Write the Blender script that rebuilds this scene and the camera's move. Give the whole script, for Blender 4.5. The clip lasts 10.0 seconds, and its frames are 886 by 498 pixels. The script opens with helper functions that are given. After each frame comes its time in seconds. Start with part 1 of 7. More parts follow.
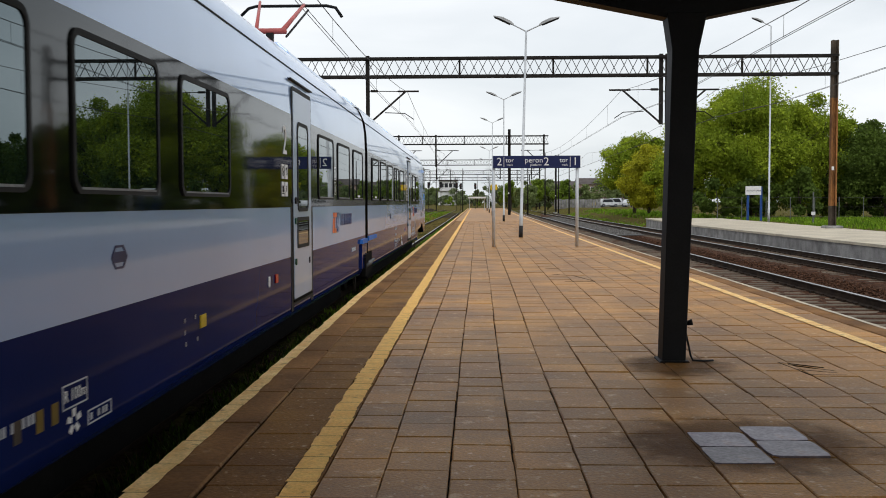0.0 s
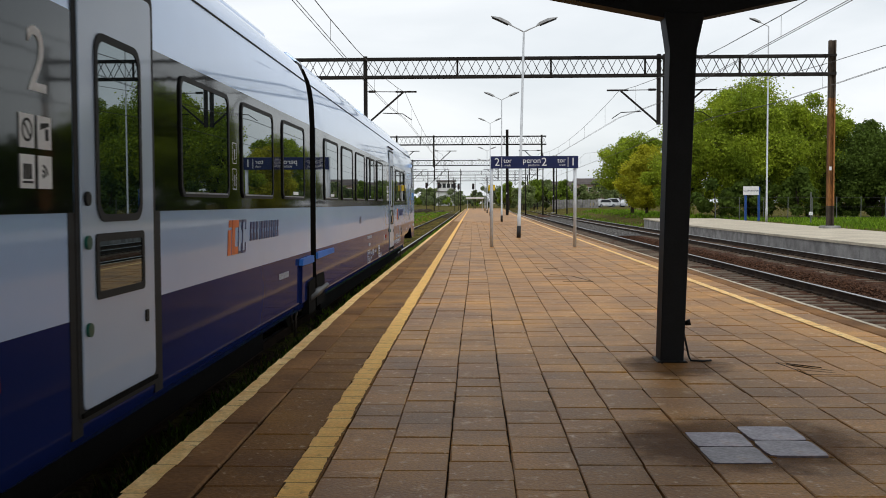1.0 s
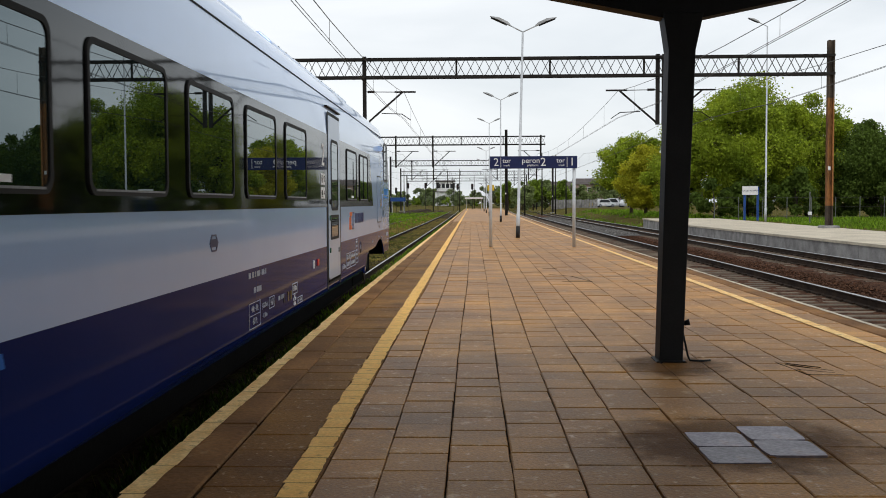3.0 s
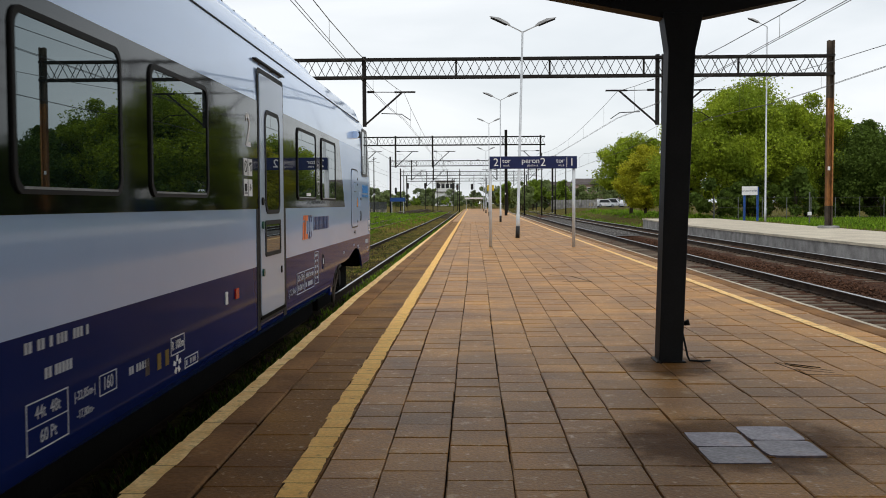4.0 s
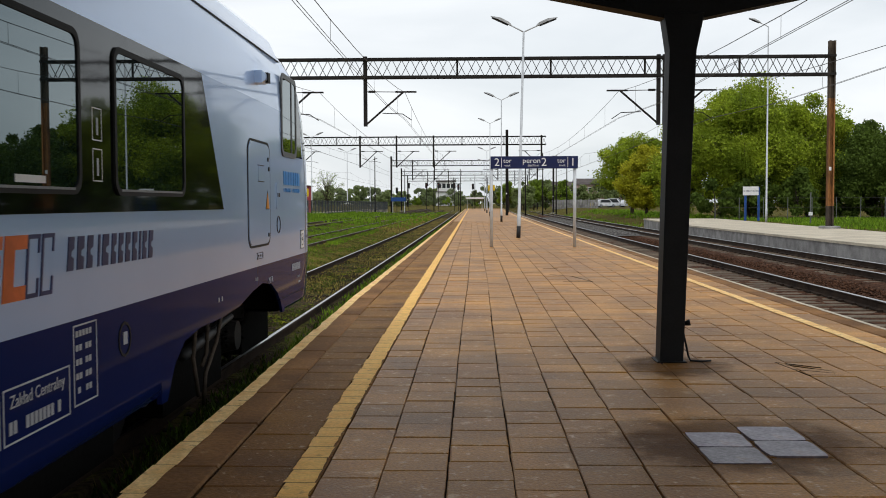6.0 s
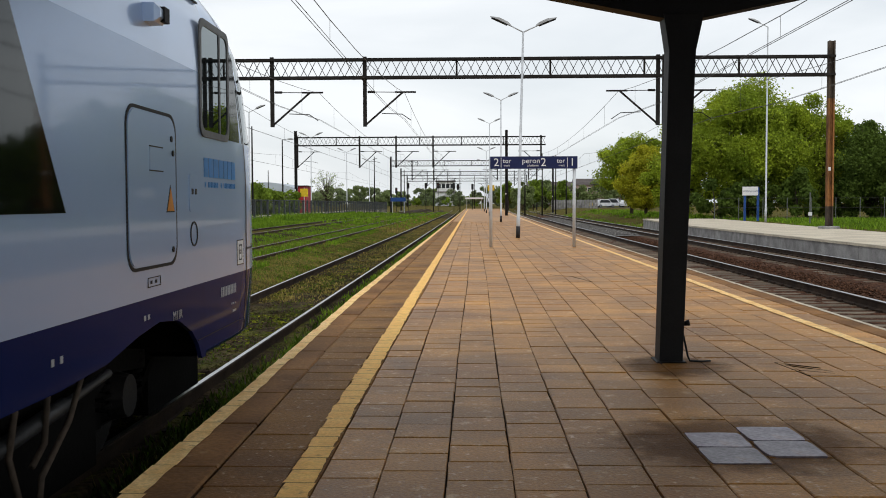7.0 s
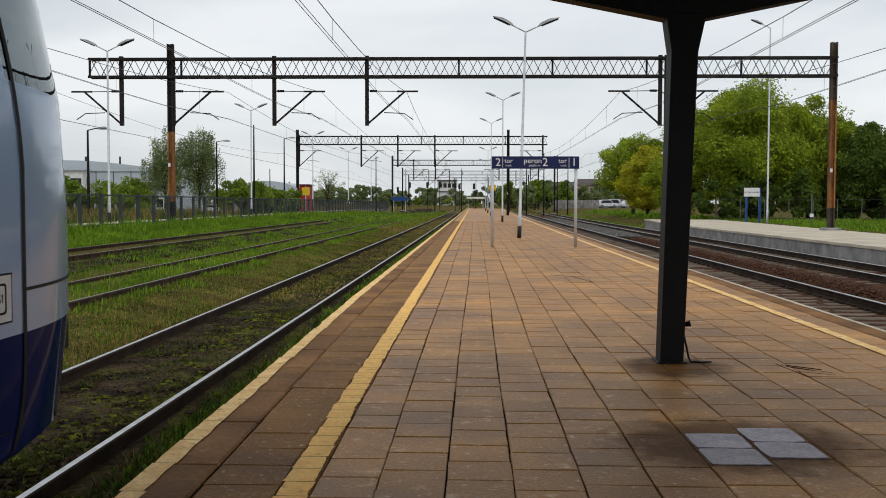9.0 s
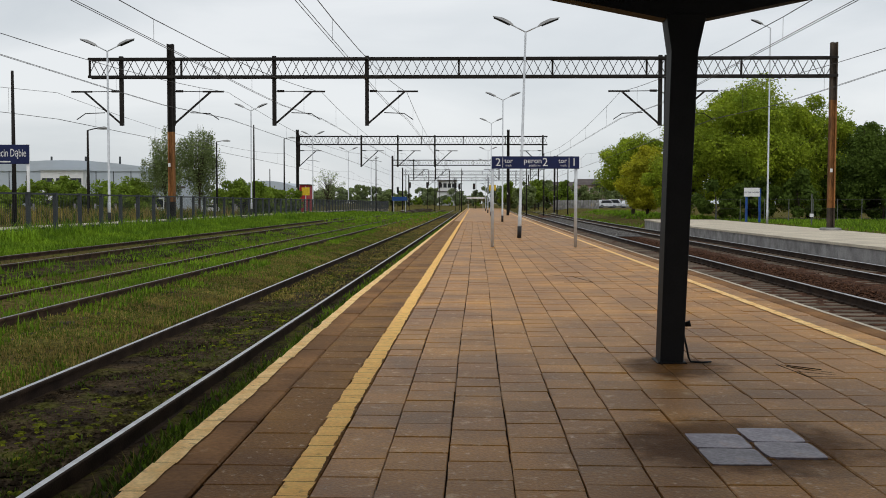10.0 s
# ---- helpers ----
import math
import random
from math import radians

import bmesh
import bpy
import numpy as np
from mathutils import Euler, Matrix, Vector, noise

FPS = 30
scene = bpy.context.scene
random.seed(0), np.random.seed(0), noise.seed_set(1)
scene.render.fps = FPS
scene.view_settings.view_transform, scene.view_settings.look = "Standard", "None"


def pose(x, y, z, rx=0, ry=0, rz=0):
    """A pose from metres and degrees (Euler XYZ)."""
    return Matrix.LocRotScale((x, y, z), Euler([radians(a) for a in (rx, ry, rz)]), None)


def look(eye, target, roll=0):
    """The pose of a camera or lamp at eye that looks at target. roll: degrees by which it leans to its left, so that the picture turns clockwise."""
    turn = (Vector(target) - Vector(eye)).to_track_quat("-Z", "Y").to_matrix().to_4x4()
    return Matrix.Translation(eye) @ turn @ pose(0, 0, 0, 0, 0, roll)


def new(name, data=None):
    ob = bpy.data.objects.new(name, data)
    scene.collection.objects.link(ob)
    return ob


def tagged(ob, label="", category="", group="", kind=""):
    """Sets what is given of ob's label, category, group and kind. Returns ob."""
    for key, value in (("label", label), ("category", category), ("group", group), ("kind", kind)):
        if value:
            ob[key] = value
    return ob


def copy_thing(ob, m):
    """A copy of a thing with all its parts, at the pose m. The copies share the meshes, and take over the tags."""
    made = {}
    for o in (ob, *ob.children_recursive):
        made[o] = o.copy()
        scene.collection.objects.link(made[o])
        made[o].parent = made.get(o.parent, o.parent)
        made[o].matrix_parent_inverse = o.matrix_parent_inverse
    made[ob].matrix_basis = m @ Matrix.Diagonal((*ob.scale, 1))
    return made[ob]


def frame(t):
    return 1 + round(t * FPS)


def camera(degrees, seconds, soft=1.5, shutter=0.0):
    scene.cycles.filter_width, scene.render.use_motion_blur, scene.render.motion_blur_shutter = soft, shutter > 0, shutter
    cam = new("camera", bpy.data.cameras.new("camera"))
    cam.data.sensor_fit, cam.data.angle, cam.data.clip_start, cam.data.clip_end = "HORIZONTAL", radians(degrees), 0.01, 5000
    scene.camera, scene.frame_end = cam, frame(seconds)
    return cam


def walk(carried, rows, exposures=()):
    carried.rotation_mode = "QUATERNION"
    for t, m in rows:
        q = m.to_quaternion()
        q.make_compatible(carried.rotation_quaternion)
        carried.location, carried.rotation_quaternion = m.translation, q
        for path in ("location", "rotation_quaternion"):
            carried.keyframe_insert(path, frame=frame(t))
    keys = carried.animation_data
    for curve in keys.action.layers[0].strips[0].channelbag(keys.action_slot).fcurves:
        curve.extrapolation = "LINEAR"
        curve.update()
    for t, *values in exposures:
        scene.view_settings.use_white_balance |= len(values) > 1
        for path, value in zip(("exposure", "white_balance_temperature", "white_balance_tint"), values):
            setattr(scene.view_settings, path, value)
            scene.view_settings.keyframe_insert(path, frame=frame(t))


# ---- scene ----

LENS = 48.265
EYE = (0.0, 0.0, 1.35)


def aim(yaw, pitch, roll):
    """Camera pose from degrees: yaw to the left of +y, pitch downwards, lean."""
    a, b = radians(yaw), radians(pitch)
    way = Vector((-math.sin(a) * math.cos(b), math.cos(a) * math.cos(b), -math.sin(b)))
    return look(EYE, Vector(EYE) + way, roll)


cam = camera(LENS, 10.0, soft=0.95, shutter=0.15)
walk(cam, [
    (0.0, aim(1.851, 2.663, -0.161)),
    (0.5, aim(1.727, 2.639, -0.200)),
    (1.0, aim(1.732, 2.640, -0.214)),
    (1.5, aim(1.778, 2.642, -0.223)),
    (2.0, aim(1.685, 2.629, -0.288)),
    (2.5, aim(1.689, 2.633, -0.270)),
    (4.0, aim(1.667, 2.623, -0.258)),
    (4.5, aim(1.670, 2.622, -0.322)),
    (5.0, aim(1.651, 2.617, -0.284)),
    (5.5, aim(1.723, 2.636, -0.192)),
    (7.0, aim(1.689, 2.625, -0.186)),
    (7.5, aim(1.778, 2.657, -0.010)),
    (8.0, aim(1.756, 2.650, 0.102)),
    (8.5, aim(1.760, 2.654, 0.120)),
    (9.0, aim(1.760, 2.654, 0.120)),
    (9.5, aim(1.760, 2.654, 0.120)),
    (10.0, aim(1.760, 2.654, 0.120)),
], exposures=[(0.0, 0.02), (7.4, 0.02), (8.6, -0.1), (10.0, -0.22)])

# ---- light: a bright overcast sky with a faint, very wide sun ----
world = bpy.data.worlds.new("overcast")
scene.world = world
world.use_nodes = True
wt = world.node_tree
wt.nodes.clear()
w_out = wt.nodes.new("ShaderNodeOutputWorld")
w_bg = wt.nodes.new("ShaderNodeBackground")
w_sky = wt.nodes.new("ShaderNodeTexSky")
w_sky.sky_type = "NISHITA"
w_sky.sun_disc = False
w_sky.sun_elevation, w_sky.sun_rotation = radians(50), radians(200)
w_sky.air_density, w_sky.dust_density = 1.0, 2.0
w_co = wt.nodes.new("ShaderNodeTexCoord")
w_map = wt.nodes.new("ShaderNodeMapping")
w_map.inputs["Scale"].default_value = (1.2, 1.2, 5.0)
w_noise = wt.nodes.new("ShaderNodeTexNoise")
w_noise.inputs["Scale"].default_value = 1.6
w_noise.inputs["Detail"].default_value = 7.0
w_noise.inputs["Distortion"].default_value = 0.4
w_ramp = wt.nodes.new("ShaderNodeValToRGB")
w_ramp.color_ramp.elements[0].position, w_ramp.color_ramp.elements[0].color = 0.34, (6.0, 6.45, 6.8, 1)
w_ramp.color_ramp.elements[1].position, w_ramp.color_ramp.elements[1].color = 0.62, (8.8, 9.0, 9.15, 1)
w_mix = wt.nodes.new("ShaderNodeMix")
w_mix.data_type = "RGBA"
w_mix.inputs["Factor"].default_value = 0.86
wt.links.new(w_co.outputs["Generated"], w_map.inputs["Vector"])
wt.links.new(w_map.outputs["Vector"], w_noise.inputs["Vector"])
wt.links.new(w_noise.outputs["Fac"], w_ramp.inputs["Fac"])
wt.links.new(w_sky.outputs["Color"], w_mix.inputs["A"])
wt.links.new(w_ramp.outputs["Color"], w_mix.inputs["B"])
wt.links.new(w_mix.outputs["Result"], w_bg.inputs["Color"])
w_bg.inputs["Strength"].default_value = 0.118
wt.links.new(w_bg.outputs["Background"], w_out.inputs["Surface"])

sun_data = bpy.data.lights.new("sun", "SUN")
sun_data.energy, sun_data.angle, sun_data.color = 0.7, radians(25), (1.0, 0.96, 0.9)
sun = new("sun", sun_data)
sun.matrix_world = look((20, -40, 60), (0, 10, 0))


# ---- materials ----
def material(name, base, rough=0.7, metal=0.0, dark=None, scale=6.0, grain=60.0, bump=0.15, amount=0.5, ior=1.5, coat=0.0,
             emit=None, random_by=None, spec=0.25, thin=0.0, spread=0.25, specks=None, stretch=(1, 1, 1), depth=0.01, space="Object", tint=None):
    """A surface with stains at a large scale, grain at a small one and fine relief."""
    m = bpy.data.materials.new(name)
    m.use_nodes = True
    nt = m.node_tree
    bs = nt.nodes["Principled BSDF"]
    bs.inputs["Roughness"].default_value, bs.inputs["Metallic"].default_value = rough, metal
    bs.inputs["IOR"].default_value, bs.inputs["Coat Weight"].default_value = ior, coat
    bs.inputs["Coat Roughness"].default_value, bs.inputs["Specular IOR Level"].default_value = 0.04, spec
    if tint:
        bs.inputs["Specular Tint"].default_value = (*tint, 1)
    if dark is None:
        dark = tuple(c * 0.7 for c in base)
    co = nt.nodes.new("ShaderNodeTexCoord")
    mp = nt.nodes.new("ShaderNodeMapping")
    mp.inputs["Scale"].default_value = stretch
    if space == "World":
        ge = nt.nodes.new("ShaderNodeNewGeometry")
        nt.links.new(ge.outputs["Position"], mp.inputs["Vector"])
    else:
        nt.links.new(co.outputs["Object"], mp.inputs["Vector"])
    n1 = nt.nodes.new("ShaderNodeTexNoise")
    n1.inputs["Scale"].default_value, n1.inputs["Detail"].default_value = scale, 6.0
    n2 = nt.nodes.new("ShaderNodeTexNoise")
    n2.inputs["Scale"].default_value, n2.inputs["Detail"].default_value = grain, 4.0
    for n in (n1, n2):
        nt.links.new(mp.outputs["Vector"], n.inputs["Vector"])
    r1 = nt.nodes.new("ShaderNodeMapRange")
    r1.inputs["From Min"].default_value, r1.inputs["From Max"].default_value = 0.35, 0.68
    nt.links.new(n1.outputs["Fac"], r1.inputs["Value"])
    mx = nt.nodes.new("ShaderNodeMix")
    mx.data_type = "RGBA"
    mx.inputs["A"].default_value, mx.inputs["B"].default_value = (*dark, 1), (*base, 1)
    nt.links.new(r1.outputs["Result"], mx.inputs["Factor"])
    hs = nt.nodes.new("ShaderNodeHueSaturation")
    vr = nt.nodes.new("ShaderNodeMapRange")
    vr.inputs["From Min"].default_value, vr.inputs["From Max"].default_value = 0.25, 0.75
    vr.inputs["To Min"].default_value, vr.inputs["To Max"].default_value = 1 - amount * 0.5, 1 + amount * 0.5
    nt.links.new(n2.outputs["Fac"], vr.inputs["Value"])
    colour = mx.outputs["Result"]
    if specks:
        # pale scuffs and dark worn blotches
        for tone, size, lo, hi, most in specks:
            n3, r3, m3 = nt.nodes.new("ShaderNodeTexNoise"), nt.nodes.new("ShaderNodeMapRange"), nt.nodes.new("ShaderNodeMix")
            n3.inputs["Scale"].default_value, n3.inputs["Detail"].default_value, n3.inputs["Roughness"].default_value = size, 7.0, 0.65
            nt.links.new(mp.outputs["Vector"], n3.inputs["Vector"])
            r3.inputs["From Min"].default_value, r3.inputs["From Max"].default_value, r3.inputs["To Max"].default_value = lo, hi, most
            nt.links.new(n3.outputs["Fac"], r3.inputs["Value"])
            m3.data_type = "RGBA"
            nt.links.new(r3.outputs["Result"], m3.inputs["Factor"])
            nt.links.new(colour, m3.inputs["A"])
            m3.inputs["B"].default_value = (*tone, 1)
            colour = m3.outputs["Result"]
    nt.links.new(colour, hs.inputs["Color"])
    last = vr.outputs["Result"]
    if random_by:
        if random_by == "island":
            rn = nt.nodes.new("ShaderNodeNewGeometry").outputs["Random Per Island"]
        else:
            rn = nt.nodes.new("ShaderNodeObjectInfo").outputs["Random"]
        rr = nt.nodes.new("ShaderNodeMapRange")
        rr.inputs["To Min"].default_value, rr.inputs["To Max"].default_value = 1 - spread, 1 + spread
        nt.links.new(rn, rr.inputs["Value"])
        mu = nt.nodes.new("ShaderNodeMath")
        mu.operation = "MULTIPLY"
        nt.links.new(last, mu.inputs[0])
        nt.links.new(rr.outputs["Result"], mu.inputs[1])
        last = mu.outputs["Value"]
    nt.links.new(last, hs.inputs["Value"])
    nt.links.new(hs.outputs["Color"], bs.inputs["Base Color"])
    if bump:
        bp = nt.nodes.new("ShaderNodeBump")
        bp.inputs["Strength"].default_value, bp.inputs["Distance"].default_value = bump, depth
        nt.links.new(n2.outputs["Fac"], bp.inputs["Height"])
        nt.links.new(bp.outputs["Normal"], bs.inputs["Normal"])
    if thin:
        tl, sm, out = nt.nodes.new("ShaderNodeBsdfTranslucent"), nt.nodes.new("ShaderNodeMixShader"), nt.nodes["Material Output"]
        nt.links.new(hs.outputs["Color"], tl.inputs["Color"])
        sm.inputs["Fac"].default_value = thin
        nt.links.new(bs.outputs["BSDF"], sm.inputs[1])
        nt.links.new(tl.outputs["BSDF"], sm.inputs[2])
        nt.links.new(sm.outputs["Shader"], out.inputs["Surface"])
    if emit:
        bs.inputs["Emission Color"].default_value, bs.inputs["Emission Strength"].default_value = (*emit[:3], 1), emit[3]
    return m


TILE = material("concrete_tile", (0.485, 0.223, 0.038), 0.46, dark=(0.255, 0.112, 0.026), scale=0.7, grain=55, bump=0.35, amount=0.6, random_by="object", space="World", spec=0.17, spread=0.17, specks=(((0.7, 0.52, 0.34), 15.0, 0.6, 0.68, 0.6), ((0.63, 0.43, 0.24), 7.0, 0.58, 0.68, 0.65), ((0.2, 0.105, 0.04), 1.1, 0.5, 0.64, 0.5), ((0.11, 0.052, 0.018), 2.3, 0.57, 0.74, 0.55)))
TILE_FAR = material("concrete_tile_joined", (0.485, 0.223, 0.038), 0.46, dark=(0.255, 0.112, 0.026), scale=0.7, grain=55, bump=0.35, amount=0.6, random_by="island", space="World", spec=0.17, spread=0.17, specks=(((0.7, 0.52, 0.34), 15.0, 0.6, 0.68, 0.6), ((0.63, 0.43, 0.24), 7.0, 0.58, 0.68, 0.65), ((0.2, 0.105, 0.04), 1.1, 0.5, 0.64, 0.5), ((0.11, 0.052, 0.018), 2.3, 0.57, 0.74, 0.55)))
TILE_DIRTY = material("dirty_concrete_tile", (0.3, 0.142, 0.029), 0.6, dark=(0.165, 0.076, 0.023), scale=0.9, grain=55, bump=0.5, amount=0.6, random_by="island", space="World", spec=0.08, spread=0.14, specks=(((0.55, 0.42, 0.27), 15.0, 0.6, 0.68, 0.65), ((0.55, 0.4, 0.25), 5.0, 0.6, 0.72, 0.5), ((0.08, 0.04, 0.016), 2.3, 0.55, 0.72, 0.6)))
JOINT = material("joint_soil", (0.05, 0.036, 0.022), 0.9, scale=8, grain=80, space="World", spec=0.05)
EDGE = material("edge_slab", (0.29, 0.14, 0.047), 0.75, dark=(0.15, 0.07, 0.024), scale=1.2, grain=30, bump=0.5, amount=0.5, random_by="object", space="World", spec=0.12, spread=0.13, specks=(((0.45, 0.32, 0.18), 5.0, 0.62, 0.72, 0.45), ((0.07, 0.035, 0.016), 2.3, 0.58, 0.76, 0.5)))
CONCRETE = material("concrete", (0.38, 0.37, 0.36), 0.85, dark=(0.2, 0.195, 0.19), scale=1.6, grain=30, bump=0.3, spec=0.1)
LIGHT_PAVE = material("light_paving", (0.62, 0.55, 0.43), 0.85, dark=(0.48, 0.42, 0.33), scale=0.8, grain=20, bump=0.2, spec=0.1)
YELLOW = material("yellow_paint", (0.98, 0.595, 0.165), 0.65, dark=(0.9, 0.5, 0.125), scale=7, grain=50, bump=0.5, amount=0.3, space="World", spec=0.2, specks=(((0.35, 0.17, 0.06), 9.0, 0.58, 0.68, 0.75),))
YELLOW_PALE = material("worn_yellow_paint", (0.97, 0.68, 0.3), 0.7, dark=(0.8, 0.48, 0.17), scale=5, grain=50, bump=0.5, amount=0.4, space="World", spec=0.2, specks=(((0.25, 0.13, 0.05), 8.0, 0.6, 0.68, 0.8),))
PATCH = material("grey_patch", (0.32, 0.285, 0.34), 0.4, dark=(0.21, 0.18, 0.21), scale=4, grain=40, bump=0.3, amount=0.8, random_by="object", spec=0.3, specks=(((0.27, 0.15, 0.08), 4.0, 0.56, 0.7, 0.65),))
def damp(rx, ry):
    """A dark patch, damp round the repair slabs, that fades out unevenly towards its rim."""
    m = material("dark_patch", (0.1, 0.04, 0.014), 0.7, dark=(0.055, 0.024, 0.01), scale=6, grain=50, bump=0.2, spec=0.05)
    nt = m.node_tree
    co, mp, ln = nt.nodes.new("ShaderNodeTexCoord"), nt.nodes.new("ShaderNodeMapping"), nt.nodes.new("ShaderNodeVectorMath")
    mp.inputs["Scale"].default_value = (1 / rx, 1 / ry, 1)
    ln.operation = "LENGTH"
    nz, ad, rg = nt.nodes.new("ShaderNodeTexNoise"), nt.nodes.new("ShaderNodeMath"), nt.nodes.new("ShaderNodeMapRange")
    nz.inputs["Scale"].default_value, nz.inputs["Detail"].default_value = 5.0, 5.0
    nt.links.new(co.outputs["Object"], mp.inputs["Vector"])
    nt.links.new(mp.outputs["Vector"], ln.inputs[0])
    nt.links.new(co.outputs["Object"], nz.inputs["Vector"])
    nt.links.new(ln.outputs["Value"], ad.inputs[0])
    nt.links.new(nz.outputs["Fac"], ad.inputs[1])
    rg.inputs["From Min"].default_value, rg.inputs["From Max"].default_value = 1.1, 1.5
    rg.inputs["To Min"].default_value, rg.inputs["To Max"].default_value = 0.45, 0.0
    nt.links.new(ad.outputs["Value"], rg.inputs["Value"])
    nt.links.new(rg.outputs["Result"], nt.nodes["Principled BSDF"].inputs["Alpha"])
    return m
RAIL_TOP = material("polished_rail", (0.5, 0.5, 0.51), 0.33, 1.0, scale=8, grain=90, bump=0.03, amount=0.3)
RAIL_SIDE = material("rail_steel", (0.055, 0.036, 0.025), 0.85, dark=(0.025, 0.017, 0.013), scale=3, grain=60, bump=0.3, spec=0.1)
RAIL_RUST = material("rusty_rail", (0.085, 0.05, 0.03), 0.8, dark=(0.035, 0.02, 0.014), scale=4, grain=50, bump=0.3, spec=0.15)
SLEEPER = material("sleeper_concrete", (0.18, 0.145, 0.11), 0.85, dark=(0.1, 0.076, 0.055), scale=3, grain=40, bump=0.4, random_by="object", spec=0.08)
SLEEPER_OLD = material("sleeper_wood", (0.075, 0.058, 0.04), 0.9, dark=(0.03, 0.023, 0.016), scale=3, grain=40, bump=0.5, random_by="object", stretch=(1, 6, 1), spec=0.1)
BALLAST = material("brown_ballast", (0.12, 0.058, 0.034), 0.95, dark=(0.045, 0.024, 0.016), scale=7, grain=22, bump=1.0, amount=1.5, depth=0.08, random_by="island", space="World", spec=0.05)
BALLAST_GREY = material("grey_ballast", (0.2, 0.19, 0.18), 0.95, dark=(0.09, 0.085, 0.08), scale=7, grain=22, bump=1.0, amount=1.3, depth=0.06, random_by="island", space="World", spec=0.05)
SOIL = material("track_soil", (0.06, 0.043, 0.024), 0.95, dark=(0.018, 0.013, 0.009), scale=2.2, grain=20, bump=1.0, amount=1.3, depth=0.06, random_by="island", space="World", spec=0.03, spread=0.4, specks=(((0.075, 0.078, 0.014), 1.3, 0.52, 0.62, 0.65),))
GROUND = material("rough_grass_ground", (0.12, 0.125, 0.026), 0.95, dark=(0.1, 0.07, 0.028), scale=0.9, grain=14, bump=1.0, amount=1.4, depth=0.1, space="World", spec=0.02, specks=(((0.17, 0.115, 0.045), 3.2, 0.55, 0.68, 0.6), ((0.025, 0.02, 0.012), 6.0, 0.58, 0.7, 0.6)))
GRASS = material("grass_blades", (0.21, 0.34, 0.022), 0.7, dark=(0.1, 0.185, 0.016), scale=0.5, grain=5, bump=0, amount=0.8, random_by="island", space="World", spec=0.08, thin=0.3, spread=0.3)
DRY = material("dry_weeds", (0.34, 0.26, 0.08), 0.8, dark=(0.17, 0.14, 0.038), scale=0.9, grain=5, bump=0, amount=0.8, random_by="island", space="World", spec=0.05, thin=0.2, spread=0.35)
MOSS = material("moss", (0.165, 0.175, 0.014), 0.95, dark=(0.06, 0.07, 0.009), scale=5, grain=40, bump=1.0, amount=1.0, depth=0.03, random_by="island", space="World", spec=0.03, spread=0.4)
LEAF = material("spring_leaves", (0.38, 0.46, 0.037), 0.6, dark=(0.2, 0.28, 0.026), scale=0.35, grain=3, bump=0, amount=0.65, random_by="island", space="World", spec=0.1, thin=0.38, spread=0.25)
LEAF_YELLOW = material("yellow_green_leaves", (0.52, 0.5, 0.035), 0.6, dark=(0.36, 0.36, 0.028), scale=0.35, grain=3, bump=0, amount=0.6, random_by="island", space="World", spec=0.1, thin=0.35)
LEAF_DARK = material("dark_leaves", (0.12, 0.18, 0.03), 0.6, dark=(0.07, 0.11, 0.02), scale=0.35, grain=3, bump=0, amount=0.6, random_by="island", space="World", spec=0.1, thin=0.35)
LEAF_PALE = material("pale_leaves", (0.36, 0.45, 0.17), 0.6, dark=(0.24, 0.31, 0.12), scale=0.35, grain=3, bump=0, amount=0.6, random_by="island", space="World", spec=0.1, thin=0.4)
BARK = material("bark", (0.1, 0.075, 0.05), 0.9, dark=(0.05, 0.04, 0.03), scale=3, grain=25, bump=0.8, stretch=(1, 1, 0.3))
BLACK_STEEL = material("black_painted_steel", (0.009, 0.0088, 0.0092), 0.6, dark=(0.005, 0.005, 0.0055), scale=3, grain=50, bump=0.15, spec=0.22)
GANTRY = material("weathered_dark_steel", (0.03, 0.027, 0.025), 0.8, 0.0, dark=(0.016, 0.014, 0.013), scale=2, grain=30, bump=0.2, spec=0.15)
RUST = material("rusted_post_steel", (0.36, 0.16, 0.055), 0.9, dark=(0.13, 0.065, 0.032), scale=2.2, grain=20, bump=0.3, amount=0.8, stretch=(1, 1, 0.25), spec=0.1)
POST_GREY = material("weathered_post_steel", (0.11, 0.085, 0.065), 0.85, dark=(0.05, 0.04, 0.032), scale=1.4, grain=20, bump=0.3, spec=0.1)
GALV = material("galvanised_steel", (0.62, 0.64, 0.66), 0.5, 0.25, dark=(0.5, 0.52, 0.54), scale=4, grain=40, bump=0.05, amount=0.15)
LAMP_BASE = material("black_lamp_base", (0.03, 0.03, 0.032), 0.6, scale=5, grain=40)
LAMP_HEAD = material("grey_lamp_head", (0.42, 0.42, 0.42), 0.5, scale=5, grain=40, bump=0.05)
WIRE = material("wire", (0.09, 0.085, 0.085), 0.6, 0.4, scale=5, grain=40, bump=0)
SIGN_BLUE = material("navy_sign", (0.012, 0.02, 0.085), 0.4, dark=(0.01, 0.016, 0.07), scale=3, grain=30, bump=0.02, amount=0.15)
WHITE = material("white_enamel", (0.8, 0.8, 0.8), 0.5, dark=(0.72, 0.72, 0.72), scale=5, grain=40, bump=0, amount=0.08)
BLUE_POST = material("blue_painted_post", (0.02, 0.075, 0.27), 0.5, scale=3, grain=40, bump=0.05)
SIGN_YELLOW = material("yellow_sign", (0.8, 0.55, 0.03), 0.5, scale=5, grain=40, bump=0, amount=0.1)
FENCE = material("grey_fence_steel", (0.055, 0.062, 0.065), 0.6, 0.2, dark=(0.05, 0.056, 0.06), scale=3, grain=30, bump=0.05)
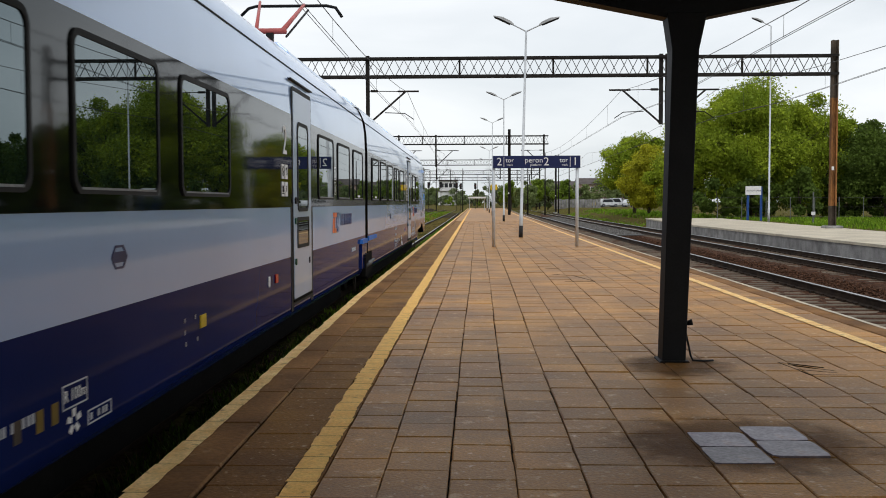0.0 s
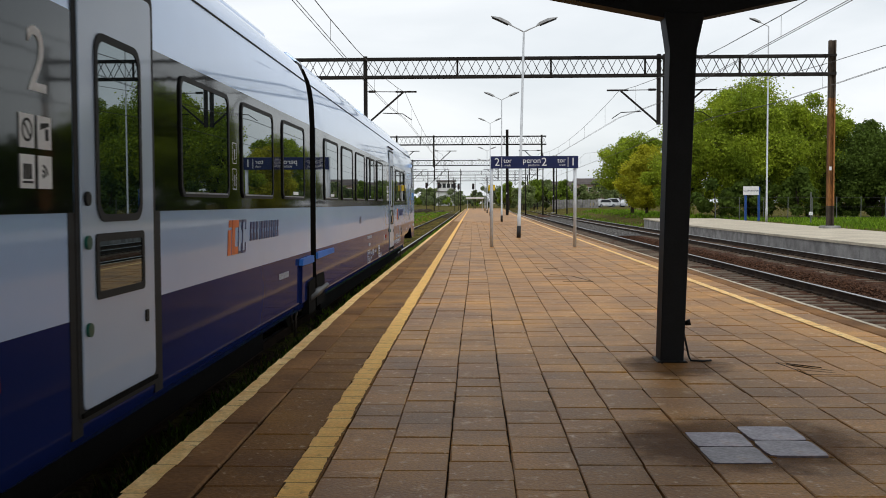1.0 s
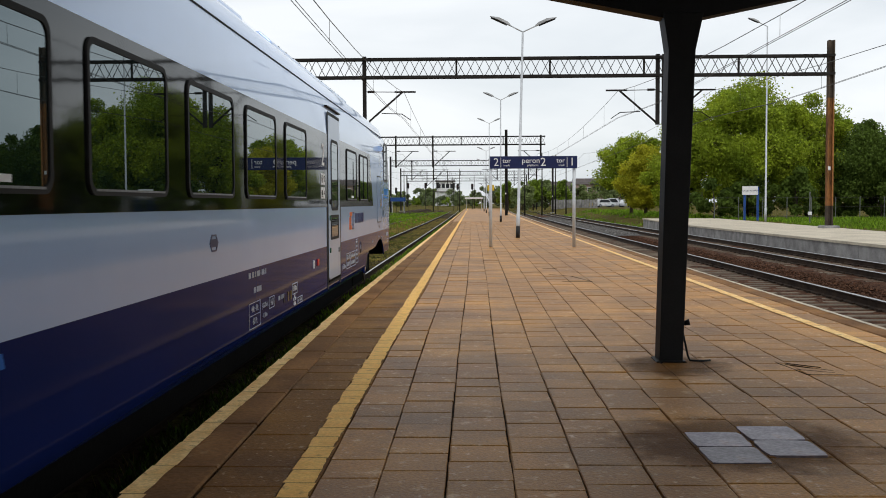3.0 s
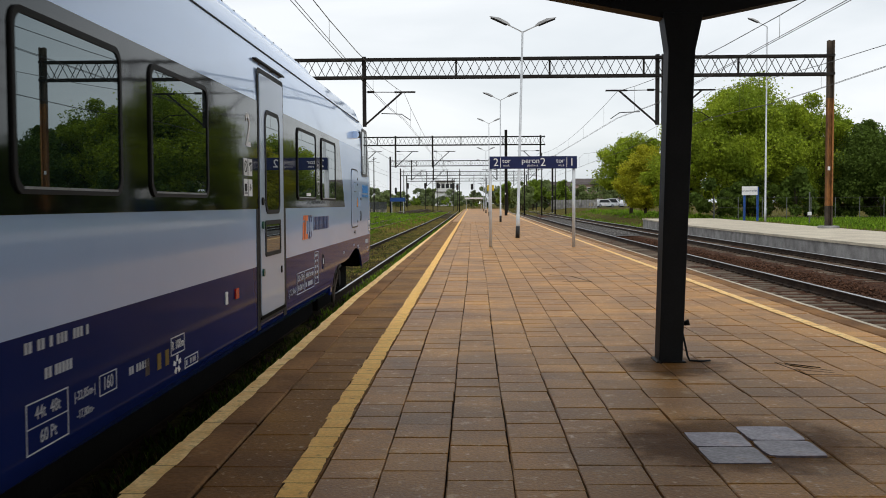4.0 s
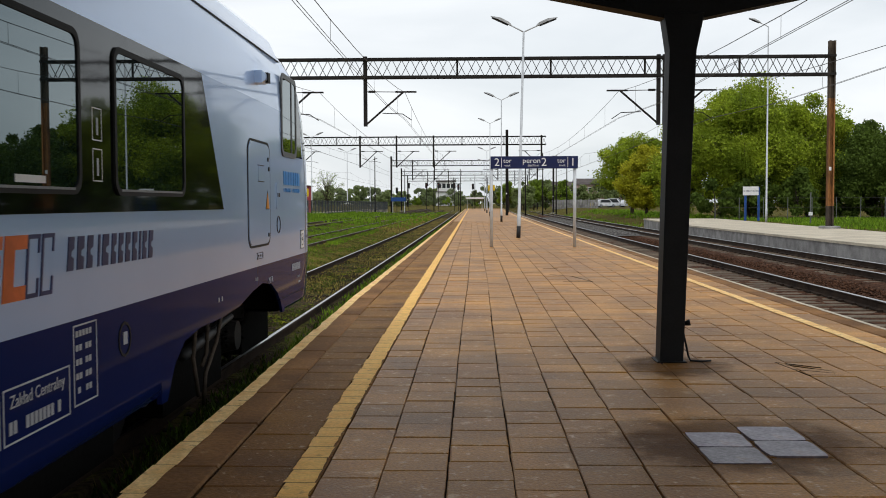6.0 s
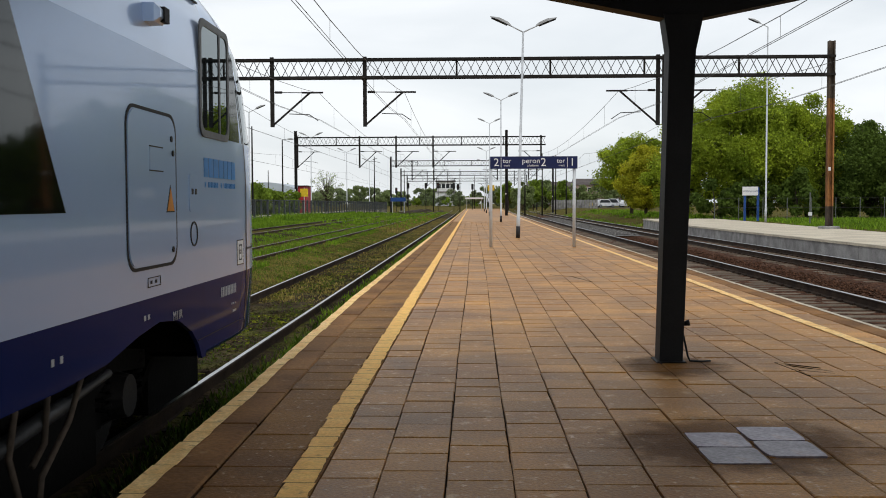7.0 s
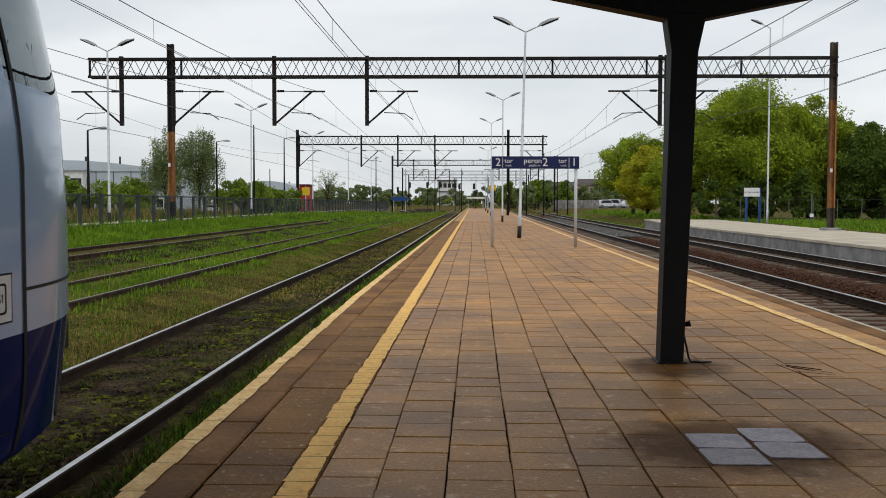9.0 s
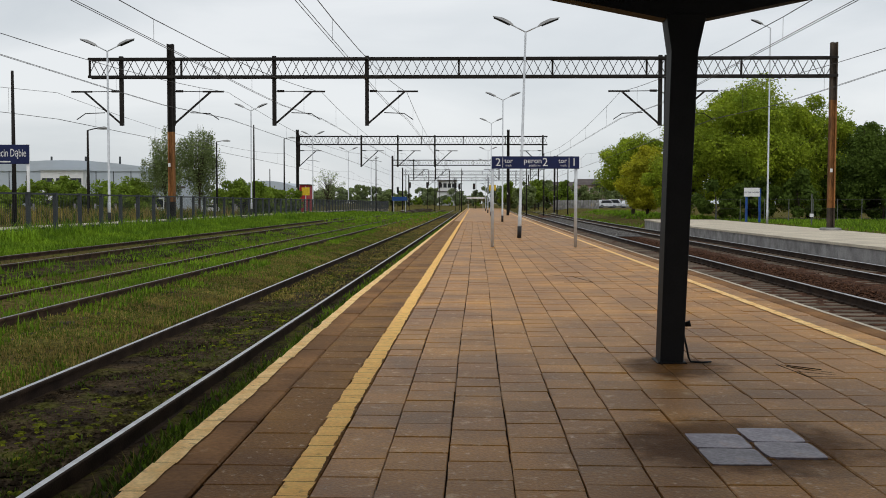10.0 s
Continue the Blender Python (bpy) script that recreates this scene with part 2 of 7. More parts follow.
TRAIN_SILVER = material("silver_train_paint", (0.385, 0.535, 0.815), 0.27, 0.22, dark=(0.36, 0.505, 0.785), scale=0.5, grain=1.6, bump=0.06, amount=0.04, coat=0.5, depth=0.02, spec=0.25, tint=(0.85, 0.92, 1.0))
# Silver of the upper body, lightened in colour for the sky it mirrors.
TRAIN_SILVER_LIT = material("sky_lit_silver_paint", (0.465, 0.62, 0.9), 0.28, 0.3, dark=(0.44, 0.595, 0.875), scale=0.5, grain=1.6, bump=0.06, amount=0.05, coat=0.8, depth=0.02, spec=0.4, tint=(0.85, 0.92, 1.0))
TRAIN_BLUE = material("dark_blue_train_paint", (0.0092, 0.0185, 0.097), 0.06, dark=(0.0078, 0.0155, 0.078), scale=0.5, grain=1.6, bump=0.012, amount=0.05, depth=0.02, spec=0.5, ior=1.07, tint=(0.45, 0.55, 1.0))
TRAIN_BLACK = material("black_window_band", (0.006, 0.0076, 0.0078), 0.05, dark=(0.005, 0.0066, 0.0068), scale=0.5, grain=1.6, bump=0.06, amount=0.05, depth=0.02, spec=0.36, tint=(0.85, 0.97, 1.0))
TRAIN_GLASS = material("tinted_train_glass", (0.005, 0.012, 0.013), 0.01, dark=(0.004, 0.01, 0.011), scale=0.8, grain=6, bump=0, amount=0.05, ior=2.2, spec=0.5, tint=(0.68, 0.92, 1.0))
TRAIN_DOOR = material("pale_silver_door_paint", (0.4, 0.49, 0.64), 0.35, 0.1, dark=(0.37, 0.455, 0.6), scale=0.5, grain=1.6, bump=0.04, amount=0.05, coat=0.4, depth=0.02, spec=0.4)
RUBBER = material("black_rubber", (0.008, 0.008, 0.0085), 0.6, scale=4, grain=40, bump=0.05, spec=0.2)
SEAL = material("grey_window_seal", (0.3, 0.31, 0.33), 0.4, scale=4, grain=40, bump=0)
WHEEL = material("dull_wheel_steel", (0.018, 0.016, 0.015), 0.6, 0.3, scale=3, grain=30, bump=0.2, spec=0.2)
DIM_YELLOW = material("dim_yellow_mark", (0.2, 0.13, 0.02), 0.6, scale=5, grain=40, bump=0, amount=0.1)
CAB_FRAME = material("dark_grey_frame", (0.1, 0.105, 0.11), 0.45, scale=4, grain=40, bump=0)
# Near-black; on the cut-out plates it stands for shade in the openings.
UNDER = material("near_black_underframe", (0.007, 0.0065, 0.006), 0.9, scale=2, grain=25, bump=0.3, spec=0.04)
LOGO_ORANGE = material("orange_logo", (0.75, 0.16, 0.03), 0.4, scale=5, grain=40, bump=0, amount=0.05)
LOGO_NAVY = material("navy_lettering", (0.02, 0.03, 0.12), 0.4, scale=5, grain=40, bump=0, amount=0.05)
LOGO_BLUE = material("bright_blue_lettering", (0.01, 0.22, 0.62), 0.4, scale=5, grain=40, bump=0, amount=0.05)
RED = material("red_lens", (0.5, 0.02, 0.015), 0.25, scale=5, grain=40, bump=0, amount=0.05)
GREEN_BUTTON = material("green_button", (0.012, 0.1, 0.07), 0.3, scale=5, grain=40, bump=0, amount=0.05)
PANTO_RED = material("red_pantograph", (0.55, 0.13, 0.12), 0.5, scale=4, grain=40, bump=0.02)
BRICK = material("far_brick", (0.33, 0.2, 0.15), 0.9, dark=(0.25, 0.15, 0.11), scale=1, grain=8, bump=0.1)
RENDERED = material("pale_render", (0.55, 0.53, 0.5), 0.9, dark=(0.45, 0.43, 0.4), scale=0.6, grain=5, bump=0.05, spec=0.1)
HALL_GREY = material("grey_cladding", (0.5, 0.55, 0.6), 0.8, dark=(0.47, 0.52, 0.57), scale=0.1, grain=0.5, bump=0, amount=0.08, spec=0.1)
ROOF_DARK = material("dark_roofing", (0.12, 0.1, 0.095), 0.85, scale=0.8, grain=6, bump=0.2)
FAR_GLASS = material("far_window_glass", (0.03, 0.035, 0.04), 0.05, scale=1, grain=6, bump=0, ior=1.6)
CAR_WHITE = material("white_car_paint", (0.75, 0.76, 0.78), 0.3, scale=2, grain=8, bump=0, amount=0.05, coat=0.6)
CAR_GREY = material("grey_car_paint", (0.1, 0.11, 0.13), 0.3, scale=2, grain=8, bump=0, amount=0.05, coat=0.6)
DAMP_STEEL = material("damper_steel", (0.04, 0.041, 0.043), 0.5, 0.2, scale=4, grain=30, bump=0.1)
RAIL_DULL = material("dull_rail_head", (0.2, 0.185, 0.17), 0.5, 0.5, scale=6, grain=60, bump=0.1)
# The sky glint on the tilted fairing strips is put into this blue.
FAIRING = material("sky_glint_fairing_blue", (0.04, 0.16, 0.52), 0.35, scale=0.6, grain=4, bump=0, amount=0.1, spec=0.2, ior=1.15)
DULL_POST = material("dull_grey_post", (0.16, 0.17, 0.16), 0.7, scale=3, grain=30, bump=0.05, spec=0.1)
LEAF_BUSH = material("bush_leaves", (0.26, 0.36, 0.045), 0.6, dark=(0.15, 0.22, 0.03), scale=0.35, grain=3, bump=0, amount=0.6, random_by="island", space="World", spec=0.1, thin=0.35)
PALE_INK = material("pale_ink", (0.55, 0.57, 0.62), 0.5, scale=5, grain=40, bump=0, amount=0.05)
LOW_WEED = material("dark_low_weeds", (0.1, 0.155, 0.016), 0.7, dark=(0.045, 0.075, 0.011), scale=0.9, grain=5, bump=0, amount=0.8, random_by="island", space="World", spec=0.08, thin=0.25, spread=0.35)
ANNEX_WHITE = material("white_cladding", (0.8, 0.8, 0.79), 0.8, dark=(0.7, 0.7, 0.69), scale=0.3, grain=2, bump=0, amount=0.15, spec=0.1)
WARN_ORANGE = material("orange_warning_sign", (0.75, 0.3, 0.02), 0.5, scale=5, grain=40, bump=0, amount=0.1)
SIGNAL = material("signal_black", (0.02, 0.02, 0.02), 0.6, scale=4, grain=40, bump=0)
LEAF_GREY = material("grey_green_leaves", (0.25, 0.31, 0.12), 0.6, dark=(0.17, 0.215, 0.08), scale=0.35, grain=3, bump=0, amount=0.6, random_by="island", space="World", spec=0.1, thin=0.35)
# Far leaves, greyed and paled: the distance haze is in the colour.
HAZY = material("haze_paled_leaves", (0.27, 0.32, 0.16), 0.7, dark=(0.17, 0.21, 0.11), scale=0.2, grain=2, bump=0, amount=0.5, random_by="island", space="World", spec=0.1, thin=0.35)
ASPHALT = material("asphalt", (0.09, 0.09, 0.088), 0.9, scale=0.5, grain=12, bump=0.3, space="World")


# ---- mesh building ----
class Shape:
    """Collects faces with material slots; made into one mesh object."""

    def __init__(self):
        self.v, self.f, self.s = [], [], []

    def face(self, pts, slot=0):
        n = len(self.v)
        self.v.extend(tuple(p) for p in pts)
        self.f.append(tuple(range(n, n + len(pts))))
        self.s.append(slot)

    def box(self, x0, x1, y0, y1, z0, z1, slot=0):
        n = len(self.v)
        self.v.extend([(x0, y0, z0), (x1, y0, z0), (x1, y1, z0), (x0, y1, z0), (x0, y0, z1), (x1, y0, z1), (x1, y1, z1), (x0, y1, z1)])
        for q in ((0, 3, 2, 1), (4, 5, 6, 7), (0, 1, 5, 4), (1, 2, 6, 5), (2, 3, 7, 6), (3, 0, 4, 7)):
            self.f.append(tuple(n + i for i in q))
            self.s.append(slot)
        return self

    def slab(self, x0, x1, y0, y1, z0, z1, c=0.012, slot=0):
        """A box with its upper edges chamfered by c."""
        n = len(self.v)
        self.v.extend([(x0, y0, z0), (x1, y0, z0), (x1, y1, z0), (x0, y1, z0), (x0, y0, z1 - c), (x1, y0, z1 - c), (x1, y1, z1 - c), (x0, y1, z1 - c),
                       (x0 + c, y0 + c, z1), (x1 - c, y0 + c, z1), (x1 - c, y1 - c, z1), (x0 + c, y1 - c, z1)])
        for q in ((8, 9, 10, 11), (0, 1, 5, 4), (1, 2, 6, 5), (2, 3, 7, 6), (3, 0, 4, 7), (4, 5, 9, 8), (5, 6, 10, 9), (6, 7, 11, 10), (7, 4, 8, 11)):
            self.f.append(tuple(n + i for i in q))
            self.s.append(slot)
        return self

    def bar(self, a, b, w, h=None, slot=0):
        """A straight bar of rectangular section from a to b."""
        a, b, h = Vector(a), Vector(b), h or w
        d = (b - a).normalized()
        side = d.cross(Vector((0, 0, 1)))
        side = side.normalized() if side.length > 1e-4 else Vector((1, 0, 0))
        up = side.cross(d)
        n = len(self.v)
        for p in (a, b):
            for i, j in ((-1, -1), (1, -1), (1, 1), (-1, 1)):
                self.v.append(tuple(p + side * (w / 2 * i) + up * (h / 2 * j)))
        for q in ((3, 2, 1, 0), (4, 5, 6, 7), (0, 1, 5, 4), (1, 2, 6, 5), (2, 3, 7, 6), (3, 0, 4, 7)):
            self.f.append(tuple(n + i for i in q))
            self.s.append(slot)
        return self

    def tube(self, pts, r, n=8, slot=0, caps=True):
        """A round tube along points; r is one radius or one for each point."""
        pts = [Vector(p) for p in pts]
        rs = r if isinstance(r, (list, tuple)) else [r] * len(pts)
        base = len(self.v)
        ref = Vector((0, 0, 1)) if abs((pts[-1] - pts[0]).normalized().z) < 0.9 else Vector((1, 0, 0))
        for i, p in enumerate(pts):
            d = (pts[min(i + 1, len(pts) - 1)] - pts[max(i - 1, 0)]).normalized()
            u = d.cross(ref).normalized()
            w = d.cross(u)
            for k in range(n):
                a = 2 * math.pi * k / n
                self.v.append(tuple(p + (u * math.cos(a) + w * math.sin(a)) * rs[i]))
        for i in range(len(pts) - 1):
            for k in range(n):
                k2 = (k + 1) % n
                self.f.append((base + i * n + k, base + (i + 1) * n + k, base + (i + 1) * n + k2, base + i * n + k2))
                self.s.append(slot)
        if caps:
            self.f.append(tuple(base + k for k in range(n)))
            self.f.append(tuple(base + (len(pts) - 1) * n + k for k in reversed(range(n))))
            self.s += [slot, slot]
        return self

    def prism(self, outline, axis, lo, hi, slot=0):
        """An outline in two coordinates, drawn out along the third axis (0, 1 or 2) from lo to hi."""
        n, k = len(self.v), len(outline)
        for t in (lo, hi):
            for p in outline:
                q = list(p)
                q.insert(axis, t)
                self.v.append(tuple(q))
        self.f += [tuple(n + i for i in range(k)), tuple(n + k + i for i in reversed(range(k)))]
        self.s += [slot, slot]
        for i in range(k):
            j = (i + 1) % k
            self.f.append((n + j, n + i, n + k + i, n + k + j))
            self.s.append(slot)
        return self

    def mesh(self, name, mats, smooth=False):
        me = bpy.data.meshes.new(name)
        me.from_pydata(self.v, [], self.f)
        for m in mats if isinstance(mats, (list, tuple)) else [mats]:
            me.materials.append(m)
        me.polygons.foreach_set("material_index", self.s)
        if smooth:
            me.polygons.foreach_set("use_smooth", [True] * len(self.f))
        me.update()
        bm = bmesh.new()
        bm.from_mesh(me)
        if len(bm.faces) < 60000:
            bmesh.ops.recalc_face_normals(bm, faces=bm.faces)
        bm.to_mesh(me)
        bm.free()
        return me


def part(name, shape, mats, parent=None, label="", smooth=False, m=None, bevel=0.0):
    """One mesh object under a thing or under a part."""
    ob = new(name, shape.mesh(name, mats, smooth) if isinstance(shape, Shape) else shape)
    if parent:
        ob.parent = parent
    if m is not None:
        ob.matrix_basis = m
    if bevel:
        b = ob.modifiers.new("bevel", "BEVEL")
        b.width, b.segments, b.limit_method = bevel, 2, "ANGLE"
    return tagged(ob, label)


def thing(name, label, category, group="", m=None, kind=""):
    """An empty at a thing's base that carries its parts."""
    ob = new(name)
    ob.empty_display_size = 0.1
    if m is not None:
        ob.matrix_basis = m
    return tagged(ob, label, category, group, kind)


def rounded(x0, x1, y0, y1, r, n=5):
    """The outline of a rectangle with rounded corners."""
    pts = []
    for cx, cy, a0 in ((x1 - r, y1 - r, 0), (x0 + r, y1 - r, 90), (x0 + r, y0 + r, 180), (x1 - r, y0 + r, 270)):
        for i in range(n + 1):
            a = radians(a0 + 90 * i / n)
            pts.append((cx + r * math.cos(a), cy + r * math.sin(a)))
    return pts


def writing(text, size, mat, parent, m, name="lettering", align="CENTER", thick=0.002, spacing=1.0):
    """Lettering in the built-in font, turned into a mesh."""
    cu = bpy.data.curves.new(name, "FONT")
    cu.body, cu.size, cu.extrude, cu.align_x, cu.align_y, cu.resolution_u = text, size, thick, align, "CENTER", 3
    cu.space_character = spacing
    tmp = bpy.data.objects.new(name, cu)
    scene.collection.objects.link(tmp)
    me = bpy.data.meshes.new_from_object(tmp.evaluated_get(bpy.context.evaluated_depsgraph_get()))
    bpy.data.objects.remove(tmp)
    me.materials.clear()
    me.materials.append(mat)
    return part(name, me, mat, parent, m=m)


# ---- the lie of the land ----
RAIL_Z = -0.34          # rail heads beside the platform, whose top is z = 0
TRACK_X = -3.345        # the train's track


def bend(y):
    """Sideways drift of the tracks beyond the far platform edge."""
    y = max(y, -10.0)
    return 0.004 * y + 0.00004 * y * y


def edge_left(y):
    return -1.64 - 0.1 * min(max((y - 4.0) / 10.0, 0.0), 1.0)


def land(x, y):
    """Height of the ground sheet."""
    h = float(np.interp(x, (-15.2, -13.6, -12.0, -11.2, -9.2, -8.3, -7.6, -6.1, -5.2, -4.7, -4.3, 11.0, 16.2, 17.2), (0.3, 0.16, 0.03, -0.0, -0.02, -0.16, -0.27, -0.28, -0.4, -0.46, -0.66, -0.75, -0.75, -0.02)))
    if y > 120:
        h += (-0.45 - h) * min((y - 120) / 60, 1.0)
        bank = min(max((x - 13.5) / 4.0, 0.0), 1.0) * min((y - 120) / 45, 1.0)
        h += (0.45 - h) * bank
    if y > 235:
        h += (0.75 - h) * min((y - 235) / 80, 1.0)
    return h + 0.03 * noise.noise((x * 0.4, y * 0.4, 0.0))


def ground_sheet():
    s = Shape()
    xs = [-900, -300, -120, -60, -35] + [-24 + 0.8 * i for i in range(24)] + [-4.9, -4.2, -3.4, -2.6, -1.9, 0, 4.5, 6, 8, 10, 12, 14, 16.9, 17.6, 18.6, 22, 26, 32, 45, 80, 200, 500, 900]
    ys = [-300, -80, -30, -12] + [-4 + 1.5 * i for i in range(60)] + [90, 100, 115, 130, 150, 180, 230, 300, 450, 700, 1200, 2500]
    xs, ys = sorted(xs), sorted(ys)
    s.v = [(x, y, land(x, y)) for y in ys for x in xs]
    n = len(xs)
    s.f = [(j * n + i, j * n + i + 1, (j + 1) * n + i + 1, (j + 1) * n + i) for j in range(len(ys) - 1) for i in range(n - 1)]
    s.s = [0] * len(s.f)
    tagged(part("ground", s, GROUND, smooth=True), "rough grass ground with patches of bare earth", "ground", kind="structure")


ground_sheet()


# ---- tracks ----
RAIL_SECTION = [(-0.07, -0.17), (0.07, -0.17), (0.065, -0.155), (0.012, -0.135), (0.012, -0.045), (0.036, -0.034), (0.036, -0.008), (0.024, 0.0), (-0.024, 0.0), (-0.036, -0.008), (-0.036, -0.034), (-0.012, -0.045), (-0.012, -0.135), (-0.065, -0.155)]


def rail_mesh(centre, off, z, y0, y1, step, bright):
    """One rail swept along a track's centre line."""
    s = Shape()
    ys = list(np.arange(y0, y1 + 0.01, step))
    k = len(RAIL_SECTION)
    for y in ys:
        x = centre(y) + off
        zz = z(y)
        s.v.extend((x + a, y, zz + b) for a, b in RAIL_SECTION)
    for i in range(len(ys) - 1):
        for j in range(k):
            j2 = (j + 1) % k
            s.f.append((i * k + j, i * k + j2, (i + 1) * k + j2, (i + 1) * k + j))
            s.s.append(1 if bright and j in (7, 8) else 0)
    return s


def track(label, centre, z, y0, y1, sleeper_mat, bed_mat, bright, rail_mat, pitch=0.6, near=(0, 60), bed_half=1.75, rise=0.0, head=None):
    """A track: ballast bed, sleepers one by one, two rails with their fastenings."""
    t = thing("railway_track", label, "track", kind="structure")
    part("rail", rail_mesh(centre, -0.7535, z, y0, y1, 2.0, bright), [rail_mat, head or RAIL_TOP], t, "steel rail")
    part("rail", rail_mesh(centre, 0.7535, z, y0, y1, 2.0, bright), [rail_mat, head or RAIL_TOP], t, "steel rail")
    bed = Shape()
    ys = list(np.arange(y0, y1, 0.7))
    inner = [-0.9, -0.6, -0.3, 0, 0.3, 0.6, 0.9]
    if bed_half > 1.3:
        inner = [-1.3] + inner + [1.3]
    offs = [-bed_half - 0.5, -bed_half] + inner + [bed_half, bed_half + 0.5]
    hs = [-0.34, -0.21] + [-0.215 + rise] * len(inner) + [-0.21, -0.34]
    n = len(offs)
    bed.v = [(centre(y) + o + random.uniform(-0.05, 0.05), y, z(y) + h + random.uniform(-0.02, 0.012)) for y in ys for o, h in zip(offs, hs)]
    bed.f = [(j * n + i, j * n + i + 1, (j + 1) * n + i + 1, (j + 1) * n + i) for j in range(len(ys) - 1) for i in range(n - 1)]
    bed.s = [0] * len(bed.f)
    part("ballast_bed", bed, bed_mat, t, smooth=True)
    me = Shape().slab(-1.25, 1.25, -0.13, 0.13, -0.37, -0.175, 0.02).mesh("sleeper", sleeper_mat)
    clip = Shape()
    for o in (-0.7535, 0.7535):
        for d in (-0.11, 0.11):
            clip.box(o + d - 0.03, o + d + 0.03, -0.06, 0.06, -0.175, -0.135)
    cm = clip.mesh("rail_fastening", RAIL_SIDE)
    rest = Shape()
    y = y0 + 0.3
    while y < y1:
        if near[0] < y < near[1]:
            tilt = random.uniform(-0.6, 0.6)
            part("sleeper", me, None, t, m=pose(centre(y), y, z(y) + random.uniform(-0.008, 0.006), 0, 0, tilt))
            if y < near[0] + 30:
                part("rail_fastening", cm, None, t, m=pose(centre(y), y, z(y)))
        else:
            x = centre(y)
            rest.box(x - 1.25, x + 1.25, y - 0.13, y + 0.13, z(y) - 0.3, z(y) - 0.175)
        y += pitch
    if rest.f:
        tagged(part("far_sleepers", rest, sleeper_mat, t), kind="stuff")
    return t


def straight(x):
    return lambda y: x + 0.00016 * max(y - 60, 0) ** 2 * (-0.2 if x < -5 else -0.12)


def level(z):
    return lambda y: z


track("running track with shiny rails beside the platform, moss and soil between the sleepers", straight(TRACK_X), level(RAIL_Z), -14, 260, SLEEPER_OLD, SOIL, True, RAIL_SIDE, near=(-4, 60), bed_half=1.0, rise=0.088)
track("little-used rusty siding track sunk in grass", straight(-6.9), level(-0.16), -4, 240, SLEEPER_OLD, GROUND, True, RAIL_RUST, near=(8, 40), bed_half=1.1, rise=0.07, head=RAIL_DULL)
track("rusty siding track in grass in front of the fence", straight(-10.18), level(0.1), -4, 240, SLEEPER_OLD, SOIL, True, RAIL_RUST, near=(14, 55), bed_half=1.1, rise=0.06, head=RAIL_DULL)
track("main track on concrete sleepers and brown ballast", lambda y: 6.17 + bend(y), level(RAIL_Z), -14, 330, SLEEPER, BALLAST, True, RAIL_SIDE, near=(4, 90), rise=0.035)
track("second main track on concrete sleepers and brown ballast", lambda y: 10.35 + bend(y), level(RAIL_Z), -14, 330, SLEEPER, BALLAST, True, RAIL_SIDE, near=(10, 100), rise=0.035)


# ---- platform ----
def safety_line(label, x_of, y0, y1, half, mat, step=0.236, wob=0.005):
    """A painted line, a little uneven from slab to slab."""
    s = Shape()
    y = y0
    while y < y1:
        d = random.uniform(-wob, wob)
        a, b = half * random.uniform(0.93, 1.06), half * random.uniform(0.93, 1.06)
        x, x2 = x_of(y) + d, x_of(y + step) + d
        cuts = [y + 0.004, y + step * 0.33, y + step * 0.66, y + step - 0.004]
        w = [random.uniform(-0.006, 0.006) for _ in range(8)]
        for i in range(3):
            f0, f1 = i / 3, (i + 1) / 3
            xa, xb = x + (x2 - x) * f0, x + (x2 - x) * f1
            s.face([(xa - a + w[i], cuts[i], 0.0085), (xa + b + w[4 + i], cuts[i], 0.0085), (xb + b + w[5 + i], cuts[i + 1], 0.0085), (xb - a + w[i + 1], cuts[i + 1], 0.0085)])
        y += step
    tagged(part("safety_line", s, mat), label, "line", kind="structure")


def edge_right(y):
    return 4.36 + bend(y)


END = 330.0
platform = thing("platform", "island platform paved in worn brown concrete slabs with a yellow edge", "platform", kind="structure")
core = Shape()
ys = [-14, -6, 0, 4, 6, 8, 10, 12, 14, 20, 30, 45, 60, 80, 100, 130, 160, 200, 260, END]
for a, b in zip(ys[:-1], ys[1:]):
    la, lb, ra, rb = edge_left(a) + 0.12, edge_left(b) + 0.12, edge_right(a) - 0.12, edge_right(b) - 0.12
    core.face([(la, a, -0.022), (ra, a, -0.022), (rb, b, -0.022), (lb, b, -0.022)])
    core.face([(la, a, -0.7), (la, a, -0.022), (lb, b, -0.022), (lb, b, -0.7)], 1)
    core.face([(ra, a, -0.7), (rb, b, -0.7), (rb, b, -0.022), (ra, a, -0.022)], 1)
core.face([(edge_left(END) + 0.12, END, -0.7), (edge_right(END) - 0.12, END, -0.7), (edge_right(END) - 0.12, END, -0.022), (edge_left(END) + 0.12, END, -0.022)], 1)
part("platform_core", core, [JOINT, CONCRETE], platform)

P = 0.354            # slab pitch along the platform
HALF = P / 2
WIDE = 0.168         # half a usual slab's width
# long joints of the paving across the platform; the narrow strip carries the safety line
SEAMS = [-1.3, -0.92, -0.76, -0.462, -0.13, 0.2, 0.54, 0.88, 1.225, 1.575, 1.925, 2.265, 2.61, 2.955, 3.3, 3.645, 3.99]
PHASES = {3: 0.343, 4: 0.168, 5: 0.008, 8: 0.134, 9: 0.284}


def seam(k, y):
    """Where a long joint runs at a distance: the columns widen a little."""
    x, far = SEAMS[k], min(max(y, 0.0), 24.0) - 6.0
    if k == 0:
        return edge_left(y) + 0.345
    if k == len(SEAMS) - 1:
        return edge_right(y) - 0.305
    if k < 4:
        return x + 0.001 * far
    return x + (0.0037 + 0.0035 * max(x, 0.0)) * far


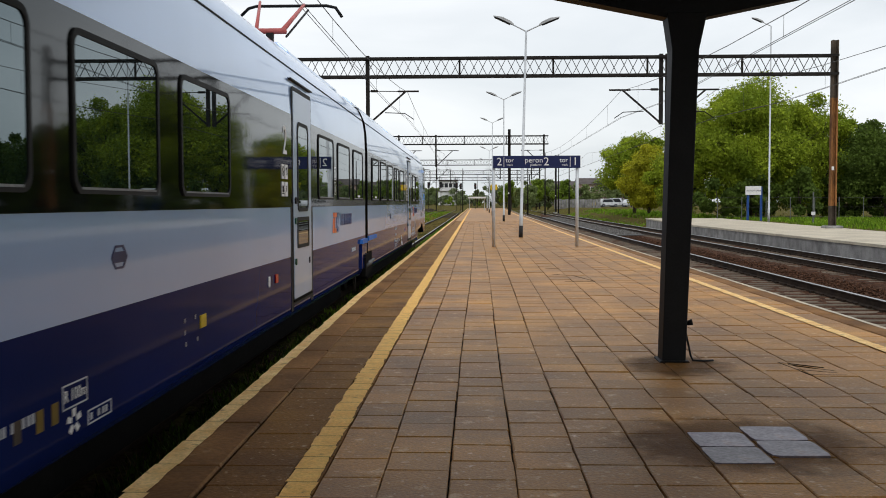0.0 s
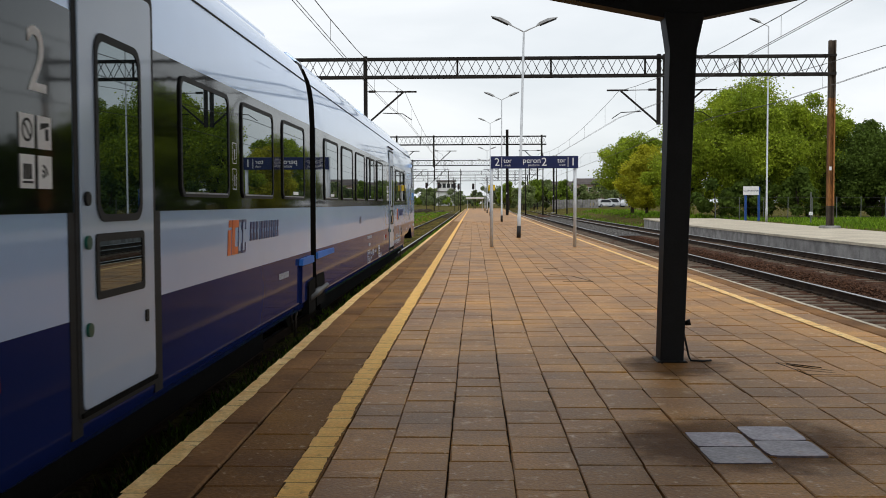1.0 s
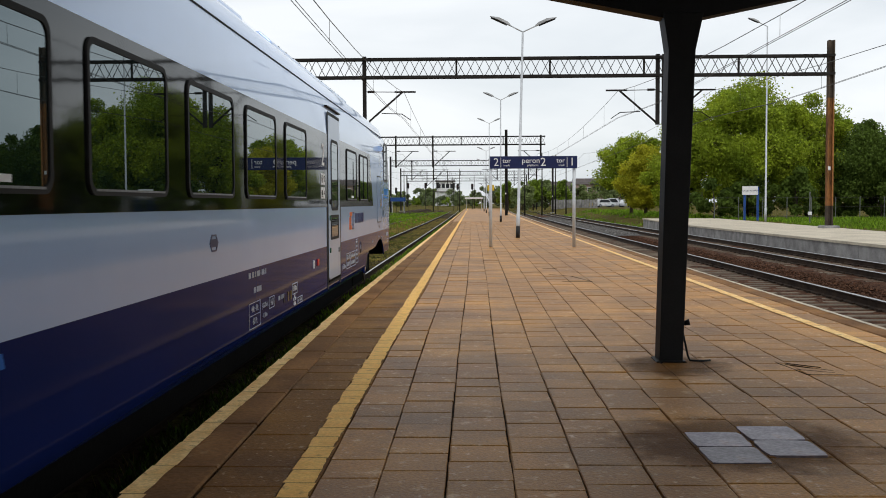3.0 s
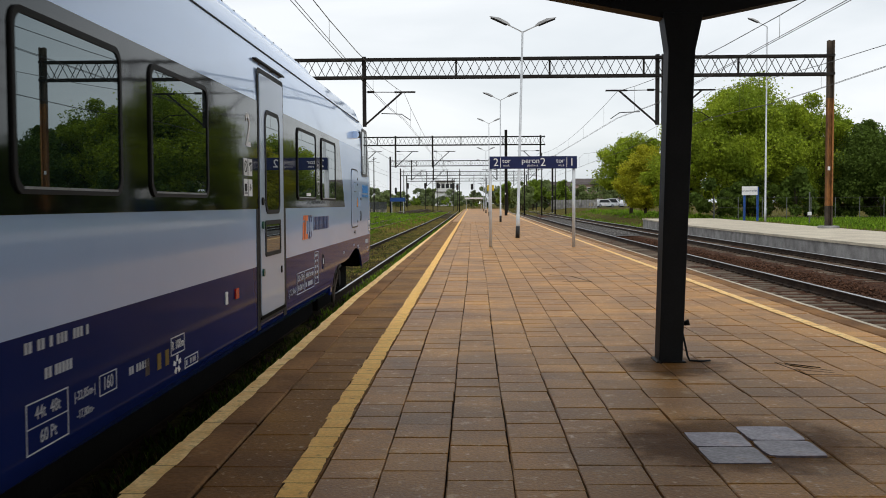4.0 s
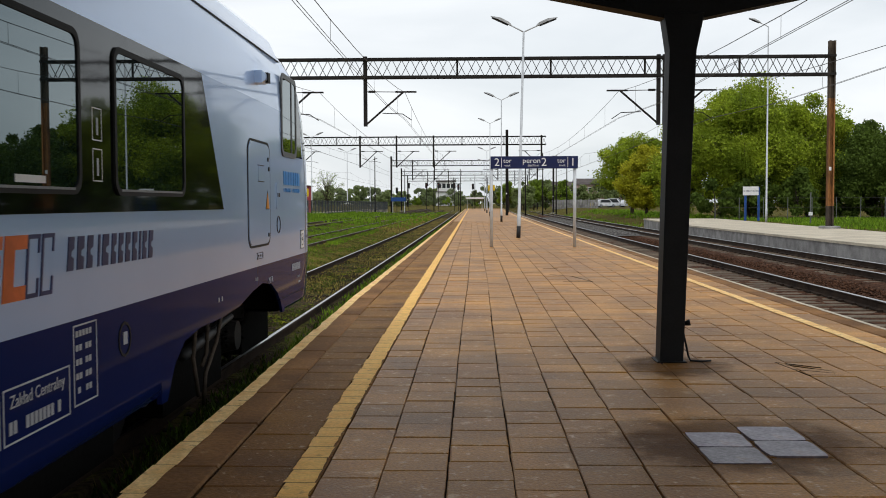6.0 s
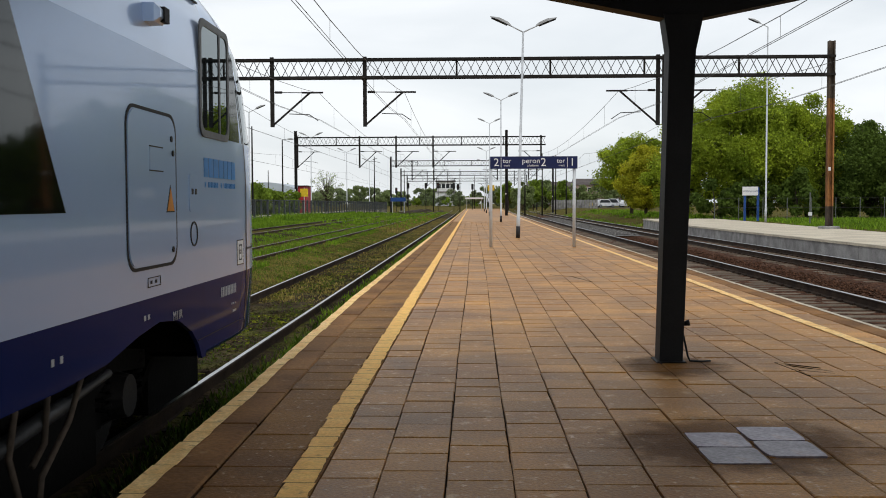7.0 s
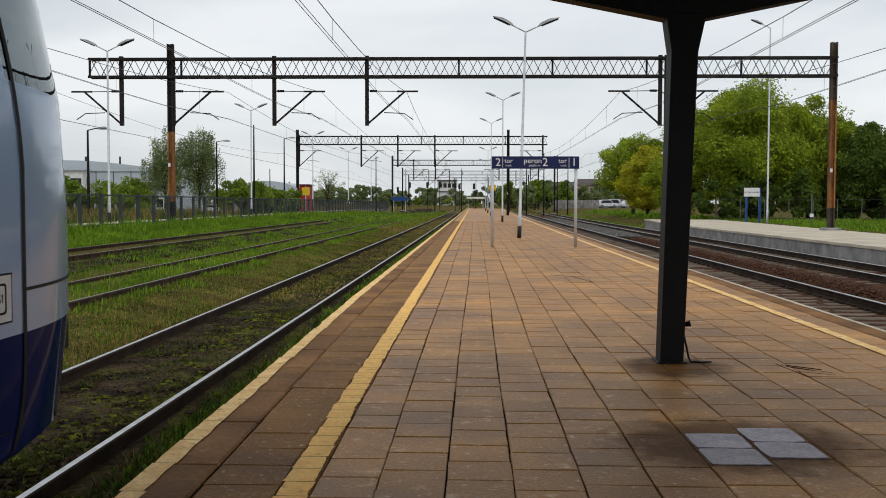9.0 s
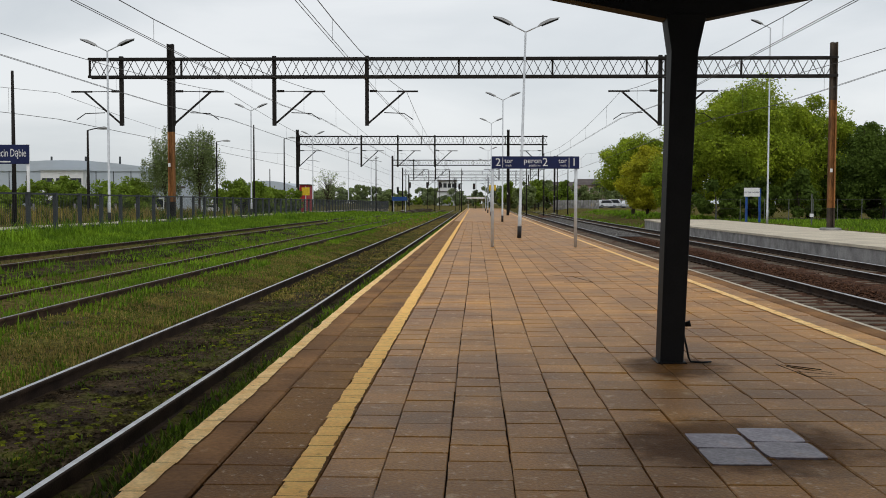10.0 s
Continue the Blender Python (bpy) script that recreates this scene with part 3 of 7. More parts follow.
tile_meshes = []
for k in range(10):
    s = Shape()
    c = random.choice((0.003, 0.004, 0.006, 0.009))
    j = [random.uniform(-0.0028, 0.0028) for _ in range(8)]
    corners = [(-WIDE + 0.0042 + j[0], -HALF + 0.003 + j[1] * 0.4), (WIDE - 0.0042 + j[2], -HALF + 0.003 + j[3] * 0.4), (WIDE - 0.0042 + j[4], HALF - 0.003 + j[5] * 0.4), (-WIDE + 0.0042 + j[6], HALF - 0.003 + j[7] * 0.4)]
    s.v = [(x, y, -0.05) for x, y in corners] + [(x, y, -c * 0.7) for x, y in corners] + [(x - math.copysign(c, x), y - math.copysign(c, y), 0.0) for x, y in corners]
    s.f = [(8, 9, 10, 11)] + [(i, (i + 1) % 4, (i + 1) % 4 + 4, i + 4) for i in range(4)] + [(i + 4, (i + 1) % 4 + 4, (i + 1) % 4 + 8, i + 8) for i in range(4)]
    s.s = [0] * 9
    tile_meshes.append(s)
tile_ob_meshes = [s.mesh("paving_slab", TILE) for s in tile_meshes]
dirty_ob_meshes = [s.mesh("paving_slab", TILE_DIRTY) for s in tile_meshes]
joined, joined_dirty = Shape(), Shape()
count = 0
scatter = random.Random(21)
for col in range(len(SEAMS) - 1):
    phase = PHASES.get(col, scatter.random() * P)
    start = -8.0 - (-8.0 % P) + phase
    for r in range(int((75 - start) / P)):
        y = start + (r + 0.5) * P
        xa, xb = seam(col, y), min(seam(col + 1, y), edge_right(y) - 0.305)
        if xb - xa < 0.04:
            continue
        wob = 0.006 * noise.noise((col * 3.1, y * 0.9, 5.0)) + 0.016 * noise.noise((1.0, y * 0.15, 2.0))
        lift = scatter.uniform(-0.004, 0.002)
        m = pose((xa + xb) / 2 + wob, y + scatter.uniform(-0.004, 0.004), lift, scatter.uniform(-0.4, 0.4), scatter.uniform(-0.4, 0.4), scatter.uniform(-0.35, 0.35)) @ Matrix.Diagonal(((xb - xa) / (2 * WIDE), 1, 1, 1))
        k = scatter.randrange(10)
        dirty = col < 2   # the grimy strip outside the safety line
        if 3.4 < y < 8.2 and count < 300 and xa < 3.1:
            part("paving_slab", (dirty_ob_meshes if dirty else tile_ob_meshes)[k], None, platform, m=m)
            count += 1
        else:
            into = joined_dirty if dirty else joined
            n = len(into.v)
            into.v.extend(tuple(m @ Vector(p)) for p in tile_meshes[k].v)
            into.f.extend(tuple(n + i for i in f) for f in tile_meshes[k].f)
            into.s.extend(tile_meshes[k].s)
tagged(part("far_paving_slabs", joined, TILE_FAR, platform), kind="stuff")
tagged(part("far_dirty_slabs", joined_dirty, TILE_DIRTY, platform), kind="stuff")
far = Shape()
for a, b in zip([74.6, 90, 110, 130, 160, 200, 260], [90, 110, 130, 160, 200, 260, END]):
    far.face([(edge_left(a) + 0.25, a, 0), (edge_right(a) - 0.28, a, 0), (edge_right(b) - 0.28, b, 0), (edge_left(b) + 0.25, b, 0)])
part("far_paving", far, TILE_FAR, platform)

# edge slabs, one metre long, on both sides
edge_meshes = [Shape().slab(-0.15, 0.19, -0.495 + 0.003 * k, 0.495, -0.1, 0.004, 0.012).mesh("edge_slab", EDGE) for k in range(3)]
right_edge_meshes = [Shape().slab(-0.15, 0.15, -0.495 + 0.003 * k, 0.495, -0.1, 0.004, 0.012).mesh("edge_slab", EDGE) for k in range(3)]
for k in range(60):
    y = 1.5 + k
    a = math.degrees(math.atan2(edge_left(y - 0.5) - edge_left(y + 0.5), 1.0))
    part("edge_slab", edge_meshes[k % 3], None, platform, m=pose(edge_left(y) + 0.15 + random.uniform(-0.005, 0.005), y, random.uniform(-0.004, 0.001), 0, 0, a))
    part("edge_slab", right_edge_meshes[k % 3], None, platform, m=pose(edge_right(y) - 0.15 + random.uniform(-0.008, 0.008), y, random.uniform(-0.004, 0.003), 0, 0, -0.3))
long_edges = Shape()
for k in range(10):
    for x, w in ((edge_left(0.5 - k) + 0.15, 0.19), (edge_right(0.5 - k) - 0.15, 0.15)):
        long_edges.slab(x - 0.15, x + w, 0.005 - k, 0.995 - k, -0.1, 0.004, 0.012)
for a in range(61, int(END), 3):
    for side in (0, 1):
        x = edge_left(a) + 0.15 if side == 0 else edge_right(a + 1.5) - 0.15
        long_edges.slab(x - 0.15, x + 0.15, a - 0.49, a + 2.49, -0.1, 0.004, 0.012)
part("far_edge_slabs", long_edges, EDGE, platform)

safety_line("worn pale yellow paint on the platform's edge slabs", lambda y: edge_left(y) + 0.065, -9.0, END, 0.055, YELLOW_PALE, step=0.5, wob=0.006)
safety_line("yellow safety line painted along the platform", lambda y: -0.835 - 0.0006 * y, -9.0, END, 0.074, YELLOW)
safety_line("yellow safety line painted beside the far platform edge", lambda y: edge_right(y) - 0.67, -9.0, END, 0.062, YELLOW_PALE)
safety_line("pale worn paint on the far platform edge slabs", lambda y: edge_right(y) - 0.045, -9.0, END, 0.032, LIGHT_PAVE, step=0.5)

# cracked slabs whose broken pieces have settled
CRACKS = ((2.55, 8.38, 2.62, 7.76, 0.008), (2.62, 7.76, 2.9, 7.75, 0.009), (2.6, 8.25, 2.88, 7.93, 0.006), (2.58, 8.02, 2.86, 7.84, 0.005), (2.55, 8.38, 2.84, 8.1, 0.006),
          (1.46, 18.7, 1.83, 18.3, 0.012), (1.55, 17.0, 2.05, 17.0, 0.014), (1.83, 18.3, 2.06, 17.0, 0.01), (1.45, 20.4, 1.75, 20.4, 0.012))
for x0, y0, x1, y1, w in CRACKS:
    part("crack", Shape().bar((x0, y0, 0.0), (x1, y1, 0.0), w, 0.006), JOINT, platform, "dark open crack in a slab")

# four pale repair slabs with a damp ring round them
repair = thing("repair_patch", "four smooth grey repair slabs set in the paving", "paving patch", m=pose(1.56, 5.5, 0))
for i, (dx, dy) in enumerate(((-0.168, 0.108), (0.172, 0.262), (0.172, -0.09), (-0.168, -0.243))):
    rim = [(0.158 * c * q, 0.168 * e * q) for c, e, q in ((math.copysign(min(abs(1.35 * math.cos(a)), 1), math.cos(a)), math.copysign(min(abs(1.35 * math.sin(a)), 1), math.sin(a)), random.uniform(0.975, 1.015)) for a in [2 * math.pi * (k + 0.5) / 20 for k in range(20)])]
    part("repair_slab", Shape().prism(rim, 2, -0.03, 0.007), PATCH, repair, m=pose(dx, dy, 0, 0, 0, random.uniform(-0.8, 0.8)))


# ---- platform on the far side of the main tracks ----
def front_right(y):
    return 12.2 + bend(y) + max(y - 60, 0) * 0.06


def back_right(y):
    return 16.6 + max(y - 20, 0) * 0.055


far_platform = thing("far_platform", "pale paved side platform with a grey concrete face", "platform", kind="structure")
PZ = 0.05
top, wall = Shape(), Shape()
ys = list(range(-8, 84, 2))
for a, b in zip(ys[:-1], ys[1:]):
    top.face([(front_right(a) - 0.06, a, PZ), (back_right(a), a, PZ), (back_right(b), b, PZ), (front_right(b) - 0.06, b, PZ)])
    top.face([(front_right(a) - 0.06, a, PZ - 0.09), (front_right(a) - 0.06, a, PZ), (front_right(b) - 0.06, b, PZ), (front_right(b) - 0.06, b, PZ - 0.09)])
    top.face([(front_right(a) - 0.06, a, PZ - 0.09), (front_right(b) - 0.06, b, PZ - 0.09), (front_right(b) + 0.1, b, PZ - 0.09), (front_right(a) + 0.1, a, PZ - 0.09)])
    top.face([(back_right(a), a, -0.7), (back_right(b), b, -0.7), (back_right(b), b, PZ), (back_right(a), a, PZ)])
e = ys[-1]
top.face([(front_right(e), e, -0.7), (back_right(e), e, -0.7), (back_right(e), e, PZ), (front_right(e), e, PZ)])
for y in range(-8, 82, 2):
    a = (front_right(y), y + 0.008, 0)
    x0, x1 = front_right(y), front_right(y + 2)
    wall.prism([(x0, y + 0.01), (x1, y + 1.99), (x1 + 0.15, y + 1.99), (x0 + 0.15, y + 0.01)], 2, -0.75, PZ - 0.092)
part("platform_top", top, LIGHT_PAVE, far_platform)
part("face_panels", wall, CONCRETE, far_platform, "grey concrete face panels")


# ---- canopy over the platform, with its post ----
canopy = thing("platform_canopy", "dark steel platform canopy with sloping cantilever beams on box posts", "canopy")
AX, AY = 1.68, 8.47      # the visible post
LEAN = 0.085             # how far its head leans
roof = Shape()
for y0, y1 in ((-9.0, AY + 0.12),):
    for sgn, reach in ((-1, 2.95), (1, 3.0)):
        a, b = (AX + LEAN, 3.3), (AX + LEAN + sgn * reach, 3.3 + 0.2 * reach)
        roof.prism([a, b, (b[0], b[1] + 0.12), (a[0], a[1] + 0.12)], 1, y0, y1)
part("roof_deck", roof, BLACK_STEEL, canopy)
for py in (AY, AY - 6.0, AY - 12.0):
    post = Shape()
    w0, w1, d = 0.098, 0.108, 0.11
    ring = lambda h, w, dd: [(AX + LEAN * h / 2.9 + a * w, py + b * dd, h) for a, b in ((-1, -1), (1, -1), (1, 1), (-1, 1))]
    rings = [ring(0, w0, d), ring(2.0, w1, d), ring(2.62, w1 + 0.004, d), ring(2.93, w1 + 0.06, d)]
    for r in rings:
        post.v.extend(r)
    for i in range(3):
        for k in range(4):
            k2 = (k + 1) % 4
            post.f.append((i * 4 + k, i * 4 + k2, i * 4 + 4 + k2, i * 4 + 4 + k))
            post.s.append(0)
    post.f.append((12, 13, 14, 15)); post.s.append(0)
    part("canopy_post", post, BLACK_STEEL, canopy, bevel=0.006)
    part("post_foot", Shape().slab(AX - 0.125, AX + 0.125, py - 0.14, py + 0.14, -0.01, 0.014, 0.008), BLACK_STEEL, canopy)
    for sgn in (-1, 1):
        arm = Shape()
        top_x = AX + LEAN
        arm.prism([(top_x, 2.88), (top_x + sgn * 0.16, 2.89), (top_x + sgn * 2.55, 2.89 + 0.2 * 2.4), (top_x + sgn * 2.55, 3.78), (top_x, 3.3)], 1, py - 0.09, py + 0.09)
        part("cantilever_beam", arm, BLACK_STEEL, canopy)

cable = thing("loose_cable", "black cable hanging from a bracket down to the paving", "cable")
part("bracket", Shape().tube([(AX + 0.1, AY - 0.02, 0.30), (AX + 0.13, AY - 0.02, 0.325), (AX + 0.145, AY - 0.02, 0.315)], 0.018, 8), RUBBER, cable, smooth=True)
part("plug", Shape().tube([(AX + 0.125, AY - 0.04, 0.325), (AX + 0.165, AY - 0.05, 0.335)], [0.02, 0.028], 8), RUBBER, cable, smooth=True)
part("cord", Shape().tube([(AX + 0.115, AY - 0.03, 0.31), (AX + 0.108, AY - 0.05, 0.25), (AX + 0.13, AY - 0.05, 0.15), (AX + 0.15, AY - 0.06, 0.05), (AX + 0.165, AY - 0.08, 0.012), (AX + 0.26, AY - 0.1, 0.01), (AX + 0.34, AY - 0.06, 0.01)], 0.009, 7), RUBBER, cable, smooth=True)


# ---- platform lamps ----
def platform_lamp(height, label, base=True, single=False):
    t = thing("street_lamp", label, "lamp post", "platform lamps")
    part("pole", Shape().tube([(0, 0, 0), (0, 0, 0.9), (0, 0, 0.92), (0, 0, height)], [0.075, 0.075, 0.062, 0.04], 10), GALV, t, smooth=True)
    if base:
        part("base_sleeve", Shape().tube([(0, 0, 0), (0, 0, 0.46)], 0.082, 12), LAMP_BASE, t, "black painted lamp base", smooth=True)
    for sgn in ((-1,) if single else (-1, 1)):
        part("arm", Shape().tube([(0, 0, height), (sgn * 0.28, 0, height + 0.14), (sgn * 0.62, 0, height + 0.3)], 0.026, 7), GALV, t, smooth=True)
        # a slim wedge-shaped head: pale shell above, underside shade painted as near-black glass
        a = Vector((sgn * 0.5, 0, height + 0.235))
        way = Vector((sgn * 0.9, 0, 0.39)).normalized()
        up = Vector((-way.z * sgn, 0, abs(way.x)))
        shell, glass = Shape(), Shape()
        for d0, d1, w0, w1, h0, h1 in ((0.0, 0.14, 0.06, 0.1, 0.05, 0.1), (0.14, 0.5, 0.1, 0.15, 0.1, 0.11), (0.5, 0.86, 0.15, 0.05, 0.11, 0.02)):
            ring0 = [a + way * d0 + Vector((0, e * w0, 0)) + up * f for e, f in ((-1, 0), (1, 0), (0.6, h0), (-0.6, h0))]
            ring1 = [a + way * d1 + Vector((0, e * w1, 0)) + up * f for e, f in ((-1, 0), (1, 0), (0.6, h1), (-0.6, h1))]
            n = len(shell.v)
            shell.v.extend(tuple(p) for p in ring0 + ring1)
            for q in ((0, 1, 5, 4), (1, 2, 6, 5), (2, 3, 7, 6), (3, 0, 4, 7), (3, 2, 1, 0), (4, 5, 6, 7)):
                shell.f.append(tuple(n + i for i in q))
                shell.s.append(0)
        glass.bar(a + way * 0.12 - up * 0.022, a + way * 0.8 - up * 0.022, 0.17, 0.04)
        hd = part("lamp_head", shell, LAMP_HEAD, t, "grey luminaire head")
        part("lens", glass, RUBBER, hd, "near-black lamp glass, underside shade in its colour")
    return t


lamp = platform_lamp(7.97, "tall galvanised double-armed lamp post with a black base")
lamp.matrix_basis = pose(1.79, 38.7, 0, 0, 1.45, 0)
for x, y, h in ((2.1, 72.0, 8.8), (1.87, 106, 9.85), (2.0, 138, 8.6), (2.1, 170, 8.4)):
    platform_lamp(h, "tall galvanised double-armed lamp post with a black base").matrix_basis = pose(x, y, 0)
for y in (46, 75.8, 105, 135, 165):
    copy_thing(lamp, pose(-17.1, y, 0.42))

mast = platform_lamp(12.9, "tall slim grey lamp mast with one arm behind the far platform", base=False, single=True)
mast.matrix_basis = pose(19.55, 66.5, 0.03)
copy_thing(mast, pose(21.5, 108, -0.1))


# ---- signs ----
def station_sign():
    t = thing("platform_sign", "navy blue platform sign with white lettering on two grey posts", "sign", m=pose(1.87, 30.5, 0))
    for x in (-1.29, 1.27):
        part("post", Shape().tube([(x, 0.05, 0), (x, 0.05, 2.79)], 0.05, 10), GALV, t, smooth=True)
    part("panel", Shape().box(-1.31, 1.36, -0.045, -0.005, 2.41, 2.79), SIGN_BLUE, t, "navy blue panel", bevel=0.008)
    up = lambda x, z: pose(x, -0.048, z, 90, 0, 0)
    writing("2", 0.34, WHITE, t, up(-1.12, 2.6))
    part("divider", Shape().box(-0.985, -0.97, -0.05, -0.045, 2.45, 2.75), WHITE, t)
    writing("tor", 0.2, WHITE, t, up(-0.8, 2.65))
    writing("track", 0.09, WHITE, t, up(-0.8, 2.51))
    writing("peron", 0.23, WHITE, t, up(-0.06, 2.65))
    writing("platform", 0.1, WHITE, t, up(-0.0, 2.51))
    writing("2", 0.36, WHITE, t, up(0.32, 2.6))
    writing("tor", 0.2, WHITE, t, up(0.85, 2.65))
    writing("track", 0.09, WHITE, t, up(0.88, 2.51))
    part("divider", Shape().box(1.04, 1.055, -0.05, -0.045, 2.45, 2.75), WHITE, t)
    writing("1", 0.34, WHITE, t, up(1.2, 2.6))
    return t


station_sign()

name_sign = thing("station_name_sign", "white station name board on two blue posts", "sign", m=pose(20.1, 72.0, 0.02))
for x in (-0.42, 0.52):
    part("post", Shape().box(x - 0.08, x + 0.08, 0.02, 0.1, 0, 2.45), BLUE_POST, name_sign, "blue post")
part("board", Shape().box(-0.62, 0.5, -0.03, 0.018, 1.85, 2.48), WHITE, name_sign, "white board", bevel=0.01)
writing("SZCZECIN DĄBIE", 0.142, SIGN_BLUE, name_sign, pose(-0.06, -0.034, 2.15, 90, 0, 0))

left_sign = thing("station_name_sign", "navy station name board with white lettering on white posts", "sign", m=pose(-17.2, 36.6, 0.42))
for x in (-2.2, 0.52):
    part("post", Shape().tube([(x, 0.05, 0), (x, 0.05, 3.1)], 0.06, 10), WHITE, left_sign, smooth=True)
part("panel", Shape().box(-2.5, 0.6, -0.05, -0.005, 2.36, 3.08), SIGN_BLUE, left_sign, "navy panel", bevel=0.01)
writing("Szczecin Dąbie", 0.36, WHITE, left_sign, pose(0.5, -0.055, 2.76, 90, 0, 0) @ Matrix.Diagonal((0.68, 1.15, 1, 1)), align="RIGHT")
part("bar", Shape().box(-2.2, -0.1, -0.056, -0.05, 2.42, 2.47), WHITE, left_sign)

yellow_board = thing("notice_board", "small yellow notice board on a thin post", "sign", m=pose(1.42, 74, 0))
part("post", Shape().tube([(0, 0.03, 0), (0, 0.03, 2.8)], 0.04, 8), GALV, yellow_board, smooth=True)
part("board", Shape().box(-0.25, 0.25, -0.02, 0.0, 2.3, 2.72), SIGN_YELLOW, yellow_board, "yellow board")


# ---- overhead line gantries ----
def gantry(y, x0, x1, posts, drops, zb, zt, rusty, thick=1.0, low=0.0, label="dark lattice overhead line gantry"):
    """A lattice beam across the tracks on steel posts, with drop posts and arms."""
    t = thing("catenary_gantry", label, "gantry", "overhead line gantries", m=pose(0, y, 0))
    w = 0.07 * thick
    for dy in (-0.22, 0.22):
        part("lower_chord", Shape().bar((x0, dy, zb), (x1, dy, zb), w, w * 1.8), GANTRY, t)
        part("upper_chord", Shape().bar((x0, dy, zt), (x1, dy, zt), w, w * 1.6), GANTRY, t)
    lat = Shape()
    n = int((x1 - x0) / 0.92)
    st = (x1 - x0) / n
    for i in range(n):
        a = x0 + i * st
        for dy in (-0.22, 0.22):
            lat.bar((a, dy, zb if dy < 0 else zt), (a + st / 2, dy, zt if dy < 0 else zb), w * 0.42)
            lat.bar((a + st / 2, dy, zt if dy < 0 else zb), (a + st, dy, zb if dy < 0 else zt), w * 0.42)
        if i % 5 == 0:
            lat.bar((a, 0, zb), (a, 0, zt), w * 1.3)
            lat.bar((a, -0.22, zb), (a, 0.22, zb), w * 0.7)
            lat.bar((a, -0.22, zt), (a, 0.22, zt), w * 0.7)
    part("lattice", lat, GANTRY, t)
    for x, zg in posts:
        cuts = [(zg, zg + 1.1, 1), (zg + 1.1, zg + (4.6 if x < 0 else 6.4), 0), (zg + (4.6 if x < 0 else 6.4), zt + 0.75, 1)]
        for lo, hi, k in cuts if rusty is RUST else [(zg, zt + 0.75, 0)]:
            skin = (rusty, GANTRY if x < 0 else POST_GREY)[k]
            for dx in (-0.115, 0.115):
                part("post_channel", Shape().box(x + dx - 0.035, x + dx + 0.035, -0.15, 0.15, lo, hi), skin, t, "rust-streaked steel post" if skin is RUST else "")
            part("post_web", Shape().box(x - 0.08, x + 0.08, -0.03, 0.03, lo, hi), skin, t)
        part("footing", Shape().slab(x - 0.42, x + 0.42, -0.35, 0.35, zg - 0.6, zg + 0.12, 0.04), CONCRETE, t)
        part("warning_plate", Shape().box(x - 0.13, x - 0.01, -0.17, -0.162, zg + 2.85, zg + 3.03), WHITE, t, "small pale plate")
    for x, sgn in drops:
        part("drop_post", Shape().box(x - 0.09, x + 0.09, -0.09, 0.09, 5.4 - low * 0.66, zt + 0.15), GANTRY, t)
        arm = Shape()
        arm.bar((x + sgn * 0.05, 0, 5.5 - low * 0.66), (x + sgn * 1.9, 0, 7.2 - low), 0.085)
        arm.bar((x + sgn * 1.5, 0, 7.2 - low), (x + sgn * 2.55, 0, 7.2 - low), 0.08)
        part("bracket_arm", arm, GANTRY, t)
        part("top_tie", Shape().tube([(x, 0, 7.22 - low), (x + sgn * 1.6, 0, 7.2 - low)], 0.022, 6), GANTRY, t)
        part("insulator", Shape().tube([(x + sgn * 0.15, 0, 7.22 - low), (x + sgn * 0.5, 0, 7.22 - low)], 0.06, 8), GANTRY, t, smooth=True)
        part("steady_arm", Shape().tube([(x + sgn * 0.85, 0, 6.15 - low), (x + sgn * 1.85, 0, 6.08 - low * 0.9), (x + sgn * 2.3, 0, 5.95 - low * 1.5)], 0.024, 6), GANTRY, t)
    return t


gantry(49.5, -19.3, 17.8, [(-15.2, 0.3), (17.66, 0.06)], [(-17.7, -1), (-15.08, 1), (-9.98, 1), (-5.33, 1), (9.2, -1), (9.5, 1)], 7.63, 8.52, RUST, low=0.29)
gantry(111, -19.9, 8.2, [(-19.8, 0.0), (3.85, -0.5)], [(-19.6, 1), (-12.6, 1), (-8.5, 1), (-4.35, 1), (7.7, -1)], 7.9, 8.8, GANTRY)
gantry(172, -14.2, 14.0, [(-14.1, -0.4), (14, -0.4)], [(-10.4, 1), (-6.6, 1), (4.4, -1), (9.8, 1)], 7.9, 8.8, GANTRY)
gantry(230, -16.5, 15.0, [(-16.5, -0.4), (15, -0.4)], [(-10.4, 1), (-5.6, 1), (4.4, -1), (9.8, 1)], 7.9, 8.8, GANTRY)
gantry(290, -19, 16.0, [(-19, -0.4), (16, -0.4)], [(-10.4, 1), (-5.6, 1), (4.4, -1), (9.8, 1)], 7.9, 8.8, GANTRY)


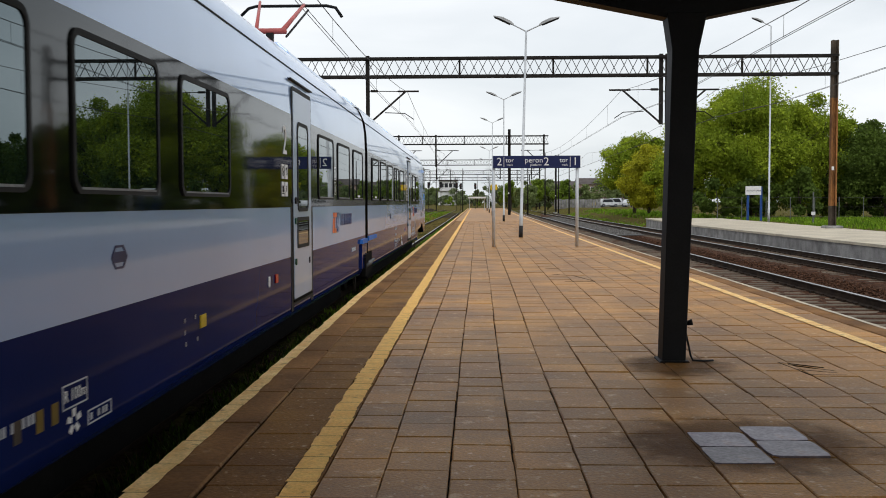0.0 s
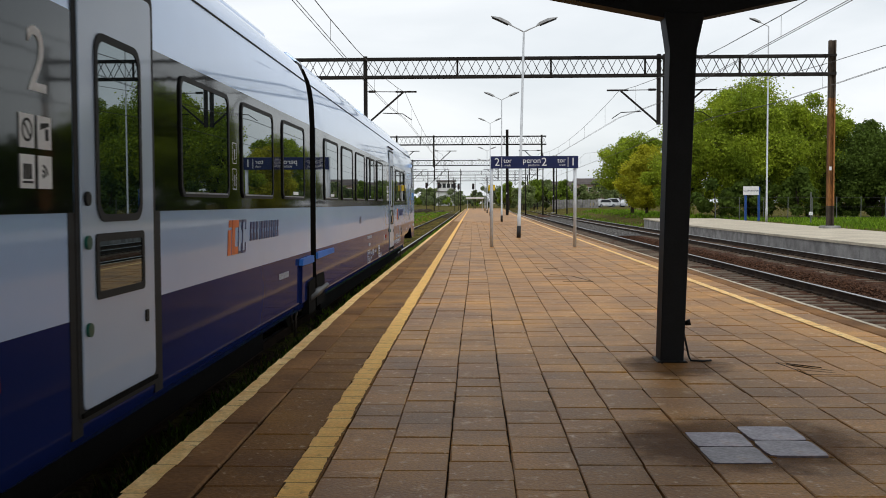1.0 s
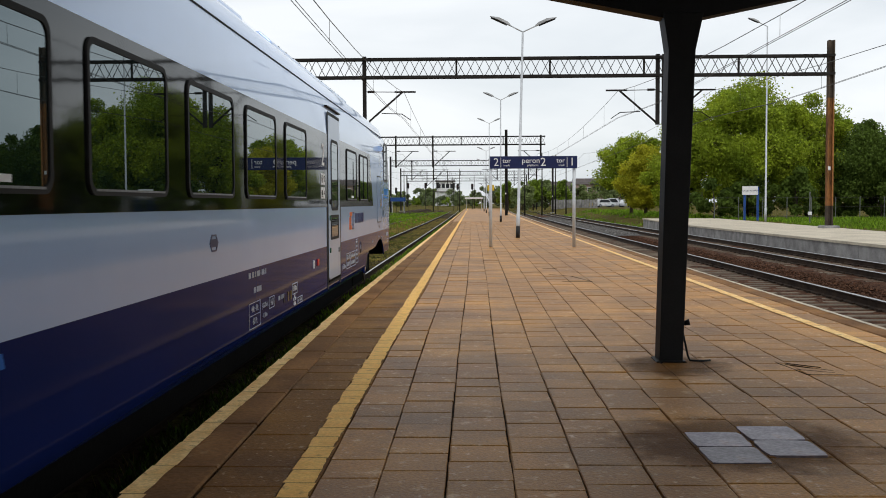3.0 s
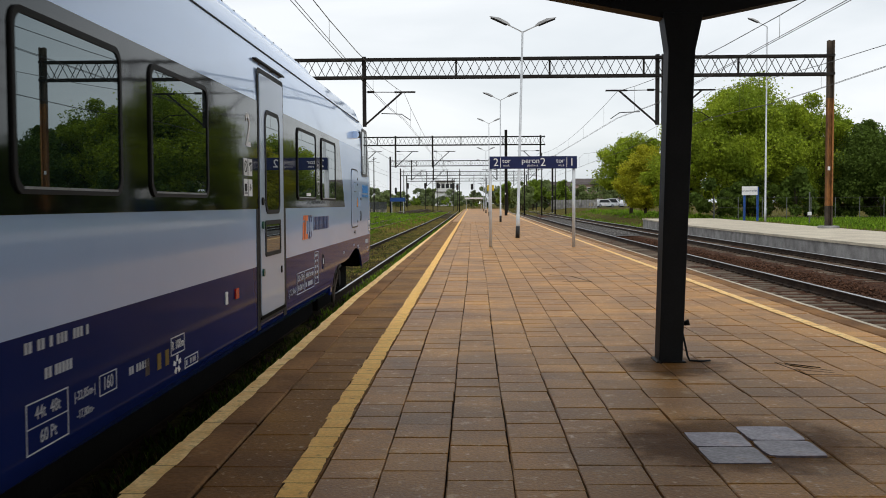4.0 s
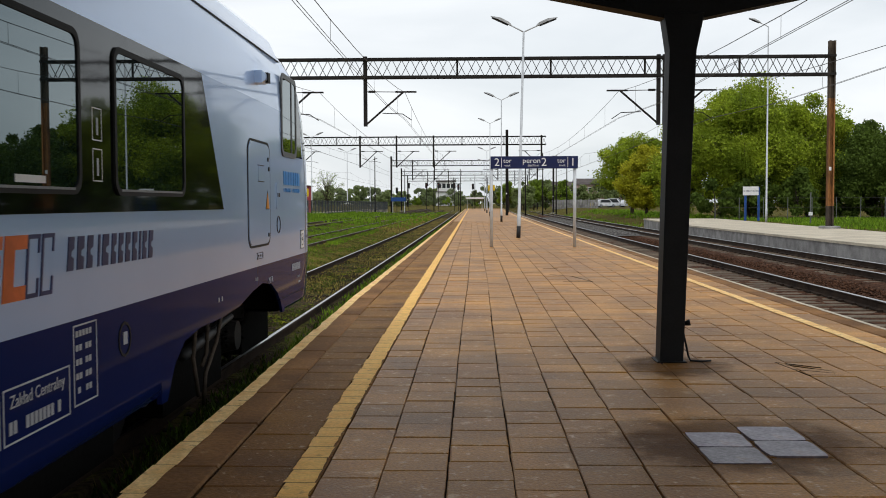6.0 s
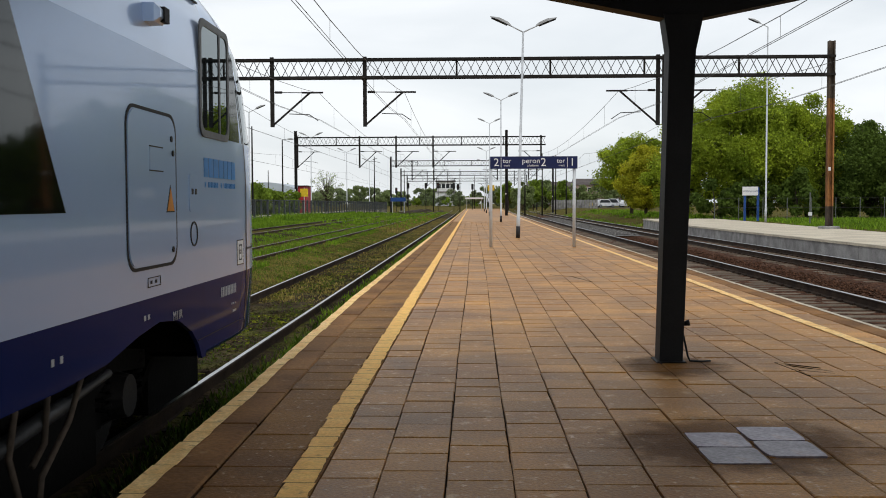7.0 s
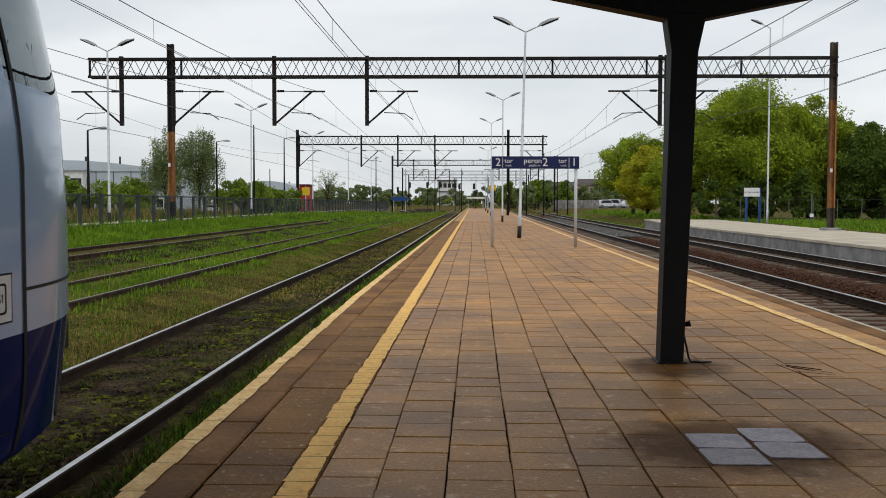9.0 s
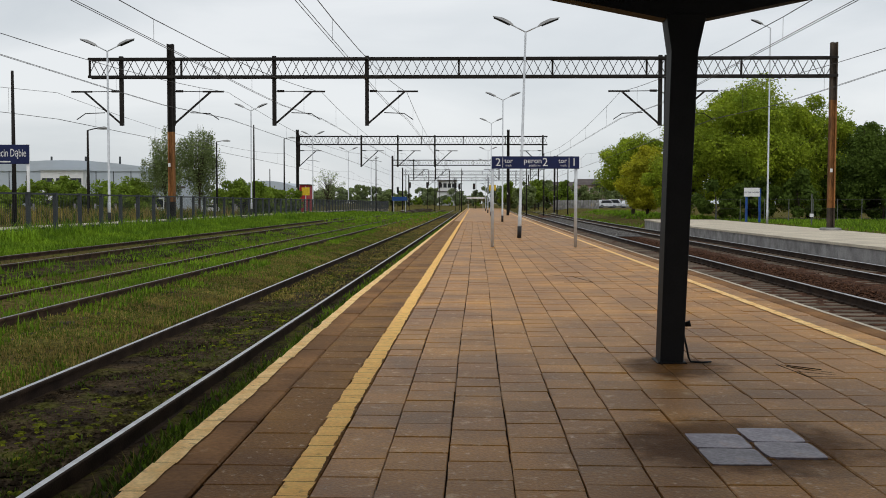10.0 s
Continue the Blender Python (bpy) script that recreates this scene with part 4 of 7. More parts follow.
def catenary(xa, xs, mz, cz):
    """Messenger wire, contact wire and droppers over one track; supports at the given distances."""
    t = thing("overhead_wires", "overhead contact wires with droppers", "wires")
    ys = xs
    all_m, all_c = [], []
    for a, b in zip(ys[:-1], ys[1:]):
        pts, cps = [], []
        for i in range(13):
            f = i / 12
            y = a + (b - a) * f
            sag = 0.75 * (1 - (2 * f - 1) ** 2)
            pts.append((xa(y) , y, mz - sag))
            if y < 49.6:
                pts[-1] = (xa(y), y, 5.66 + (y - 18) ** 2 * 0.00122)
            cps.append((xa(y), y, cz if y > 49.6 else cz - 0.37 * min(max((49.5 - y) / 11.5, 0.0), 1.0)))
        all_m += pts if not all_m else pts[1:]
        all_c += cps if not all_c else cps[1:]
        for i in range(1, 12, 2):
            part("dropper", Shape().tube([pts[i], cps[i]], 0.005, 4), WIRE, t)
    part("messenger_wire", Shape().tube(all_m, 0.011, 5), WIRE, t)
    for off in (-0.04, 0.04):
        part("contact_wire", Shape().tube([(x + off, y, z) for x, y, z in all_c], 0.008, 5), WIRE, t)


SUP = [-13, 49.5, 111, 172, 230, 290]
catenary(straight(TRACK_X), SUP, 6.87, 5.55)
catenary(straight(-7.6), SUP, 6.87, 5.55)
catenary(straight(-12.3), SUP, 6.87, 5.55)
catenary(lambda y: 7.15 + 0.3 * bend(y), SUP, 6.87, 5.55)
catenary(lambda y: 11.6 + bend(y), SUP, 6.87, 5.55)
catenary(straight(-21.0), SUP, 6.87, 5.55)


# ---- fence in front of the farther platform ----
fence = thing("fence", "grey steel bar fence along the far side of the sidings", "fence")
bars_near = Shape()
FX, FZ0, FZ1 = -14.75, 0.33, 1.67
post_me = Shape().box(-0.06, 0.06, -0.07, 0.07, FZ0 - 0.4, FZ1 + 0.02).mesh("fence_post", FENCE)
for k in range(68):
    part("fence_post", post_me, None, fence, m=pose(FX, 25.9 + 2.15 * k, 0, 0, 0, random.uniform(-1, 1)))
for z in (FZ0 + 0.12, FZ1 - 0.03):
    part("fence_rail", Shape().bar((FX, 24, z), (FX, 172, z), 0.05, 0.06), FENCE, fence)
for k in range(int(148 / 0.13)):
    y = 24 + 0.13 * k
    bars_near.box(FX - 0.004, FX + 0.004, y - 0.0045, y + 0.0045, FZ0 + 0.05, FZ1 - 0.02)
tagged(part("fence_mesh", bars_near, FENCE, fence), kind="stuff")
plat3 = Shape().slab(-17.5, -15.5, 15, 180, -0.6, 0.42, 0.03)
tagged(part("third_platform", plat3, LIGHT_PAVE), "paved platform behind the fence", "platform", kind="structure")


# ---- the train ----
# Car space: x from the track's centre, y along the train with 0 at the end car's door, z = 0 at the platform's level.
SIDE = 1.40
ARCH0, ARCH1 = 4.5, 8.55   # the bogie opening in the end car's skirt


def hull_profile():
    """Half outline of the body, from the sill to the middle of the roof: half width, height, slot of the strip above."""
    return [(1.30, 0.10, 0), (1.385, 0.15, 0), (SIDE, 0.24, 0), (SIDE, 0.262, 0), (SIDE, 0.785, 1), (SIDE, 1.31, 1), (SIDE, 1.86, 1), (SIDE, 2.29, 2), (1.388, 2.58, 2), (1.365, 2.75, 2), (1.335, 2.86, 2), (1.27, 3.0, 2), (1.14, 3.12, 2),
            (0.93, 3.22, 2), (0.6, 3.29, 2), (0.0, 3.32, 2)]


def tip(z):
    """How far the cab front reaches at a height."""
    if z < 0.75:
        return 11.43 - 0.32 * ((0.75 - z) / 0.65) ** 2.6
    if z < 1.5:
        return 11.43
    return 11.43 - 0.1 * (z - 1.5) - 0.36 * (z - 1.5) ** 2


def nose_point(x, z, v):
    """A point of the cab: v runs from the flank (0) round the corner to the middle of the front (1)."""
    flank = max(tip(z) - 1.7, ARCH1 + 0.2)
    if v < 0.3:
        yy, f = ARCH1 + (flank - ARCH1) * v / 0.3, 1.0
    else:
        b = (v - 0.3) / 0.7 * math.pi / 2
        yy = flank + (tip(z) - flank) * math.sin(b) ** 0.95
        f = max(math.cos(b), 0.0) ** 0.62
    k = min(1.0, max(0.0, (yy - 6.5) / 3.5))
    zz = z if z < 2.6 else z - (z - 2.6) * 0.34 * k
    if z < 0.3:
        zz = 0.24 + (z - 0.1) * 0.35
    return x * f, yy, zz


def hull(y0, y1, nose):
    """The body shell; with nose, the far end is drawn in to the rounded cab front."""
    s = Shape()
    prof = hull_profile()
    full = [(-w, z, k) for w, z, k in prof] + [(w, z, k) for w, z, k in reversed(prof[:-1])]
    n = len(full)
    rings = []
    if not nose:
        for y in (y0, y1):
            rings.append([(x, y, z) for x, z, _ in full])
    else:
        for y in (y0, 2.0, ARCH0, ARCH1):
            rings.append([(x, y, 0.24 + (z - 0.1) * 0.35 if y == ARCH1 and z < 0.3 else z) for x, z, _ in full])
        for i in range(1, 29):
            rings.append([nose_point(x, z, i / 28) for x, z, _ in full])
    for r in rings:
        s.v.extend(r)
    for i in range(len(rings) - 1):
        for j in range(n - 1):
            if nose and i == 2 and (j < 4 or j > n - 6):
                continue
            s.f.append((i * n + j, i * n + j + 1, (i + 1) * n + j + 1, (i + 1) * n + j))
            k = full[j][2] if j < len(prof) - 1 else full[j + 1][2]
            zm = (full[j][1] + full[j + 1][1]) / 2
            if nose and 1.88 < zm < 2.75 and rings[i][j][1] > 9.4:
                k = 4
            s.s.append(k)
    s.face(rings[0], 3)
    if not nose:
        s.face(rings[-1], 3)
    # belly
    for i in range(len(rings) - 1):
        if nose and i == 2:
            continue
        s.face([rings[i][0], rings[i + 1][0], rings[i + 1][-1], rings[i][-1]], 3)
    return s


def on_side(sgn):
    """The frame of a side wall: x along the train, y up, z outwards."""
    return Matrix(((0, 0, sgn, sgn * SIDE), (1, 0, 0, 0), (0, 1, 0, 0), (0, 0, 0, 1)))


def flat(outline, lo, hi):
    return Shape().prism(outline, 2, lo, hi)


def ring_shape(outer, inner, lo, hi):
    """A raised frame between two outlines of equally many points."""
    s = Shape()
    k = len(outer)
    s.v = [(x, y, z) for z in (lo, hi) for o in (outer, inner) for x, y in o]
    for i in range(k):
        j = (i + 1) % k
        s.f += [(2 * k + i, 2 * k + j, 3 * k + j, 3 * k + i), (i, j, 2 * k + j, 2 * k + i), (k + j, k + i, 3 * k + i, 3 * k + j)]
    s.s = [0] * len(s.f)
    return s


def sticker(car, f, y):
    part("sticker", flat([(y, 1.448), (y + 0.3, 1.448), (y + 0.3, 1.482), (y, 1.482)], 0.009, 0.0115), WHITE, car, "small white sticker on the pane", m=f)


WIN_W, WIN_Z0, WIN_Z1 = 1.27, 1.42, 2.19


def train_window(car, sgn, y, w=WIN_W, z0=WIN_Z0, z1=WIN_Z1):
    f = on_side(sgn)
    o, i_ = rounded(y - 0.02, y + w + 0.02, z0 - 0.02, z1 + 0.02, 0.09), rounded(y + 0.012, y + w - 0.012, z0 + 0.012, z1 - 0.012, 0.07)
    win = part("window", ring_shape(o, i_, 0.004, 0.016), RUBBER, car, m=f)
    part("pane", flat(rounded(y + 0.008, y + w - 0.008, z0 + 0.008, z1 - 0.008, 0.072), 0.003, 0.009), TRAIN_GLASS, win, "dark tinted glass pane")
    lo = Shape().prism([(y + 0.07, z0 + 0.002), (y + w - 0.07, z0 + 0.002), (y + w - 0.07, z0 + 0.014), (y + 0.07, z0 + 0.014)], 2, 0.014, 0.019)
    part("sill_strip", lo, SEAL, win, "pale sill strip")


def train_door(car, sgn, y, w=1.12):
    f = on_side(sgn)
    for a, b in ((y - 0.13, y + 0.003), (y + w - 0.003, y + w + 0.15)):
        part("door_post", flat([(a, 0.2), (b, 0.2), (b, 1.312), (a, 1.312)], -0.01, 0.0035), RUBBER, car, "dark strip beside the door", m=f)
    part("drip_rail", flat([(y - 0.1, 2.66), (y + w + 0.12, 2.66), (y + w + 0.12, 2.675), (y - 0.1, 2.675)], -0.03, 0.012), RUBBER, car, m=f)
    part("door_seal", ring_shape(rounded(y - 0.05, y + w + 0.05, 0.26, 2.6, 0.06), rounded(y + 0.006, y + w - 0.006, 0.316, 2.554, 0.05), 0.002, 0.006), RUBBER, car, m=f)
    d = part("door", flat(rounded(y + 0.006, y + w - 0.006, 0.32, 2.55, 0.045), 0.002, 0.014), TRAIN_DOOR, car, "silver single-leaf plug door", m=f, bevel=0.006)
    gx0, gx1 = y + 0.24, y + 0.86
    part("pane", flat(rounded(gx0, gx1, 1.3, 2.2, 0.09), 0.012, 0.018), TRAIN_GLASS, d, "dark tinted door pane")
    part("pane_seal", ring_shape(rounded(gx0 - 0.04, gx1 + 0.04, 1.26, 2.24, 0.11), rounded(gx0, gx1, 1.3, 2.2, 0.09), 0.012, 0.022), RUBBER, d)
    part("lower_pane", flat(rounded(y + 0.22, y + 0.88, 0.9, 1.16, 0.02), 0.012, 0.018), TRAIN_GLASS, d, "small lower door pane")
    part("lower_pane_seal", ring_shape(rounded(y + 0.18, y + 0.92, 0.86, 1.2, 0.03), rounded(y + 0.22, y + 0.88, 0.9, 1.16, 0.02), 0.012, 0.022), RUBBER, d)
    for z, m_ in ((1.38, RUBBER), (1.16, GREEN_BUTTON), (0.72, GREEN_BUTTON)):
        part("button", Shape().prism([(y + 0.07 + 0.036 * math.cos(a * math.pi / 6), z + 0.036 * math.sin(a * math.pi / 6)) for a in range(12)], 2, 0.012, 0.03), m_, d)
    part("lock", Shape().prism(rounded(y + 0.93, y + 0.98, 0.66, 0.73, 0.012), 2, 0.012, 0.022), RUBBER, d)
    part("step_edge", Shape().box(y - 0.02, y + w + 0.02, 0.29, 0.312, 0.0, 0.018), UNDER, d)


BAR_MESHES = {}


def bars_of(car, f, y, z, rows, mat, h=0.04, z_gap=0.075, name="inscription"):
    """Small lettering as plain bars, each a part: rows of lists of (start, length)."""
    for r, row in enumerate(rows):
        for a0, b0 in row:
            for k in range(max(1, int(b0 / 0.042))):
                b = min(0.028, b0)
                key = (round(b, 4), h, mat.name)
                if key not in BAR_MESHES:
                    BAR_MESHES[key] = flat([(0, 0), (b, 0), (b, h), (0, h)], 0.001, 0.004).mesh(name, mat)
                part(name, BAR_MESHES[key], None, car, m=f @ Matrix.Translation((y + a0 + 0.042 * k, z - r * z_gap, 0)))


def frame_of(car, f, y0, y1, z0, z1, mat, t=0.008):
    part("inscription_frame", ring_shape([(y0, z0), (y1, z0), (y1, z1), (y0, z1)], [(y0 + t, z0 + t), (y1 - t, z0 + t), (y1 - t, z1 - t), (y0 + t, z1 - t)], 0.001, 0.004), mat, car, m=f)


def pictograms(car, f, y, z):
    for i in range(2):
        for j in range(2):
            p = part("pictogram", flat([(y + i * 0.24, z - j * 0.24), (y + i * 0.24 + 0.19, z - j * 0.24), (y + i * 0.24 + 0.19, z - j * 0.24 + 0.2), (y + i * 0.24, z - j * 0.24 + 0.2)], 0.006, 0.009), WHITE, car, m=f)
            c = Shape()
            cx, cz = y + i * 0.24 + 0.095, z - j * 0.24 + 0.105
            if (i, j) == (0, 0):
                o = [(cx + 0.07 * math.cos(a * math.pi / 10), cz + 0.07 * math.sin(a * math.pi / 10)) for a in range(20)]
                q = [(cx + 0.055 * math.cos(a * math.pi / 10), cz + 0.055 * math.sin(a * math.pi / 10)) for a in range(20)]
                c = ring_shape(o, q, 0.009, 0.011)
                c.prism([(cx - 0.05, cz + 0.04), (cx - 0.04, cz + 0.05), (cx + 0.05, cz - 0.04), (cx + 0.04, cz - 0.05)], 2, 0.009, 0.011)
            elif (i, j) == (1, 0):
                c.prism([(cx - 0.06, cz + 0.01), (cx + 0.06, cz + 0.04), (cx + 0.06, cz + 0.06), (cx - 0.06, cz + 0.05)], 2, 0.009, 0.011)
                c.prism([(cx + 0.01, cz - 0.05), (cx + 0.05, cz - 0.05), (cx + 0.05, cz + 0.02), (cx + 0.01, cz + 0.02)], 2, 0.009, 0.011)
            elif (i, j) == (0, 1):
                for k in range(3):
                    c.prism([(cx - 0.06 + 0.04 * k, cz - 0.05), (cx - 0.03 + 0.04 * k, cz - 0.05), (cx - 0.03 + 0.04 * k, cz + 0.04), (cx - 0.06 + 0.04 * k, cz + 0.04)], 2, 0.009, 0.011)
                c.prism([(cx - 0.07, cz - 0.075), (cx + 0.07, cz - 0.075), (cx + 0.07, cz - 0.062), (cx - 0.07, cz - 0.062)], 2, 0.009, 0.011)
            else:
                for r0 in (0.02, 0.05, 0.08):
                    a0 = [radians(20 + 15 * q) for q in range(5)]
                    o = [(cx - 0.05 + r0 * math.cos(a), cz - 0.05 + r0 * math.sin(a)) for a in a0] + [(cx - 0.05 + (r0 + 0.014) * math.cos(a), cz - 0.05 + (r0 + 0.014) * math.sin(a)) for a in reversed(a0)]
                    c.prism(o, 2, 0.009, 0.011)
            part("pictogram_mark", c, RUBBER, p)


def operator_logo(car, f, y, z, h=0.28):
    """The operator's mark and name as plain slanted shapes."""
    def slant(a, b, lo, hi):
        k = 0.16
        return [(a + k * lo, lo), (b + k * lo, lo), (b + k * hi, hi), (a + k * hi, hi)]
    mk = Shape()
    for a, b, lo, hi in ((0.0, 0.095, 0, h * 0.72), (0.02, 0.11, h * 0.8, h), (0.13, 0.225, 0, h), (0.225, 0.34, h * 0.78, h), (0.225, 0.34, 0, h * 0.22)):
        mk.prism([(y + p, z + q) for p, q in slant(a, b, lo, hi)], 2, 0.001, 0.004)
    part("operator_mark", mk, LOGO_ORANGE, car, "orange slanted mark", m=f)
    for a0 in (0.37, 0.52):
        c_shape = [(0, 0), (0.13, 0), (0.13, h * 0.3), (0.112, h * 0.3), (0.112, 0.02), (0.02, 0.02), (0.02, h - 0.02), (0.112, h - 0.02), (0.112, h * 0.7), (0.13, h * 0.7), (0.13, h), (0, h)]
        part("operator_mark", flat([(y + a0 - 0.03 + p + 0.16 * q, z + q) for p, q in c_shape], 0.001, 0.004), LOGO_NAVY, car, "thin navy outline mark", m=f)
    x = y + 0.78
    for wch in (0.07, 0.08, 0.07, 0, 0.025, 0.085, 0.065, 0.065, 0.07, 0.07, 0.025, 0.065, 0.07):
        if wch:
            # each letter as a slanted block with a notch out of it
            k = 0.16
            w = wch * 1.04
            pts = [(0, 0.09), (w, 0.09), (w, 0.15), (w * 0.55, 0.16), (w * 0.55, 0.185), (w, 0.195), (w, 0.255), (0, 0.255)] if wch > 0.03 else [(0, 0.09), (w, 0.09), (w, 0.255), (0, 0.255)]
            part("operator_name", flat([(x + p + k * q, z + q) for p, q in pts], 0.001, 0.004), LOGO_NAVY, car, "navy slanted lettering bar", m=f)
        x += wch * 1.2 + 0.03


def bogie(car, y, trailing):
    """A two-axle bogie: wheels with rims and tyres, side frame, springs, dampers, sand pipes."""
    b = thing("bogie", "", "")
    b.parent = car
    b.matrix_basis = pose(0, y, RAIL_Z)
    r = 0.43
    for wy in (-1.35, 1.35):
        for sx in (-1, 1):
            s = Shape()
            s.tube([(sx * 0.69, wy, r), (sx * 0.71, wy, r), (sx * 0.715, wy, r), (sx * 0.83, wy, r)], [r + 0.03, r + 0.028, r, r - 0.01], 28)
            part("wheel", s, WHEEL, b)
            h = Shape()
            h.tube([(sx * 0.83, wy, r), (sx * 0.86, wy, r), (sx * 0.95, wy, r), (sx * 1.08, wy, r)], [0.3, 0.22, 0.17, 0.14], 16)
            part("axle_box", h, WHEEL, b)
        part("axle", Shape().tube([(-0.7, wy, r), (0.7, wy, r)], 0.085, 10), UNDER, b)
    for sx in (-1, 1):
        fr = Shape()
        pts = [(-1.75, 0.55), (-1.1, 0.62), (-0.6, 0.42), (0.6, 0.42), (1.1, 0.62), (1.75, 0.55), (1.75, 0.68), (1.1, 0.78), (0.5, 0.6), (-0.5, 0.6), (-1.1, 0.78), (-1.75, 0.68)]
        fr.prism(pts, 0, sx * 0.98 - 0.07, sx * 0.98 + 0.07)
        part("side_frame", fr, UNDER, b)
        for wy in (-1.65, -1.05, 1.05, 1.65):
            sp = Shape()
            sp.tube([(sx * 1.0 + 0.055 * math.cos(k * 0.9), wy + 0.055 * math.sin(k * 0.9), 0.36 + 0.009 * k) for k in range(36)], 0.014, 5)
            part("spring", sp, UNDER, b, smooth=True)
        part("damper", Shape().tube([(sx * 1.16, -0.75, 0.55), (sx * 1.16, 0.1, 0.62), (sx * 1.16, 0.12, 0.62), (sx * 1.16, 0.75, 0.68)], [0.045, 0.045, 0.028, 0.028], 10), DAMP_STEEL, b, "grey damper tube", smooth=True)
        for pts in ([(-0.55, 0.78), (-0.1, 0.8), (0.3, 0.84)], [(-0.55, 0.78), (-0.64, 0.52), (-0.5, 0.2)], [(0.28, 0.82), (0.05, 0.55), (-0.3, 0.34), (-0.36, 0.1)], [(-0.2, 0.8), (-0.26, 0.5), (-0.4, 0.42)]):
            part("sand_pipe", Shape().tube([(sx * 1.21, yy, zz) for yy, zz in pts], 0.017, 7), POST_GREY, b, "dull brown-grey pipe", smooth=True)
        for wy in (-1.0, 1.0):
            part("brake_caliper", Shape().slab(sx * 0.9 - 0.06, sx * 0.9 + 0.06, wy - 0.14, wy + 0.14, 0.26, 0.52, 0.03), UNDER, b)
        part("rail_guard", Shape().bar((sx * 1.0, 1.95, 0.6), (sx * 0.78, 2.05, 0.12), 0.05, 0.1), UNDER, b)
    return b


def roof_box(car, y0, y1, w=1.02, z0=3.0, z1=3.42):
    s = Shape()
    s.prism([(-w, z0), (-w * 0.94, z1 - 0.12), (-w * 0.8, z1), (w * 0.8, z1), (w * 0.94, z1 - 0.12), (w, z0)], 1, y0, y1)
    part("roof_cover", s, TRAIN_SILVER_LIT, car, bevel=0.02)


def band(car, f, outline):
    part("window_band", flat(outline, -0.02, 0.003), TRAIN_BLACK, car, "glossy black band round the windows", m=f)


# end car with its cab
end_car = thing("train_end_car", "silver and dark blue railcar with a rounded cab end", "train car", "train cars", m=pose(TRACK_X, 0, 0))
HULL = [TRAIN_BLUE, TRAIN_SILVER, TRAIN_SILVER_LIT, UNDER, TRAIN_GLASS]
CAR0 = -10.8
part("body", hull(CAR0, 10.8, True), HULL, end_car, "silver and blue painted body shell", smooth=True)
mid_car = thing("train_car", "silver and dark blue middle railcar with a black window band", "train car", "train cars", m=pose(TRACK_X, 0, 0))
part("body", hull(-29.8, -11.2, False), HULL, mid_car, "silver and blue painted body shell", smooth=True)

